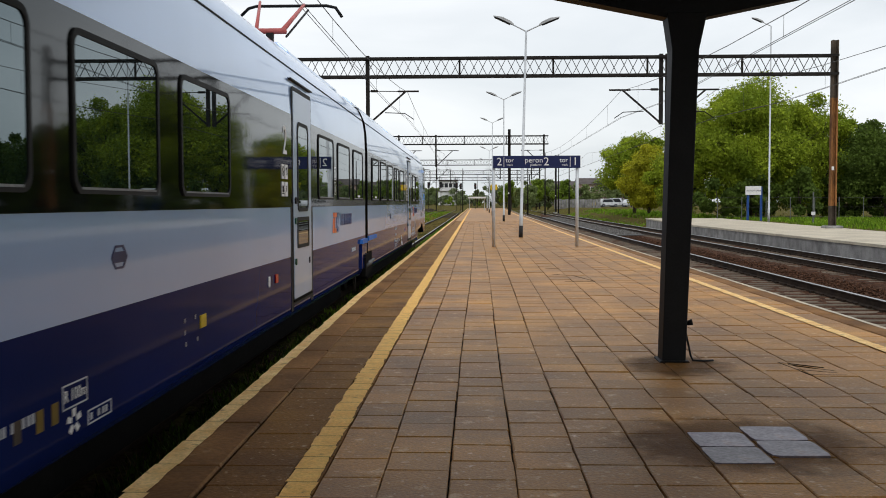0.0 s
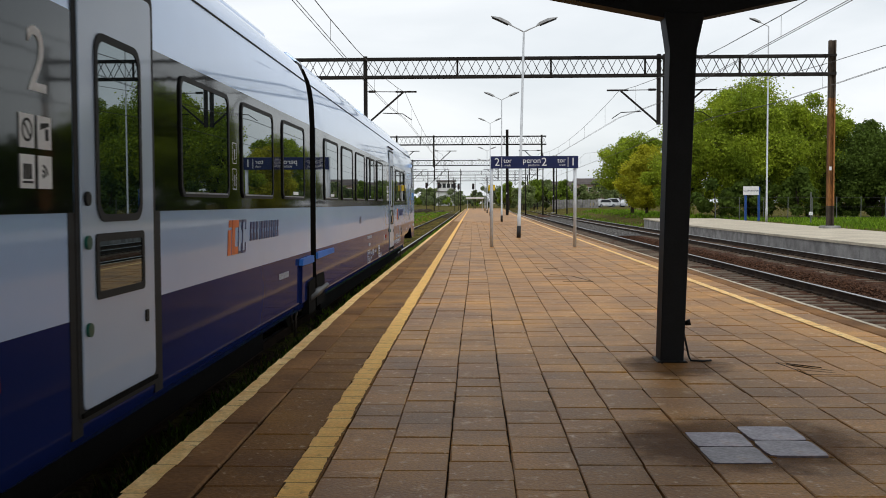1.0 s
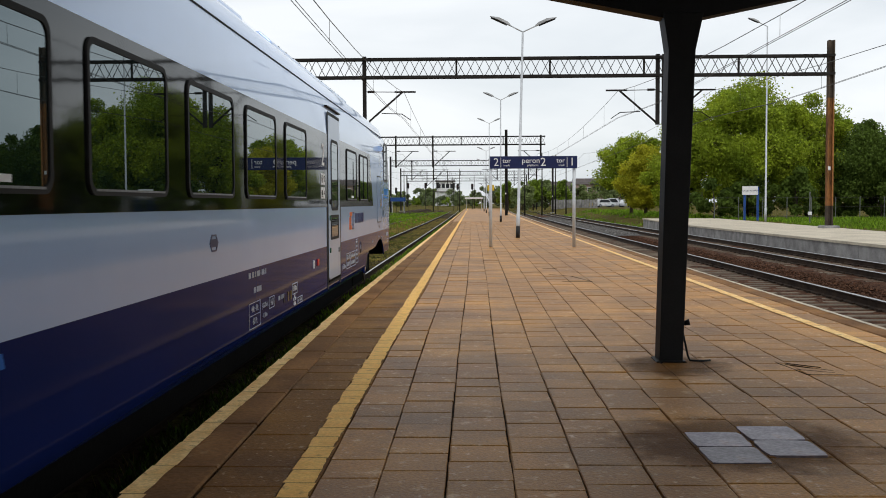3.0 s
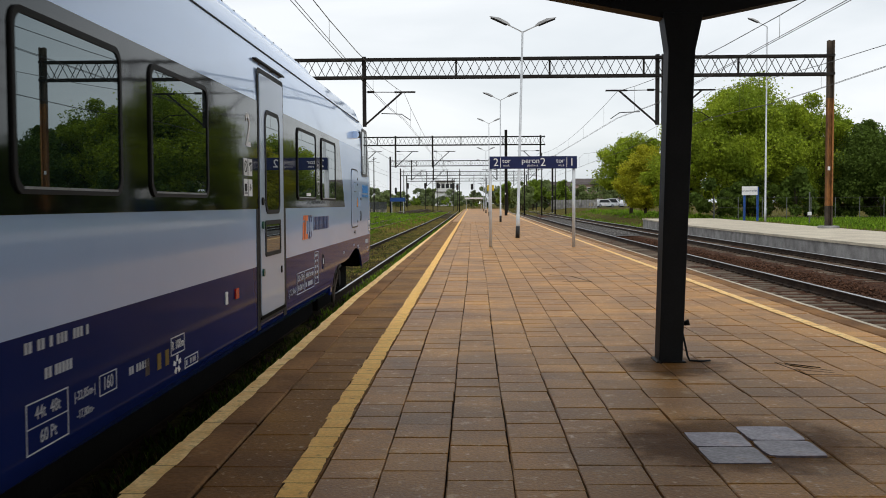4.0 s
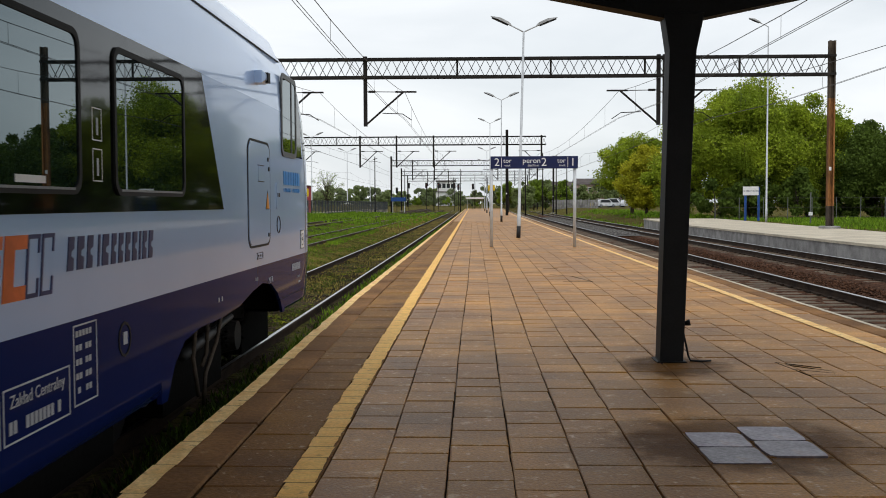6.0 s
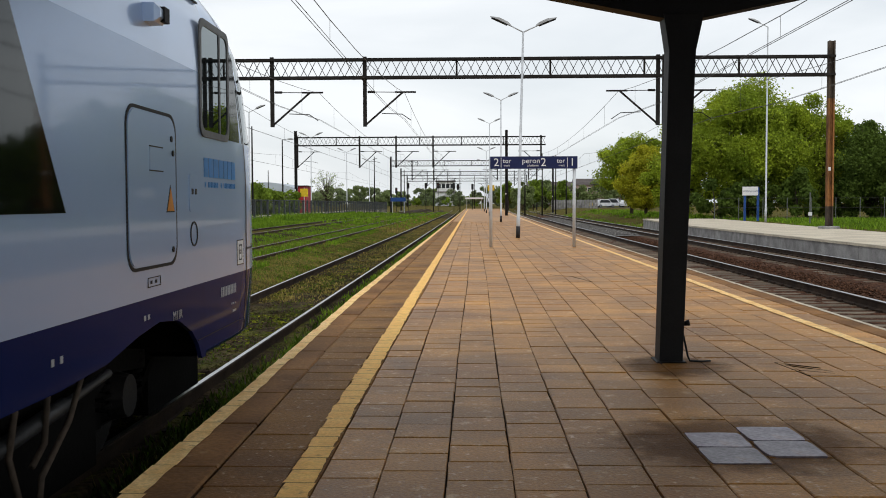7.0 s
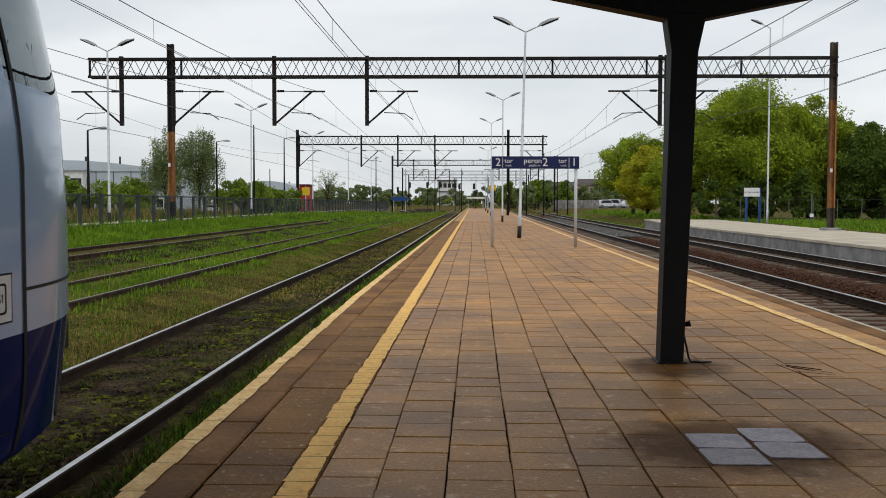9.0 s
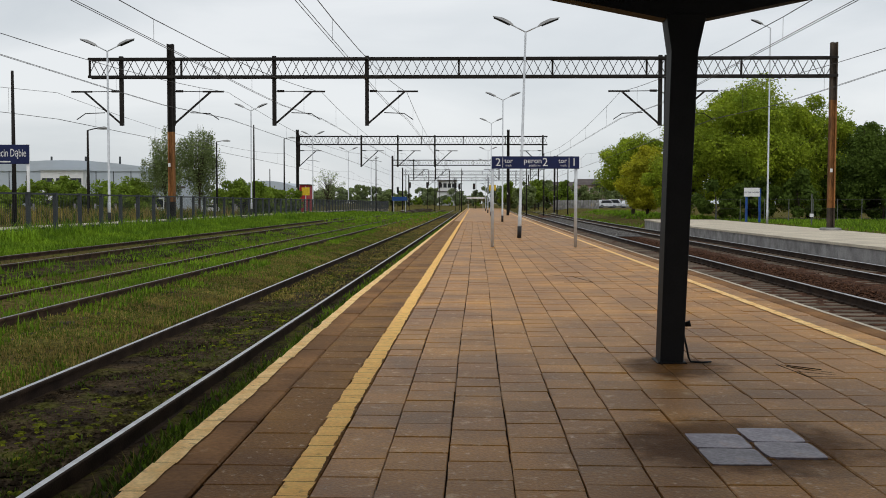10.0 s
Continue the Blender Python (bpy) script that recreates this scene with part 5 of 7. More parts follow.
for sgn in (1, -1):
    f = on_side(sgn)
    band(end_car, f, [(CAR0 + 0.01, 1.31), (-0.055, 1.31), (-0.055, 2.29), (CAR0 + 0.01, 2.29)])
    band(end_car, f, [(1.18, 1.31), (6.1, 1.31), (5.51, 2.29), (1.18, 2.29)])
    for y in (-10.1, -8.36, -6.6, -4.86, -3.06, 1.98, 3.75):
        train_window(end_car, sgn, y)
    for y in (1.98, -10.1):
        sticker(end_car, f, y + 0.58)
    sticker(mid_car, f, -12.94 + 0.58)
    train_door(end_car, sgn, 0.0)
    band(mid_car, f, [(-29.79, 1.31), (-18.24, 1.31), (-18.24, 2.29), (-29.79, 2.29)])
    band(mid_car, f, [(-17.0, 1.31), (-11.21, 1.31), (-11.21, 2.29), (-17.0, 2.29)])
    for y in (-29.3, -27.5, -25.72, -23.96, -22.2, -16.46, -14.72, -12.94):
        train_window(mid_car, sgn, y)
    train_door(mid_car, sgn, -18.18)
    for car, y in ((end_car, 0.0), (mid_car, -18.18)):
        g = f @ Matrix.Translation((y - 0.44, 1.98, 0.006))
        if sgn < 0:
            g = g @ Matrix.Diagonal((-1, 1, 1, 1))
        writing("2", 0.42, WHITE, car, g, name="class_number")
        pictograms(car, f @ Matrix.Translation((y - 0.63, 1.6, 0)) @ Matrix.Diagonal((0.74, 0.74, 1, 1)), 0, 0)
        operator_logo(car, f, y + (2.3 if car is end_car else 2.95), 0.94)
        part("grab_light", flat(rounded(y - 0.98, y - 0.87, 0.575, 0.66, 0.01), 0.001, 0.012), RED, car, "red marker lamp", m=f)
        part("grab_plate", flat(rounded(y - 1.3, y - 1.23, 0.56, 0.66, 0.01), 0.001, 0.008), WHITE, car, m=f)
        o = y + (-2.72 if car is end_car else -5.96)
        frame_of(car, f, o, o + 0.3, 0.37, 0.49, PALE_INK)
        g = f @ Matrix.Translation((o + 0.15, 0.43, 0.003))
        h = f @ Matrix.Translation((o + 0.19, 0.27, 0.003))
        if sgn < 0:
            g, h = g @ Matrix.Diagonal((-1, 1, 1, 1)), h @ Matrix.Diagonal((-1, 1, 1, 1))
        writing("R 100m", 0.085, WHITE, car, g, name="inscription", thick=0.001)
        gear = Shape()
        for k in range(5):
            a0 = radians(72 * k + 18)
            gear.prism([(o + 0.13 + r_ * math.cos(a0 + d), 0.3 + 0.75 * r_ * math.sin(a0 + d)) for r_, d in ((0.035, -0.5), (0.085, -0.25), (0.085, 0.25), (0.035, 0.5))], 2, 0.001, 0.004)
        part("gear_mark", gear, WHITE, car, "white gear-shaped mark", m=f)
        frame_of(car, f, o + 0.3, o + 0.62, 0.24, 0.315, PALE_INK, 0.008)
        bars_of(car, f, o + 0.33, 0.26, [[(0, 0.06), (0.1, 0.03), (0.16, 0.1)]], PALE_INK, 0.035)
        for k, d in enumerate((0.5, 0.28, 0.12)):
            part("yellow_mark", flat([(o - d, 0.33), (o - d + 0.07, 0.33), (o - d + 0.07, 0.43), (o - d, 0.43)], 0.001, 0.004), DIM_YELLOW if k else POST_GREY, car, "small dim yellow mark", m=f)
        if car is mid_car:
            part("yellow_box", flat([(y - 3.62, 0.47), (y - 3.48, 0.47), (y - 3.48, 0.56), (y - 3.62, 0.56)], 0.0, 0.01), SIGN_YELLOW, car, "small yellow plate", m=f)
            bars_of(car, f, y - 4.0, 0.55, [[(0, 0.04), (0.25, 0.04)], [(0.0, 0.05)], [(0.02, 0.03), (0.3, 0.04)]], SEAL, 0.03, 0.08)
        q = y + (-4.8 if car is end_car else -7.9)
        bars_of(car, f, q, 0.7, [[(0, 0.085), (0.13, 0.085), (0.26, 0.04), (0.34, 0.126), (0.53, 0.126), (0.69, 0.03)]], PALE_INK, 0.05)
        bars_of(car, f, q + 0.2, 0.56, [[(0, 0.085), (0.11, 0.03), (0.15, 0.21)]], PALE_INK, 0.05)
        frame_of(car, f, q, q + 0.45, 0.25, 0.48, PALE_INK, 0.006)
        part("frame_line", flat([(q, 0.363), (q + 0.45, 0.363), (q + 0.45, 0.368), (q, 0.368)], 0.001, 0.004), PALE_INK, car, m=f)
        frame_of(car, f, q + 0.85, q + 1.1, 0.35, 0.46, PALE_INK, 0.006)
        for txt, yy, zz, size in (("44t  48t", 0.225, 0.42, 0.085), ("60 Pt", 0.225, 0.308, 0.085), ("160", 0.975, 0.405, 0.1), ("|-22,85m-|", 0.66, 0.41, 0.065), ("-17,80m-", 0.66, 0.315, 0.06)):
            g = f @ Matrix.Translation((q + yy, zz, 0.003))
            writing(txt, size, PALE_INK, car, g if sgn > 0 else g @ Matrix.Diagonal((-1, 1, 1, 1)), name="inscription", thick=0.001)
        bars_of(car, f, q + 1.3, 0.385, [[(0, 0.085), (0.12, 0.03), (0.17, 0.03), (0.22, 0.03), (0.27, 0.085)]], PALE_INK, 0.045)
        logo = Shape()
        ey = y - (5.94 if car is end_car else 5.18)
        hx = [(ey + 0.125 * math.cos(radians(60 * k)), 1.06 + 0.075 * math.sin(radians(60 * k))) for k in range(6)]
        hi = [(ey + 0.105 * math.cos(radians(60 * k)), 1.06 + 0.06 * math.sin(radians(60 * k))) for k in range(6)]
        logo = ring_shape(hx, hi, 0.001, 0.004)
        logo.prism([(ey - 0.1, 1.03), (ey + 0.1, 1.03), (ey + 0.1, 1.09), (ey - 0.1, 1.09)], 2, 0.001, 0.004)
        part("emblem", logo, LOGO_NAVY, car, "small navy hexagon emblem", m=f)
    bars_of(mid_car, f, -13.15, 0.585, [[(0.052 * k, 0.028) for k in range(10)]], PALE_INK, 0.06, name="fleet_number_bar")
    # writing near the wheel arch
    frame_of(end_car, f, 1.9, 2.39, 0.34, 0.58, PALE_INK)
    for txt, yy, zz in (("252t  281t", 2.14, 0.515), ("60-284 Pt", 2.14, 0.405), ("|-152,90m-|", 1.62, 0.4)):
        g = f @ Matrix.Translation((yy, zz, 0.003))
        if sgn < 0:
            g = g @ Matrix.Diagonal((-1, 1, 1, 1))
        writing(txt, 0.095, PALE_INK, end_car, g, name="inscription", thick=0.001)
    part("filler_ring", ring_shape([(3.86 + 0.1 * math.cos(radians(30 * k)), 0.6 + 0.1 * math.sin(radians(30 * k))) for k in range(12)], [(3.86 + 0.085 * math.cos(radians(30 * k)), 0.6 + 0.085 * math.sin(radians(30 * k))) for k in range(12)], 0.0005, 0.005), RUBBER, end_car, "round filler flap", m=f)
    part("flap_mark", flat([(3.84, 0.57), (3.9, 0.57), (3.9, 0.64), (3.84, 0.64)], 0.001, 0.004), PALE_INK, end_car, m=f)
    frame_of(end_car, f, 2.42, 3.1, 0.34, 0.58, PALE_INK)
    bars_of(end_car, f, 2.47, 0.38, [[(0, 0.12), (0.16, 0.3), (0.49, 0.08)]], PALE_INK, 0.055, 0.11)
    g = f @ Matrix.Translation((2.76, 0.515, 0.003))
    writing("Zak\u0142ad Centralny", 0.08, PALE_INK, end_car, g if sgn > 0 else g @ Matrix.Diagonal((-1, 1, 1, 1)), name="inscription", thick=0.001)
    frame_of(end_car, f, 3.15, 3.45, 0.36, 0.76, PALE_INK)
    bars_of(end_car, f, 3.18, 0.7, [[(0, 0.22)], [(0, 0.09), (0.12, 0.1)], [(0, 0.09), (0.12, 0.1)], [(0, 0.09), (0.12, 0.1)], [(0.02, 0.05), (0.12, 0.1)]], PALE_INK, 0.03, 0.07)
    # cab equipment hatch, fillers, cab side window, camera pod
    part("hatch_seal", ring_shape(rounded(6.93, 7.88, 0.96, 1.93, 0.13), rounded(6.95, 7.86, 0.98, 1.91, 0.12), 0.0005, 0.004), RUBBER, end_car, m=f)
    part("hatch", flat(rounded(6.96, 7.85, 0.99, 1.90, 0.115), 0.0, 0.007), TRAIN_SILVER, end_car, "silver equipment hatch", m=f)
    for ly, lz in ((7.76, 1.77), (7.79, 1.68), (7.77, 1.06)):
        part("lock", flat([(ly + 0.02 * math.cos(math.pi * q / 5), lz + 0.02 * math.sin(math.pi * q / 5)) for q in range(10)], 0.006, 0.014), RUBBER, end_car, "small dark lock", m=f)
    part("vent", flat(rounded(7.33, 7.58, 1.56, 1.7, 0.01), 0.006, 0.01), TRAIN_SILVER, end_car, "small flush vent plate", m=f)
    for vz in (1.553, 1.7):
        part("vent_line", flat([(7.325, vz), (7.585, vz), (7.585, vz + 0.008), (7.325, vz + 0.008)], 0.006, 0.011), RUBBER, end_car, m=f)
    part("warning_edge", flat([(7.645, 1.3), (7.815, 1.3), (7.73, 1.475)], 0.0065, 0.009), RUBBER, end_car, m=f)
    part("warning_triangle", flat([(7.66, 1.309), (7.8, 1.309), (7.73, 1.455)], 0.007, 0.011), WARN_ORANGE, end_car, "orange warning triangle", m=f)
    part("socket", flat(rounded(8.17, 8.39, 1.3, 1.56, 0.03), 0.0, 0.006), TRAIN_SILVER, end_car, m=f)
    part("socket_mark", flat([(8.22, 1.42), (8.26, 1.42), (8.26, 1.46), (8.22, 1.46)], 0.006, 0.009), RUBBER, end_car, m=f)
    part("socket_mark", flat([(8.3, 1.42), (8.34, 1.42), (8.34, 1.46), (8.3, 1.46)], 0.006, 0.009), RUBBER, end_car, m=f)
    part("filler_ring", ring_shape([(8.28 + 0.088 * math.cos(a / 8 * math.pi), 1.145 + 0.088 * math.sin(a / 8 * math.pi)) for a in range(16)], [(8.28 + 0.077 * math.cos(a / 8 * math.pi), 1.145 + 0.077 * math.sin(a / 8 * math.pi)) for a in range(16)], 0.0, 0.006), RUBBER, end_car, m=f)
    win = part("cab_window", ring_shape(rounded(8.45, 9.29, 1.84, 2.69, 0.1), rounded(8.5, 9.24, 1.89, 2.64, 0.08), 0.0, 0.012), CAB_FRAME, end_car, m=f)
    part("cab_side_panel", flat([(9.27, 1.86), (9.66, 1.86), (9.56, 2.2), (9.44, 2.5), (9.27, 2.6)], -0.01, 0.003), TRAIN_BLACK, end_car, "glossy black panel behind the cab window", m=f)
    part("pane", flat(rounded(8.5, 9.24, 1.89, 2.64, 0.08), -0.01, 0.006), TRAIN_GLASS, win, "cab side pane")
    part("divider", flat([(8.985, 1.89), (9.02, 1.89), (9.02, 2.64), (8.985, 2.64)], 0.006, 0.012), CAB_FRAME, win)
    pod = part("camera_pod", Shape().slab(7.29, 7.46, 2.44, 2.55, -0.02, 0.09, 0.03), TRAIN_SILVER_LIT, end_car, "silver mirror camera housing", m=f)
    part("lens_face", Shape().box(7.375, 7.47, 2.45, 2.54, 0.04, 0.1), RUBBER, pod)
    x = 8.56
    for w in (0.13, 0.13, 0.15, 0.14, 0.12, 0.12, 0.14):
        part("maker_name", flat([(x, 1.55), (x + w * 0.84, 1.55), (x + w * 0.84, 1.69), (x, 1.69)], 0.0005, 0.003), LOGO_BLUE, end_car, "bright blue lettering bar", m=f)
        x += w + 0.005
    bars_of(end_car, f, 8.58, 1.475, [[(0.0, 0.06), (0.09, 0.33), (0.46, 0.05), (0.55, 0.4)]], LOGO_BLUE, 0.04)
    bars_of(end_car, f, 9.0, 0.63, [[(0.05 * k, 0.026) for k in range(10)]], PALE_INK, 0.075, name="fleet_number_bar")
    bars_of(end_car, f, 9.32, 0.54, [[(0, 0.04), (0.055, 0.05), (0.12, 0.05)], [(0.04, 0.14)]], PALE_INK, 0.016, 0.06)
    bars_of(end_car, f, 5.9, 0.6, [[(0, 0.07), (0.1, 0.08)]], PALE_INK, 0.035)
    bars_of(end_car, f, 7.2, 0.66, [[(0, 0.05), (0.07, 0.06)]], PALE_INK, 0.03)
    bars_of(end_car, f, 7.3, 0.87, [[(0.03, 0.03), (0.12, 0.03)]], RUBBER, 0.02)
    frame_of(end_car, f, 7.28, 7.52, 0.85, 0.91, RUBBER, 0.005)
    frame_of(end_car, f, 9.535, 9.755, 0.845, 1.055, RUBBER, 0.008)
    part("plate", flat([(9.543, 0.853), (9.747, 0.853), (9.747, 1.047), (9.543, 1.047)], 0.001, 0.004), WHITE, end_car, "white square plate", m=f)
    part("plate_mark", ring_shape(rounded(9.59, 9.7, 0.885, 1.015, 0.02), rounded(9.6, 9.69, 0.895, 1.005, 0.015), 0.004, 0.006), RUBBER, end_car, m=f)
    for txt, yy, zz, sz, ink in (("G1", 9.645, 0.95, 0.055, RUBBER), ("M11R", 7.86, 0.62, 0.085, PALE_INK)):
        g = f @ Matrix.Translation((yy, zz, 0.005))
        writing(txt, sz, ink, end_car, g if sgn > 0 else g @ Matrix.Diagonal((-1, 1, 1, 1)), name="inscription", thick=0.001)
    part("skirt_seam", flat([(ARCH1 - 0.2, 0.384), (9.7, 0.384), (9.7, 0.391), (ARCH1 - 0.2, 0.391)], 0.0005, 0.003), RUBBER, end_car, m=f)
    for v0 in (0.33,):
        seam = Shape()
        zs = [0.2 + 0.1 * k for k in range(30)]
        w_of = lambda z: float(np.interp(z, [q[1] for q in hull_profile()], [q[0] for q in hull_profile()]))
        for za, zb in zip(zs[:-1], zs[1:]):
            q = []
            for z_, v_ in ((za, v0), (zb, v0), (zb, v0 + 0.008), (za, v0 + 0.008)):
                p_ = nose_point(sgn * (w_of(z_) + 0.004), z_, v_)
                q.append((p_[0], p_[1] + 0.002, p_[2]))
            seam.face(q)
        for k in range(18):
            va, vb = v0 + 0.6 * k / 18, v0 + 0.6 * (k + 1) / 18
            q = []
            for z_, v_ in ((0.965, va), (0.965, vb), (0.98, vb), (0.98, va)):
                p_ = nose_point(sgn * (SIDE + 0.003), z_, v_)
                q.append((p_[0], p_[1] + 0.003, p_[2]))
            seam.face(q)
        part("cab_seam", seam, RUBBER, end_car, "dark panel seam")
    part("bumper", Shape().slab(sgn * 0.95 - 0.16, sgn * 0.95 + 0.16, 10.3, 11.03, 0.55, 0.83, 0.06), RUBBER, end_car, "black front bumper pad")
    for car, yy in ((end_car, 3.44), (mid_car, -15.03)):
        for zz in (1.47, 1.68):
            frame_of(car, f, yy, yy + 0.13, zz, zz + 0.17, WHITE, 0.006)
            bars_of(car, f, yy + 0.035, zz + 0.03, [[(0.02, 0.025)]], PALE_INK, 0.09)
    # dark wheel cut-out
    arch = [(4.62, 0.1), (4.78, 0.3), (5.02, 0.43), (5.4, 0.47), (6.0, 0.47), (6.6, 0.5), (7.1, 0.58), (7.5, 0.62), (7.9, 0.58), (8.2, 0.47), (8.36, 0.36), (8.45, 0.245)]
    part("skirt_panel", flat([(ARCH0, 0.1), (ARCH0, 0.785), (ARCH1, 0.785), (ARCH1, 0.245)] + arch[::-1], -0.03, 0.0), TRAIN_BLUE, end_car, "blue skirt round the bogie opening", m=f)
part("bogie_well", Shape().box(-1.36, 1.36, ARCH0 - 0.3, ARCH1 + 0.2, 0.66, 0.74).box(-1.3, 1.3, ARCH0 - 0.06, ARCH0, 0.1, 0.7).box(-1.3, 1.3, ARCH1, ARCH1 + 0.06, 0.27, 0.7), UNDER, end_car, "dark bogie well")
# Plain blocks added so that the ground under the cab end stays dark.
part("bogie_filler", Shape().box(-0.68, 0.68, ARCH0 - 0.3, ARCH1 + 0.2, RAIL_Z + 0.05, 0.7), UNDER, end_car, "dark filler block between the wheels, added to keep light out")
part("bogie_cross_filler", Shape().slab(-1.04, 1.04, 5.65, 7.35, RAIL_Z + 0.1, 0.5, 0.04), UNDER, end_car, "dark filler block across the bogie, added to keep light out")
part("nose_filler", Shape().box(-0.9, 0.9, 8.75, 10.1, RAIL_Z + 0.1, 0.32).prism([(-0.9, 10.1), (0.9, 10.1), (0.55, 10.75), (-0.55, 10.75)], 2, RAIL_Z + 0.12, 0.32), UNDER, end_car, "dark deflector block under the nose, added to keep light out")
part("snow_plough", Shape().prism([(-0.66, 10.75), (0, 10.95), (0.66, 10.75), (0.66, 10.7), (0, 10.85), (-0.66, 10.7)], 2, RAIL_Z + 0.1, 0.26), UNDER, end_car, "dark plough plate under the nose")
bogie(end_car, 6.5, False)
for sgn in (1, -1):
    for car, a, b in ((end_car, CAR0, 8.6), (mid_car, -29.8, -11.2)):
        part("gutter", Shape().bar((sgn * 1.352, a, 2.805), (sgn * 1.352, b, 2.805), 0.014, 0.01), RUBBER, car, "dark gutter line")
    for car, a, b in ((end_car, -8.8, -3.4), (end_car, -1.0, 5.0), (mid_car, -28, -24)):
        for k in range(int((b - a) / 0.5)):
            part("roof_bracket", Shape().box(sgn * 0.95, sgn * 0.92, a + 0.5 * k, a + 0.5 * k + 0.06, 3.285, 3.315), RUBBER, car)
roof_box(end_car, -9.5, -3.0)
roof_box(end_car, -1.5, 5.5)
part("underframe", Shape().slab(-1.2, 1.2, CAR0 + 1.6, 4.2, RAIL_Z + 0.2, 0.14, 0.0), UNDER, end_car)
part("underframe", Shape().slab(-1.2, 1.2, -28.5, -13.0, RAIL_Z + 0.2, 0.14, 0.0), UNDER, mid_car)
roof_box(mid_car, -29, -23)
roof_box(mid_car, -16, -11.6)
bogie(mid_car, -10.9, True)
part("gangway", Shape().box(-1.25, 1.25, -11.2, CAR0, 0.05, 3.05), RUBBER, mid_car, "black gangway bellows")
for sgn in (1, -1):
    f = on_side(sgn)
    part("end_fairing", flat([(-12.0, 0.24), (-11.25, 0.24), (-11.25, 0.65), (-11.95, 0.65)], 0.0, 0.03), TRAIN_BLUE, mid_car, "dark blue fairing at the car's end", m=f)
    part("corner_fairing", flat([(-12.0, 0.66), (-11.22, 0.655), (-11.22, 0.735), (-11.97, 0.73)], 0.0, 0.045), FAIRING, mid_car, "blue fairing strip at the car's end, sky glint in its colour", m=f)
    part("blue_handle", flat([(CAR0, 0.67), (-9.35, 0.68), (-9.37, 0.744), (CAR0, 0.75)], 0.0, 0.025), FAIRING, end_car, "blue fairing strip, sky glint in its colour", m=f)
    # Flat plates: the shade inside the skirt cut-outs is put into their colour.
    part("cutout_plate", flat([(CAR0, 0.08), (-10.12, 0.08), (-10.14, 0.42), (-10.2, 0.47), (CAR0, 0.47)], -0.03, 0.004), UNDER, end_car, "near-black plate for the shaded cut-out over the bogie", m=f)
    part("cutout_plate", flat([(-11.22, 0.08), (-11.7, 0.08), (-11.66, 0.4), (-11.6, 0.45), (-11.22, 0.47)], -0.03, 0.056), UNDER, mid_car, "near-black plate for the shaded cut-out over the bogie", m=f)
    part("yaw_damper", Shape().tube([(-11.55, 0.25, 0.03), (-10.75, 0.28, 0.04), (-10.74, 0.28, 0.04), (-10.1, 0.29, 0.03)], [0.045, 0.045, 0.03, 0.03], 10), DAMP_STEEL, mid_car, "grey damper tube", m=f, smooth=True)

# pantograph of the middle car
panto = part("pantograph", Shape().box(-0.55, 0.25, -12.3, -11.5, 3.36, 3.46).bar((-0.15, -11.9, 3.4), (-0.15, -11.75, 4.25), 0.12, 0.1), RUBBER, mid_car, "dark pantograph base frame")
part("knee", Shape().tube([(-0.42, -11.7, 4.3), (0.12, -11.7, 4.3)], 0.05, 10), PANTO_RED, panto, "red knee joint", smooth=True)
part("upper_arm", Shape().tube([(-0.4, -11.7, 4.3), (-0.65, -10.2, 5.1)], [0.035, 0.026], 8), PANTO_RED, panto, "red arm", smooth=True)
part("upper_arm", Shape().tube([(0.05, -11.7, 4.3), (0.12, -9.9, 5.1)], [0.045, 0.03], 8), PANTO_RED, panto, "red arm", smooth=True)
part("control_rod", Shape().tube([(0.1, -11.6, 4.22), (0.2, -9.9, 5.0)], 0.02, 6), RUBBER, panto, smooth=True)
part("collector_head", Shape().tube([(-1.15, -9.6, 4.96), (-1.0, -9.6, 5.1), (-0.85, -9.6, 5.14), (0.5, -9.6, 5.14), (0.68, -9.6, 5.1), (0.8, -9.6, 4.92)], 0.03, 8), RUBBER, panto, "dark collector head", smooth=True)


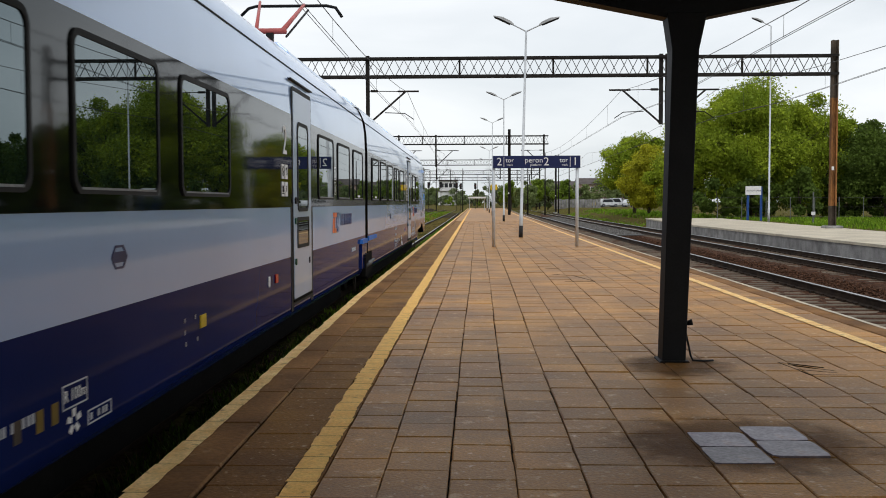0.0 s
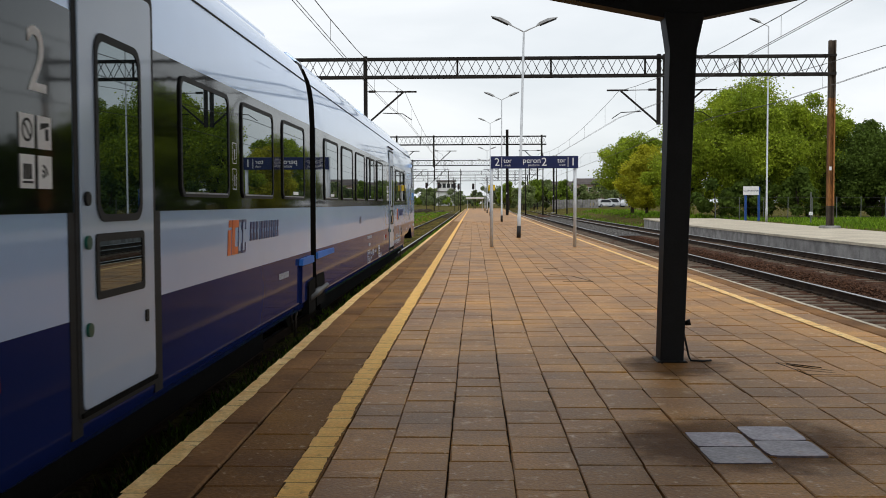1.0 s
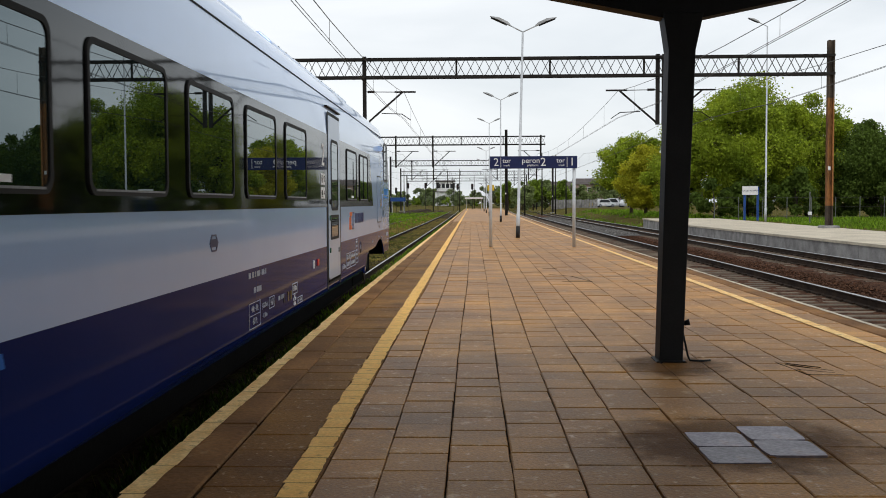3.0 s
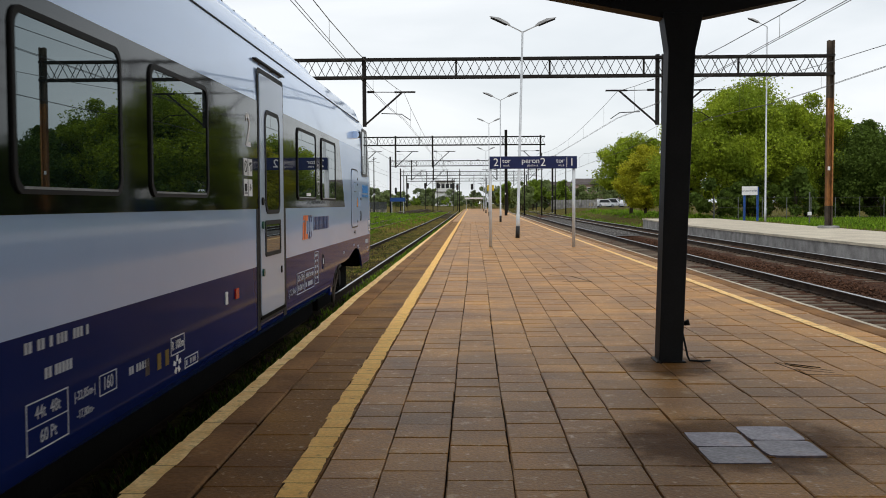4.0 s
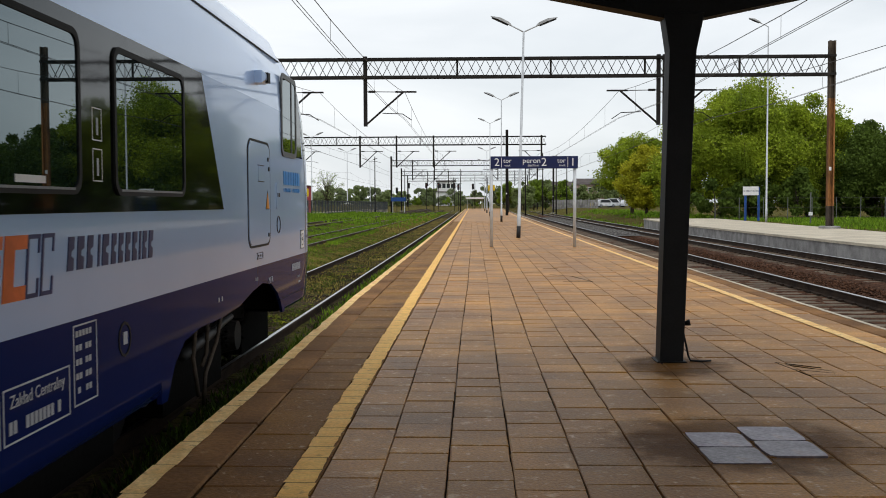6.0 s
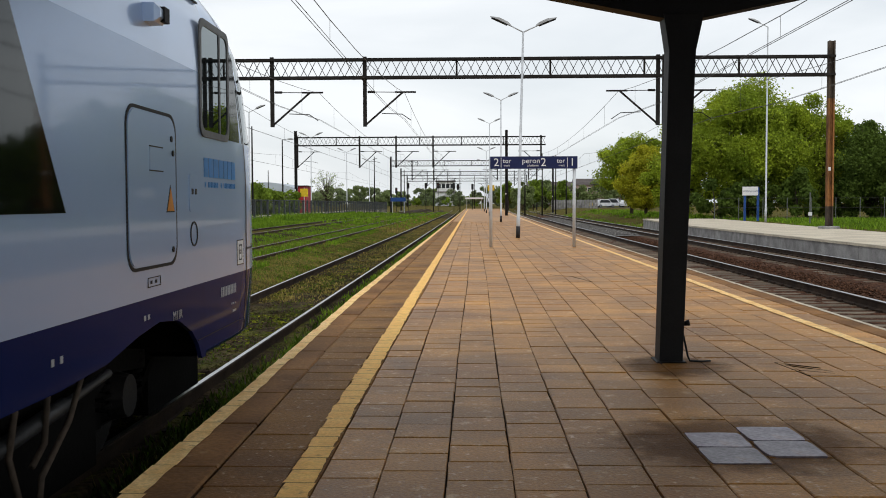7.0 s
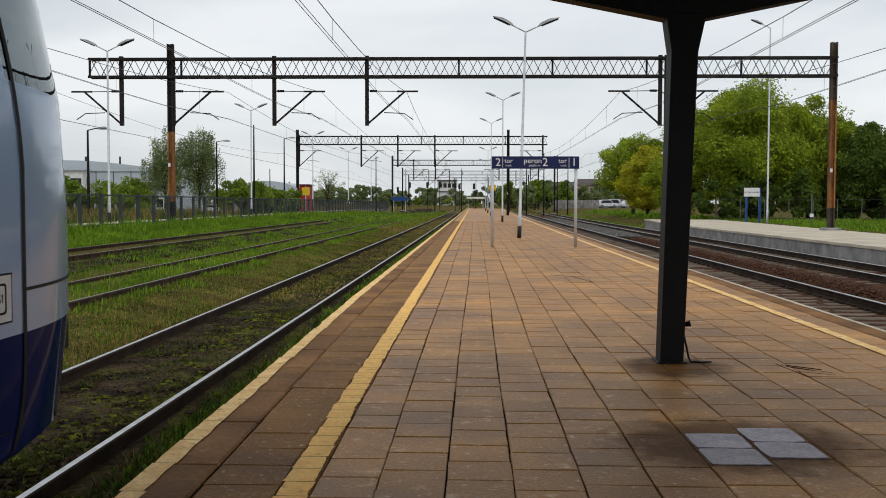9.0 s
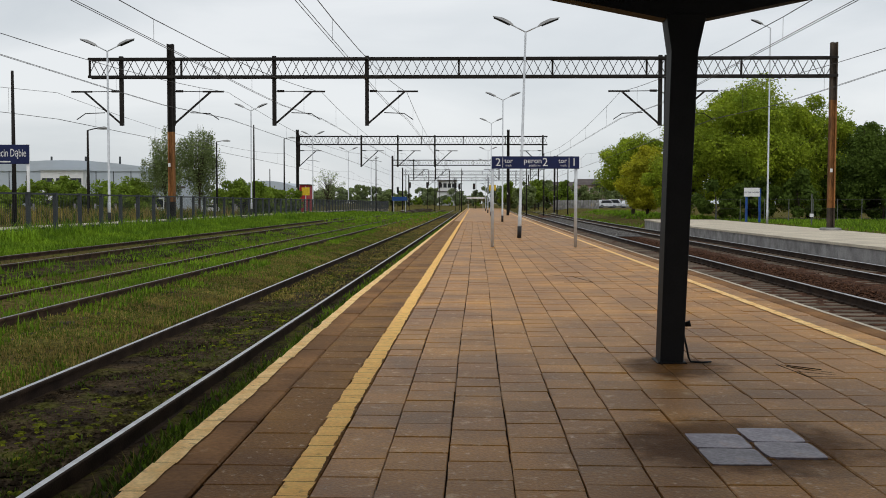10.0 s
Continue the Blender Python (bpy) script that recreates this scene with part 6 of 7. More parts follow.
# ---- trees ----
def tree(name, label, x, y, z, h, r, mat, lobes=14, leaves=9000, size=0.16, trunk=0.18, seed=1, low=0.25, squash=1.0, group="trees", fill=0.5, droop=0.0):
    """A tapered trunk with limbs and a crown of many small leaves in uneven clumps."""
    rnd = random.Random(seed)
    g = np.random.default_rng(seed)
    t = thing(name, label, "bush" if "bush" in name else "tree", group, m=pose(x, y, z))
    tr = Shape()
    tr.tube([(0, 0, -0.3), (0.05, 0, h * 0.2), (rnd.uniform(-0.2, 0.2), 0.1, h * 0.5), (rnd.uniform(-0.3, 0.3), 0.1, h * 0.9)], [trunk, trunk * 0.8, trunk * 0.5, trunk * 0.1], 9)
    mid, half = h * (0.96 + low) / 2, h * (0.96 - low) / 2
    centres = []
    for i in range(lobes):
        d = Vector((rnd.gauss(0, 1), rnd.gauss(0, 1), rnd.gauss(0, 1))).normalized()
        k = rnd.uniform(0.42, 0.98)
        taper = 1.0 - 0.25 * max(d.z, 0)
        c = Vector((d.x * r * k * taper, d.y * r * k * squash * taper, mid + d.z * half * k))
        cr = min(r, half) * (rnd.uniform(0.2, 0.34) if k < 0.85 else rnd.uniform(0.1, 0.22))
        centres.append((c, cr))
        b = Vector((0, 0, max(c.z * rnd.uniform(0.4, 0.7), h * 0.08)))
        tr.tube([b, b.lerp(c, 0.5) + Vector((0, 0, 0.15)), c, c + (c - b).normalized() * cr * 0.9], [trunk * 0.32, trunk * 0.2, trunk * 0.1, trunk * 0.03], 5)
    part("trunk", tr, BARK, t, smooth=True)
    per = leaves // lobes
    pts = []
    for c, cr in centres:
        d = g.normal(size=(per, 3))
        d /= np.linalg.norm(d, axis=1)[:, None]
        rr = cr * (fill + (1.2 - fill) * g.random(per) ** 0.7)
        rr *= 1 + 0.3 * np.sin(d[:, 0] * 6 + c.x * 3) * np.sin(d[:, 2] * 7 + c.z) * np.cos(d[:, 1] * 5)
        stray = g.random(per) < 0.06
        rr = np.where(stray, rr * g.uniform(1.1, 1.5, per), rr)
        q = np.array(c) + d * rr[:, None] * np.array([1, 1, 0.85])
        if droop:
            # leaves hang in thin strands below the twigs
            st = q[g.integers(0, per, 26)][g.integers(0, 26, per)]
            q = st + g.normal(0, 0.07, (per, 3))
            q[:, 2] -= droop * g.random(per) ** 1.3
        pts.append(q)
    pts = np.concatenate(pts)
    pts = pts[pts[:, 2] > 0.05]
    n = len(pts)
    u = g.normal(size=(n, 3))
    u /= np.linalg.norm(u, axis=1)[:, None]
    w = np.cross(u, g.normal(size=(n, 3)))
    w /= np.linalg.norm(w, axis=1)[:, None]
    s_ = size * (0.5 + 1.0 * g.random(n))[:, None]
    quad = np.stack([pts - u * s_ * 0.62, pts + w * s_ * 0.42, pts + u * s_ * 0.62, pts - w * s_ * 0.42], axis=1).reshape(-1, 3)
    s = Shape()
    s.v = quad.tolist()
    s.f = [(4 * i, 4 * i + 1, 4 * i + 2, 4 * i + 3) for i in range(n)]
    s.s = [0] * n
    part("crown", s, mat, t)
    return t


# the dense row behind the far platform
G = "trees behind the far platform"
tree("broadleaf_tree", "tall dense broadleaf tree in fresh green leaf", 24.7, 90, -0.05, 12.9, 6.0, LEAF, 120, 120000, 0.15, 0.3, 3, 0.02, group=G)
tree("broadleaf_tree", "leaning broadleaf tree in fresh green leaf", 19.6, 92, -0.05, 10.4, 3.8, LEAF, 70, 52000, 0.15, 0.24, 14, 0.03, group=G)
tree("broadleaf_tree", "tall broadleaf tree in fresh green leaf", 30.2, 90, -0.05, 11.3, 4.8, LEAF, 84, 76000, 0.15, 0.3, 4, 0.02, group=G)
tree("broadleaf_tree", "broad dark green tree behind the far platform", 34.8, 87, -0.05, 8.7, 4.8, LEAF_DARK, 80, 64000, 0.16, 0.3, 5, 0.02, group=G)
tree("broadleaf_tree", "dark green tree at the end of the row", 41.5, 88, -0.05, 8.6, 5.0, LEAF_DARK, 36, 18000, 0.3, 0.3, 15, 0.02, group=G)
tree("broadleaf_tree", "green tree at the end of the row", 50, 90, -0.05, 9.4, 6.0, LEAF, 36, 16000, 0.36, 0.3, 16, 0.02, group=G)
tree("broadleaf_tree", "yellow-green spring tree beside the car park", 18.5, 106, -0.2, 7.7, 3.2, LEAF_YELLOW, 60, 44000, 0.15, 0.2, 6, 0.12)
tree("broadleaf_tree", "round green tree beside the car park", 18.6, 116, -0.2, 10.4, 4.3, LEAF, 70, 52000, 0.16, 0.24, 7, 0.2)
for i, x in enumerate((20.5, 24.0, 27.5, 31.0, 34.5, 38.5)):
    tree("bush", "dark undergrowth bush below the trees", x, 84.5 + (i % 2), -0.05, 3.4 + 0.5 * (i % 3), 2.6, LEAF_DARK, 16, 7000, 0.24, 0.08, 30 + i, 0.0, group="undergrowth")
tree("birch_tree", "slender pale green birch behind the fence", -28.3, 90, 0.0, 8.6, 2.0, LEAF_GREY, 46, 15000, 0.1, 0.12, 8, 0.25, group="birches", fill=0.1, droop=2.1)
tree("birch_tree", "slender pale green birch behind the fence", -25.7, 92, 0.0, 9.7, 2.2, LEAF_GREY, 52, 20000, 0.1, 0.12, 9, 0.25, group="birches", fill=0.1, droop=2.3)
tree("bare_tree", "thin tree with sparse early leaves", -28.0, 190, -0.4, 8.8, 3.4, LEAF_PALE, 70, 1300, 0.16, 0.16, 10, 0.2, fill=0.2)
# bushes behind the fence
for i, (x, y, h, r) in enumerate(((-47, 88, 4.3, 2.8), (-42.5, 86, 3.7, 2.6), (-38.5, 88, 4.2, 3.0), (-35.0, 88, 4.3, 2.4), (-32.5, 92, 4.2, 2.2), (-30.5, 86, 4.0, 2.0), (-22.5, 96, 4.3, 2.6), (-20.0, 100, 3.4, 2.4), (-24.5, 108, 4.0, 2.6))):
    tree("bush", "bushy green shrub behind the fence", x, y, -0.2, h, r * 1.35, LEAF_BUSH, 34, 10000, 0.17, 0.08, 50 + i, 0.0, group="shrubs behind the fence")
# distant tree line; the haze is put into its paler leaf colours
rnd_far = random.Random(77)
for i in range(58):
    x = -165 + i * 3.9 + rnd_far.uniform(-2, 2)
    y = 285 + rnd_far.uniform(-25, 40)
    if -22 < x < 4:
        y += 70
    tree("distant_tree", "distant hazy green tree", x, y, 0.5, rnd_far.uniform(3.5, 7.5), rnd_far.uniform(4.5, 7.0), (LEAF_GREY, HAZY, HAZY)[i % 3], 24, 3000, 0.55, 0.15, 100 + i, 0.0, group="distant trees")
for i in range(13):
    x, y = 12 + i * 3.3 + rnd_far.uniform(-1, 1), 240 + rnd_far.uniform(-15, 40)
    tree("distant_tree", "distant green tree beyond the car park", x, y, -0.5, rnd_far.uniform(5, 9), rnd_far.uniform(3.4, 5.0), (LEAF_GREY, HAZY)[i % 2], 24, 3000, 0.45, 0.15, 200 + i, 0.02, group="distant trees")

for i in range(12):
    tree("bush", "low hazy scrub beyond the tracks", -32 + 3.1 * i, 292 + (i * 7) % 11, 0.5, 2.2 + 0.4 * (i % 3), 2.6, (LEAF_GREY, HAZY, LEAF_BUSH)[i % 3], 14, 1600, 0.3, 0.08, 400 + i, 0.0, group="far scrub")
for i, (x, y, h) in enumerate(((9.5, 160, 5.5), (11.8, 166, 6.4), (14.2, 168, 5.8), (16.8, 166, 6.2), (20.6, 168, 5.0), (7.2, 172, 5.4))):
    tree("distant_tree", "green tree before the houses", x, y + 25, 0.3, h, 2.6, (LEAF_GREY, LEAF_BUSH)[i % 2], 18, 4000, 0.32, 0.14, 300 + i, 0.08, group="distant trees")


# ---- grass, weeds, moss, stones ----
def blades(name, label, mat, n, xr, yr, hr, wide, seed, clump=0.0, z_of=None, spread=1.0, power=1.0, rails=False):
    """Loose blades and leaves over a stretch of ground; clump gathers them into tufts."""
    g = np.random.default_rng(seed)
    y = yr[0] + (yr[1] - yr[0]) * g.random(n) ** power
    x = g.uniform(xr[0], xr[1], n)
    if clump:
        k = max(n // 60, 1)
        cx, cy = g.uniform(xr[0], xr[1], k), yr[0] + (yr[1] - yr[0]) * g.random(k) ** power
        pick = g.integers(0, k, n)
        m = g.random(n) < clump
        x = np.where(m, cx[pick] + g.normal(0, 0.14 * spread, n), x)
        y = np.where(m, cy[pick] + g.normal(0, 0.2 * spread, n), y)
        x = np.clip(x, xr[0], xr[1])
    if rails:
        keep = np.min(np.abs(x[:, None] - np.array([-11.0, -9.43, -7.65, -6.15])[None, :] - 0.0), axis=1) > 0.1
        x, y = x[keep], y[keep]
        n = len(x)
    hh = g.uniform(hr[0], hr[1], n) * (0.5 + g.random(n))
    a = g.uniform(0, 2 * math.pi, n)
    lean = hh * g.uniform(0.1, 0.7, n)
    s = Shape()
    ca, sa = np.cos(a), np.sin(a)
    for i in range(n):
        z = z_of(x[i], y[i]) if z_of else land(x[i], y[i])
        w = wide * (0.6 + 0.8 * ((i * 37) % 10) / 10)
        px_, py_ = x[i], y[i]
        mx, my, mz = px_ + ca[i] * lean[i] * 0.35, py_ + sa[i] * lean[i] * 0.35, z + hh[i] * 0.6
        b = len(s.v)
        s.v += [(px_ - sa[i] * w, py_ + ca[i] * w, z - 0.02), (px_ + sa[i] * w, py_ - ca[i] * w, z - 0.02), (mx + sa[i] * w * 0.8, my - ca[i] * w * 0.8, mz), (mx - sa[i] * w * 0.8, my + ca[i] * w * 0.8, mz), (px_ + ca[i] * lean[i], py_ + sa[i] * lean[i], z + hh[i])]
        s.f += [(b, b + 1, b + 2, b + 3), (b + 3, b + 2, b + 4)]
        s.s += [0, 0]
    tagged(part(name, s, mat), label, "grass", kind="stuff")


blades("bank_grass", "bright green grass on the bank before the fence", GRASS, 80000, (-14.9, -11.45), (20, 120), (0.05, 0.17), 0.014, 1, 0.6, spread=1.6, power=1.3)
blades("siding_grass", "bright tufts of grass over the sidings", GRASS, 32000, (-9.3, -5.6), (9, 75), (0.04, 0.14), 0.009, 2, 0.95, spread=1.5, power=1.3, rails=True)
blades("siding_grass", "low grass between the sidings", LOW_WEED, 16000, (-11.6, -5.0), (9, 90), (0.02, 0.06), 0.01, 3, 0.5, power=1.3, rails=True)
blades("dry_weeds", "dry brownish weeds between the tracks", DRY, 48000, (-6.3, -4.35), (6.5, 60), (0.012, 0.045), 0.006, 4, 0.6, power=1.5)
blades("low_weeds", "low green weeds between the tracks", LOW_WEED, 34000, (-6.3, -4.3), (6.5, 60), (0.012, 0.045), 0.006, 5, 0.75, spread=1.3, power=1.5)
blades("siding_grass", "bright tufts of grass between the tracks", GRASS, 4000, (-6.2, -4.4), (7, 60), (0.02, 0.07), 0.008, 41, 0.97, spread=1.2, power=1.4)
blades("edge_weeds", "leafy weeds below the platform edge", LOW_WEED, 42000, (-2.46, -1.8), (4.2, 60), (0.03, 0.12), 0.014, 6, 0.75, z_of=lambda x, y: -0.57, power=1.6)
blades("edge_weeds", "bright leafy weeds below the platform edge", GRASS, 13000, (-2.44, -1.8), (4.2, 60), (0.03, 0.1), 0.018, 26, 0.85, z_of=lambda x, y: -0.57, power=1.6)
blades("edge_weeds", "yellow-green grass strip between rail and platform", GRASS, 16000, (-2.5, -1.82), (15, 110), (0.06, 0.16), 0.016, 51, 0.4, z_of=lambda x, y: -0.57, power=1.2)
blades("edge_weeds", "pale seed heads below the platform edge", DRY, 1800, (-2.4, -1.9), (4.2, 40), (0.1, 0.18), 0.004, 7, 0.8, z_of=lambda x, y: -0.57, power=1.5)
blades("track_weeds", "low weeds between the rails farther along", DRY, 14000, (-4.0, -2.7), (18, 120), (0.02, 0.06), 0.014, 52, 0.6, z_of=lambda x, y: -0.48, power=1.2)
blades("track_weeds", "sparse weeds between the rails", LOW_WEED, 12000, (-3.95, -2.75), (5, 60), (0.01, 0.035), 0.006, 8, 0.9, z_of=lambda x, y: -0.47, power=1.4)
blades("verge_grass", "green grass behind the far platform", GRASS, 9000, (20.6, 36), (60, 84), (0.08, 0.22), 0.025, 9, 0.4)
blades("verge_grass", "green grass behind the far platform", GRASS, 7000, (19.2, 28), (40, 62), (0.08, 0.22), 0.02, 19, 0.4)
blades("verge_weeds", "tall dry weeds behind the fence", DRY, 9000, (-34, -17.8), (44, 78), (0.25, 0.7), 0.018, 31, 0.6)
blades("verge_weeds", "dark green weeds behind the fence", LOW_WEED, 9000, (-34, -17.8), (44, 80), (0.2, 0.6), 0.02, 32, 0.6)
blades("bank_tufts", "tall bright tufts of grass along the fence", GRASS, 12000, (-14.9, -13.2), (25, 90), (0.15, 0.42), 0.014, 33, 0.97, spread=1.6, power=1.2)
blades("far_grass", "far rough grass beside the tracks", GRASS, 9000, (-14.5, -4.4), (70, 190), (0.1, 0.25), 0.05, 10, 0.4)
blades("far_grass", "grass beside the main tracks", GRASS, 7000, (13.6, 24), (84, 150), (0.1, 0.3), 0.05, 11, 0.4)
blades("far_weeds", "dry weeds beside the far tracks", DRY, 5000, (-6.4, -4.4), (60, 170), (0.05, 0.15), 0.04, 12, 0.4)


def moss_patches():
    g = random.Random(5)
    s = Shape()
    beds = [(g.gauss(-3.3, 0.3), 5 + 45 * g.random() ** 1.4) for k in range(60)]
    for i in range(1300):
        cx, cy = beds[g.randrange(60)]
        x, y = min(max(cx + g.gauss(0, 0.13), -3.98), -2.72), cy + g.gauss(0, 0.45)
        r, h = g.uniform(0.015, 0.06), g.uniform(0.006, 0.022)
        b = len(s.v)
        s.v.append((x, y, -0.472 + h))
        for rr, hh in ((0.55, 0.85), (1.0, -0.3)):
            for k in range(9):
                a = 2 * math.pi * k / 9
                q = r * rr * g.uniform(0.7, 1.25)
                s.v.append((x + q * math.cos(a), y + q * math.sin(a) * 0.8, -0.472 + h * hh))
        for k in range(9):
            k2 = (k + 1) % 9
            s.f += [(b, b + 1 + k, b + 1 + k2), (b + 1 + k, b + 10 + k, b + 10 + k2, b + 1 + k2)]
            s.s += [0, 0]
    tagged(part("moss_patches", s, MOSS, smooth=True), "yellow-green moss cushions between the rails", "moss", kind="stuff")


moss_patches()


def stones(name, label, mat, n, place, size, seed):
    """Loose stones: squashed, skewed octahedra."""
    g = random.Random(seed)
    s = Shape()
    for i in range(n):
        x, y, z = place(g)
        r = g.uniform(*size)
        b = len(s.v)
        a = g.uniform(0, 3)
        for k in range(4):
            q = r * g.uniform(0.7, 1.3)
            s.v.append((x + q * math.cos(a + k * 1.57), y + q * math.sin(a + k * 1.57), z + g.uniform(-0.2, 0.3) * r))
        s.v += [(x + g.uniform(-0.3, 0.3) * r, y, z + r * 0.75), (x, y, z - r * 0.6)]
        for k in range(4):
            k2 = (k + 1) % 4
            s.f += [(b + k, b + k2, b + 4), (b + k2, b + k, b + 5)]
            s.s += [0, 0]
    tagged(part(name, s, mat), label, "stones", kind="stuff")


def between(x0, x1, y0, y1, z):
    def place(g):
        y = y0 + (y1 - y0) * g.random() ** 1.4
        return g.uniform(x0, x1) + bend(y), y, z + g.uniform(-0.02, 0.02)
    return place


stones("ballast_stones", "brown ballast stones between the main tracks", BALLAST, 12000, between(6.95, 9.6, 14, 70, -0.56), (0.025, 0.055), 1)
stones("ballast_stones", "brown ballast stones beside the far platform", BALLAST, 5000, between(9.7, 12.0, 22, 70, -0.56), (0.025, 0.055), 2)
stones("track_stones", "dark stones and clods between the rails", SOIL, 11000, lambda g: (g.uniform(-4.0, -2.7), 5 + 40 * g.random() ** 1.5, -0.478), (0.012, 0.042), 4)
stones("grey_stones", "pale grey gravel between the far tracks", BALLAST_GREY, 5000, between(7.6, 9.3, 58, 125, -0.5), (0.05, 0.12), 5)
grey = Shape()
for a in range(56, 128, 6):
    grey.face([(7.3 + bend(a), a, -0.5), (9.4 + bend(a), a, -0.5), (9.4 + bend(a + 6), a + 6, -0.5), (7.3 + bend(a + 6), a + 6, -0.5)])
tagged(part("gravel_strip", grey, BALLAST_GREY), "pale grey gravel strip between the far tracks", "gravel", kind="structure")
base = Shape()
for a in range(-14, 130, 6):
    base.face([(4.4 + bend(a), a, -0.57), (12.3 + bend(a), a, -0.57), (12.3 + bend(a + 6), a + 6, -0.57), (4.4 + bend(a + 6), a + 6, -0.57)])
tagged(part("ballast_base", base, BALLAST), "brown ballast between the main tracks", "ballast", kind="structure")
dirt = Shape()
for a in range(8, 60, 2):
    w = 0.3 + 0.1 * math.sin(a * 1.7)
    dirt.face([(-8.75 - w, a, land(-8.75 - w, a) + 0.03), (-8.75 + w, a, land(-8.75 + w, a) + 0.03), (-8.75 + w, a + 2, land(-8.75 + w, a + 2) + 0.03), (-8.75 - w, a + 2, land(-8.75 - w, a + 2) + 0.03)])
tagged(part("dirt_path", dirt, SOIL), "narrow strip of bare dark earth beside the siding", "path", kind="structure")


# ---- the distance ----
def building(name, label, x, y, w, d, h, wall_mat, roof, storeys, bays, z=-0.5, win=(1.0, 1.3), roof_h=2.5):
    """A house or hall with real window recesses on its front and a roof of its own."""
    t = thing(name, label, "building", "distant buildings", m=pose(x, y, z))
    part("wall", Shape().box(-w / 2, w / 2, 0, d, 0, h), wall_mat, t)
    if roof == "gable":
        r = Shape().prism([(-0.4, h), (d / 2, h + roof_h), (d + 0.4, h)], 0, -w / 2 - 0.3, w / 2 + 0.3)
    elif roof == "curve":
        pts = [(-w / 2 - 0.2, h)] + [(-w / 2 + w * k / 10, h + roof_h * math.sin(math.pi * (0.15 + 0.7 * k / 10))) for k in range(11)] + [(w / 2 + 0.2, h)]
        r = Shape().prism(pts, 1, -0.2, d + 0.2)
    else:
        r = Shape().box(-w / 2 - 0.4, w / 2 + 0.4, -0.4, d + 0.4, h, h + roof_h)
    part("roof", r, ROOF_DARK if roof != "curve" and name != "hall_annex" else HALL_GREY, t)
    for s in range(storeys):
        for b in range(bays):
            cx = -w / 2 + w * (b + 0.5) / bays
            z0 = (s + 0.35) * h / max(storeys, 1)
            wn = part("window", ring_shape([(cx - win[0] / 2 - 0.1, z0 - 0.1), (cx + win[0] / 2 + 0.1, z0 - 0.1), (cx + win[0] / 2 + 0.1, z0 + win[1] + 0.1), (cx - win[0] / 2 - 0.1, z0 + win[1] + 0.1)],
                                           [(cx - win[0] / 2, z0), (cx + win[0] / 2, z0), (cx + win[0] / 2, z0 + win[1]), (cx - win[0] / 2, z0 + win[1])], -0.02, 0.06), WHITE, t, m=Matrix(((1, 0, 0, 0), (0, 0, -1, 0), (0, 1, 0, 0), (0, 0, 0, 1))))
            part("pane", Shape().prism([(cx - win[0] / 2, z0), (cx + win[0] / 2, z0), (cx + win[0] / 2, z0 + win[1]), (cx - win[0] / 2, z0 + win[1])], 2, -0.01, 0.02), FAR_GLASS, wn)
    return t


PINKISH = material("pinkish_plaster", (0.5, 0.36, 0.31), 0.9, scale=0.8, grain=6, bump=0.05, spec=0.1)
hall = building("industrial_hall", "long pale grey industrial hall with a low curved roof", -63, 150, 24, 40, 6.6, HALL_GREY, "curve", 0, 0, roof_h=1.7)
building("hall_annex", "white low annex of the industrial hall", -61.4, 146, 6.4, 2, 6.6, ANNEX_WHITE, "flat", 2, 3, roof_h=0.2, win=(1.7, 1.0))
for k in range(9):
    part("cladding_joint", Shape().box(-11.0 + 2.7 * k, -10.9 + 2.7 * k, -0.06, 0.02, 0.1, 6.6), FENCE, hall)
    if k % 2:
        part("roof_vent", Shape().tube([(-11.0 + 2.7 * k, 3, 7.0), (-11.0 + 2.7 * k, 3, 9.0)], 0.16, 8), FENCE, hall)
building("small_shed", "low grey shed with a blue sign", -38.5, 116, 5, 5, 3.6, HALL_GREY, "flat", 1, 2, roof_h=0.25, win=(1.2, 1.0))
building("warehouse", "low warehouse with a pale curved roof", -41, 195, 12, 18, 4.0, RENDERED, "curve", 0, 0, roof_h=2.2)
building("red_shed", "small red-clad building end", -33.8, 196, 1.6, 6, 5.4, material("red_cladding", (0.45, 0.03, 0.04), 0.6, scale=1, grain=8, bump=0), "flat", 0, 0, roof_h=0.15)
building("signal_box", "white signal box with a dark flat roof and wide windows", -9.0, 330, 6.4, 5, 4.6, ANNEX_WHITE, "flat", 1, 4, z=0.6, roof_h=0.2, win=(0.9, 1.2))
building("signal_box_upper", "upper storey of the signal box with a broad flat roof", -8.8, 330.3, 5.8, 4.2, 3.2, ANNEX_WHITE, "flat", 1, 4, z=5.4, roof_h=0.45, win=(1.1, 1.4))
building("brick_house", "pale two-storey house with a dark roof", 21.5, 262, 13, 8, 5.2, PINKISH, "gable", 2, 4, z=0.4, roof_h=1.5, win=(1.0, 1.0))
building("brick_house", "pinkish brick house with a brown roof", 29.5, 250, 7, 8, 5.6, PINKISH, "gable", 2, 3, z=0.4, roof_h=1.6, win=(0.8, 1.0))
building("brick_house", "pinkish plastered house beside the trees", 36, 262, 8, 8, 5.2, PINKISH, "gable", 2, 3, z=0.4, roof_h=1.2, win=(0.8, 1.0))

wall = thing("wall", "low grey boundary wall beside the tracks", "wall")
for k in range(18):
    part("wall_panel", Shape().box(14.9 + 0.42 * k - 0.02, 15.29 + 0.42 * k, 186 - 0.5 * k, 186.15 - 0.5 * k, 0.2, 1.9 + 0.05 * (k % 3)), CONCRETE, wall)


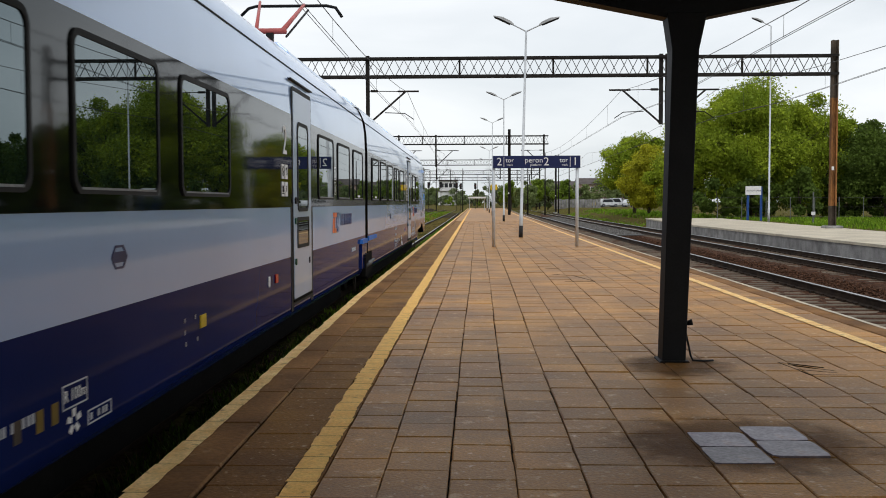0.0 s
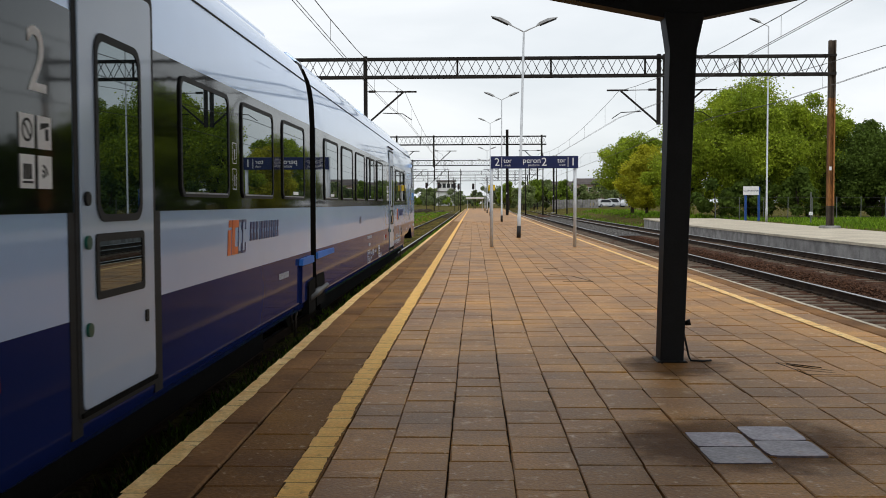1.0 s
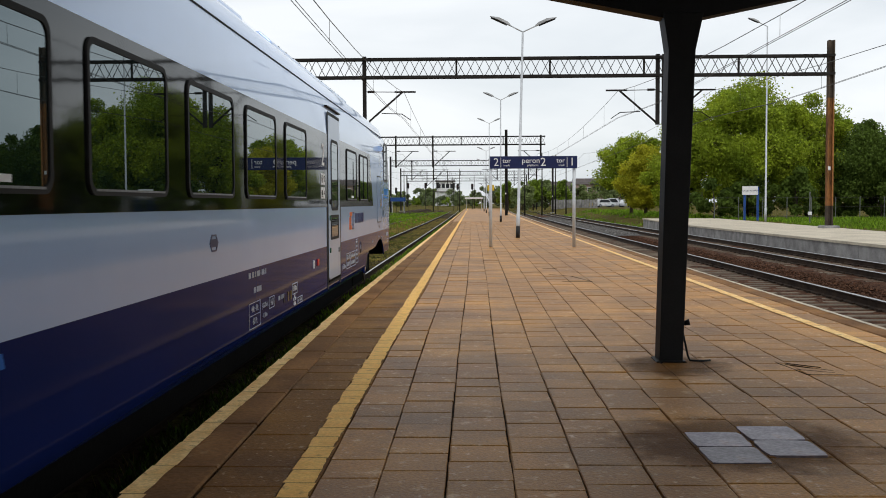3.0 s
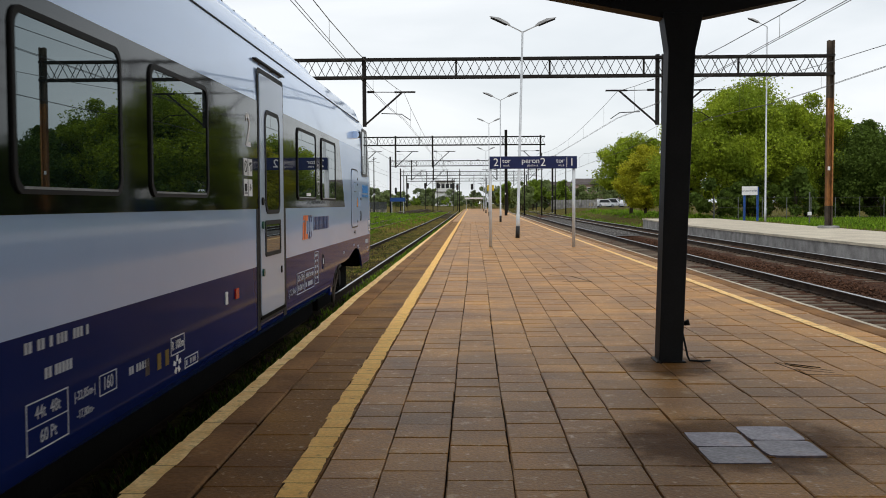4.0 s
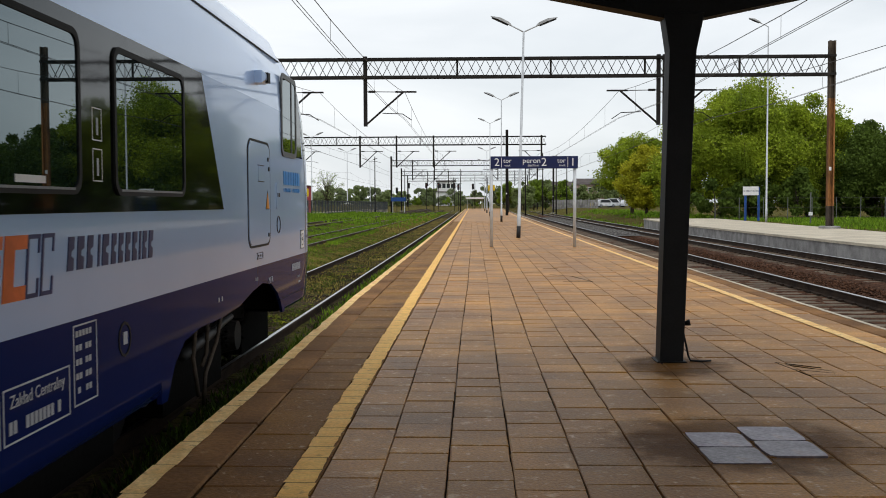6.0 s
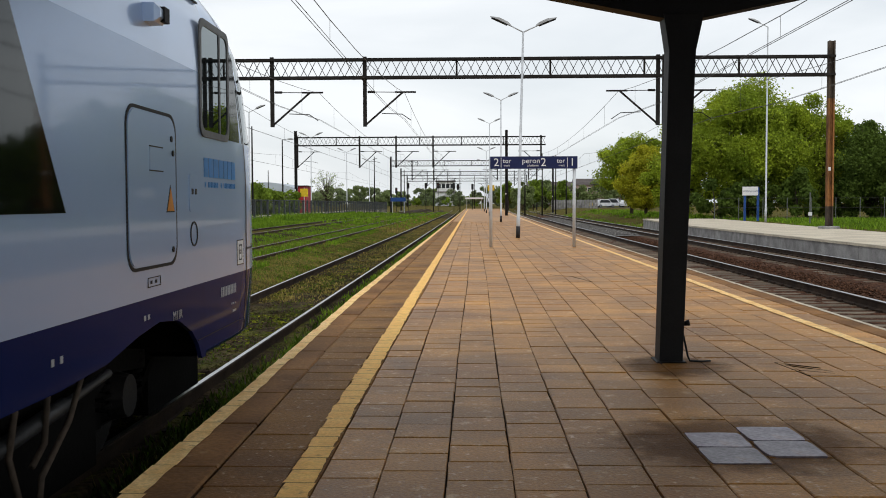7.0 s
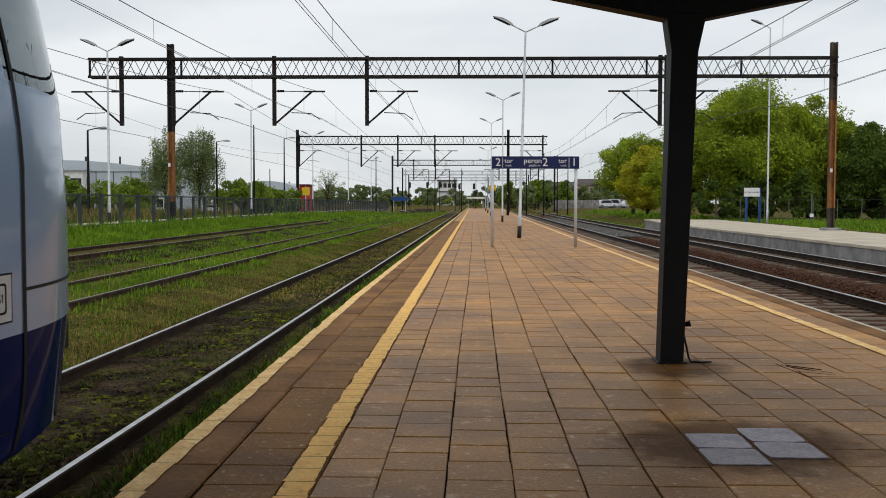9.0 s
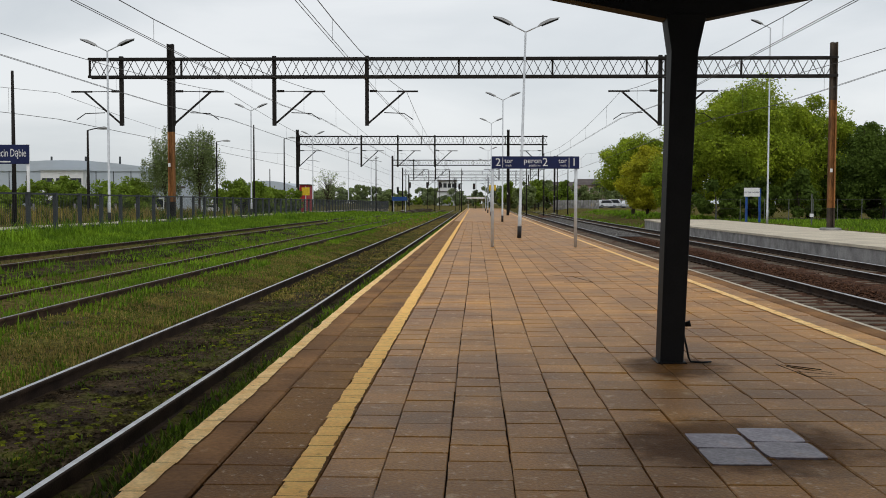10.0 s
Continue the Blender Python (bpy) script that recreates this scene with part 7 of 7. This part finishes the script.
def car(label, x, y, rz, paint, tall=1.5):
    t = thing("car", label, "car", "parked cars", m=pose(x, y, 0.46 if x > 0 else -0.45, 0, 0, rz))
    prof = [(-2.05, 0.3), (-2.1, 0.75), (-1.95, 0.95), (-1.5, tall - 0.05), (-0.9, tall), (0.5, tall), (1.15, 0.98), (1.95, 0.85), (2.1, 0.6), (2.08, 0.3)]
    part("body", Shape().prism([(a, b) for a, b in prof], 1, -0.85, 0.85), paint, t, bevel=0.06)
    for sy in (-1, 1):
        part("side_window", Shape().prism([(-1.5, 0.98), (-1.25, tall - 0.12), (0.4, tall - 0.1), (0.95, 0.98)], 1, sy * 0.84, sy * 0.862), FAR_GLASS, t)
        for wx in (-1.3, 1.3):
            wh = part("wheel", Shape().tube([(wx, sy * 0.72, 0.31), (wx, sy * 0.88, 0.31)], 0.31, 16), RUBBER, t)
            part("rim", Shape().tube([(wx, sy * 0.87, 0.31), (wx, sy * 0.89, 0.31)], 0.19, 12), SEAL, wh)
    part("windscreen", Shape().bar((0.52, 0, tall - 0.05), (1.14, 0, 0.99), 1.5, 0.03), FAR_GLASS, t)
    return t


car("white parked car beside the trees", 27.2, 203, 12, CAR_WHITE, 1.65)
car("white parked van beside the trees", 29.6, 206, -20, CAR_WHITE, 1.8)
car("white parked car beside the trees", 31.6, 204, 70, CAR_WHITE, 1.5)
car("dark grey parked car", 24.0, 211, 15, CAR_GREY, 1.5)
car("dark parked car on the asphalt", 22.0, 214, 30, CAR_GREY, 1.6)
for i, x in enumerate((-52, -46, -40, -36)):
    car("parked car far behind the fence", x, 170 + 4 * i, 10 * i, CAR_WHITE if i % 2 else CAR_GREY)
lot = Shape()
lot.face([(19, 196, 0.49), (40, 196, 0.49), (40, 222, 0.49), (19, 222, 0.49)])
tagged(part("car_park", lot, ASPHALT), "asphalt car park beyond the trees", "car park", kind="structure")

digger = thing("excavator", "small yellow excavator on the car park", "excavator", m=pose(24.3, 202, 0.5, 0, 0, 60) @ Matrix.Scale(0.6, 4))
part("tracks", Shape().slab(-0.8, 0.8, -0.6, 0.6, 0, 0.5, 0.1), RUBBER, digger)
part("cab", Shape().slab(-0.5, 0.5, -0.5, 0.5, 0.5, 1.5, 0.1), SIGN_YELLOW, digger)
part("boom", Shape().bar((0.4, 0, 1.0), (-0.9, 0, 1.7), 0.18).bar((-0.9, 0, 1.7), (-1.4, 0, 0.4), 0.15), SIGN_YELLOW, digger)


def signal(x, y, h, label="black colour-light signal on a thin post"):
    t = thing("rail_signal", label, "signal", "signals", m=pose(x, y, -0.5))
    part("post", Shape().tube([(0, 0, 0), (0, 0, h)], 0.06, 8), GANTRY, t)
    part("head", Shape().slab(-0.26, 0.26, -0.12, 0.06, h - 0.3, h + 1.0, 0.05), SIGNAL, t)
    for k in range(3):
        part("hood", Shape().tube([(0, -0.12, h + 0.78 - 0.42 * k), (0, -0.3, h + 0.76 - 0.42 * k)], 0.13, 10), SIGNAL, t)
    part("lens", Shape().tube([(0, -0.12, h + 0.45), (0, -0.135, h + 0.45)], 0.09, 10), RED, t, "red lens")


for x, y, h in ((-14.5, 225, 5.6), (-10.5, 225, 5.6), (-7.8, 228, 5.7), (-4.2, 230, 5.6), (-3.2, 226, 5.3), (0.1, 224, 5.3), (-17.6, 230, 4.6)):
    signal(x, y, h)


def dark_pole(x, y, z, h, lamp_arm=True):
    t = thing("lamp_pole", "thin dark lamp pole with a small lamp", "lamp post", "dark lamp poles", m=pose(x, y, z))
    part("pole", Shape().tube([(0, 0, 0), (0, 0, h)], [0.11, 0.06], 8), GANTRY, t, smooth=True)
    if lamp_arm:
        part("arm", Shape().tube([(0, 0, h), (0.5, 0, h + 0.12), (0.9, 0, h + 0.12)], 0.035, 6), GANTRY, t)
        part("lamp_head", Shape().tube([(0.6, 0, h + 0.12), (1.0, 0, h + 0.14), (1.3, 0, h + 0.1)], [0.06, 0.1, 0.04], 8), LAMP_HEAD, t)


dark_pole(-22.8, 58, 0.2, 5.4)
dark_pole(-24, 92, 0.0, 7.0)
dark_pole(-20.5, 92, 0.0, 8.6, False)
dark_pole(-21.5, 112, 0.0, 8.6)
dark_pole(-19.5, 41.5, 0.3, 6.6, False)
for x, y, h in ((-31, 150, 7), (-14.8, 150, 9), (-13.5, 165, 8.6), (-13.0, 190, 8.4), (5.0, 140, 9), (8.0, 150, 8.6), (10.6, 150, 9.4), (12.8, 152, 9.2), (14.6, 154, 8.4), (-8.0, 205, 8.8), (-2.5, 205, 9.0), (0.6, 250, 9.0), (3.4, 240, 9)):
    dark_pole(x, y, -0.5, h, False)

far_sign = thing("station_name_sign", "small blue station sign far along the platform", "sign", m=pose(-11.2, 150, 0.2))
for x in (-0.9, 0.9):
    part("post", Shape().tube([(x, 0, -0.7), (x, 0, 2.2)], 0.05, 8), GALV, far_sign)
part("panel", Shape().box(-1.15, 1.15, -0.05, 0, 1.5, 2.1), BLUE_POST, far_sign, "blue panel")
shelter = thing("platform_shelter", "small pale shelter at the platform's far end", "shelter", m=pose(0.4, 186, 0))
part("roof", Shape().box(-1.7, 1.7, -0.5, 1.2, 2.2, 2.5), WHITE, shelter)
for x in (-1.4, 1.4):
    part("post", Shape().box(x - 0.05, x + 0.05, 0.9, 1.0, 0, 2.2), GALV, shelter)
notice = thing("notice_board", "yellow notice board behind the fence", "sign", m=pose(-17.1, 100.5, 0.42))
part("post", Shape().tube([(0, 0, 0), (0, 0, 2.6)], 0.05, 8), GALV, notice)
part("board", Shape().box(-0.4, 0.4, -0.06, -0.02, 1.7, 2.5), SIGN_YELLOW, notice, "yellow board")
blue_notice = thing("notice_board", "white board with a blue square", "sign", m=pose(-38.0, 113, -0.4))
part("board", Shape().box(-0.75, 0.75, -0.06, 0, 2.6, 4.2), WHITE, blue_notice)
part("square", Shape().box(-0.45, 0.45, -0.08, -0.065, 2.95, 3.85), BLUE_POST, blue_notice)
for x in (-0.6, 0.6):
    part("post", Shape().box(x - 0.05, x + 0.05, 0.0, 0.06, 0, 4.2), GALV, blue_notice)

# thin wire fence behind the far platform, a marker post and an old hedge wall
wire_fence = thing("wire_fence", "thin wire fence on grey posts behind the far platform", "fence")
for k in range(9):
    part("fence_post", Shape().tube([(19.2 + 1.9 * k, 79, -0.1), (19.2 + 1.9 * k, 79, 1.75)], 0.03, 6), DULL_POST, wire_fence)
for z in (0.2, 0.95, 1.7):
    part("wire", Shape().tube([(19.2, 79, z), (34.4, 79, z)], 0.008, 4), WIRE, wire_fence)
marker = thing("marker_post", "thin grey marker post with a white box", "post", m=pose(20.1, 59.5, -0.05))
part("post", Shape().tube([(0, 0, 0), (0, 0, 2.0)], 0.04, 8), DULL_POST, marker)
part("box", Shape().box(-0.1, 0.1, -0.09, 0.04, 0.62, 0.82), WHITE, marker)
back_wall = thing("boundary_wall", "weathered brown boundary fence beyond the third platform", "fence")
for k in range(26):
    part("panel", Shape().box(-60 + 1.6 * k + 0.03, -58.43 + 1.6 * k, 76 + 0.25 * k, 76.1 + 0.25 * k, -0.5, 1.25), POST_GREY if k < 11 else RENDERED, back_wall) if k < 11 else part("post", Shape().box(-60 + 1.6 * k, -59.86 + 1.6 * k, 76 + 0.25 * k, 76.14 + 0.25 * k, -0.5, 1.25), CONCRETE, back_wall)

# damp ring round the repair slabs and a dark patch round the canopy post
def stain(x, y, rx, ry, label):
    s = Shape()
    s.face([(rx * math.cos(2 * math.pi * i / 24), ry * math.sin(2 * math.pi * i / 24), 0.0) for i in range(24)])
    tagged(part("dark_patch", s, damp(rx, ry), m=pose(x, y, 0.0042)), label, "stain", kind="structure")


stain(1.52, 5.55, 0.85, 0.75, "dark damp stain round the repair slabs")
stain(1.66, 8.2, 0.5, 0.6, "dark patch round the canopy post")


# ---- motion ----
RUN = [(0.0, 28.7), (0.5, 25.76), (1.0, 23.0), (1.5, 20.37), (2.0, 17.92), (2.6, 15.1), (3.2, 12.47), (3.8, 9.88), (4.5, 6.9), (5.0, 4.97), (5.5, 3.24), (5.7, 2.57), (6.25, 0.72), (6.8, -0.88), (7.0, -1.42), (7.5, -2.66),
       (8.0, -3.77), (8.5, -4.78), (9.0, -5.66), (9.5, -6.3), (10.0, -6.9)]


def motions():
    """The train rolls in behind the camera, slowing down."""
    for car in (end_car, mid_car):
        walk(car, [(t, pose(TRACK_X, d, 0)) for t, d in RUN])


motions()
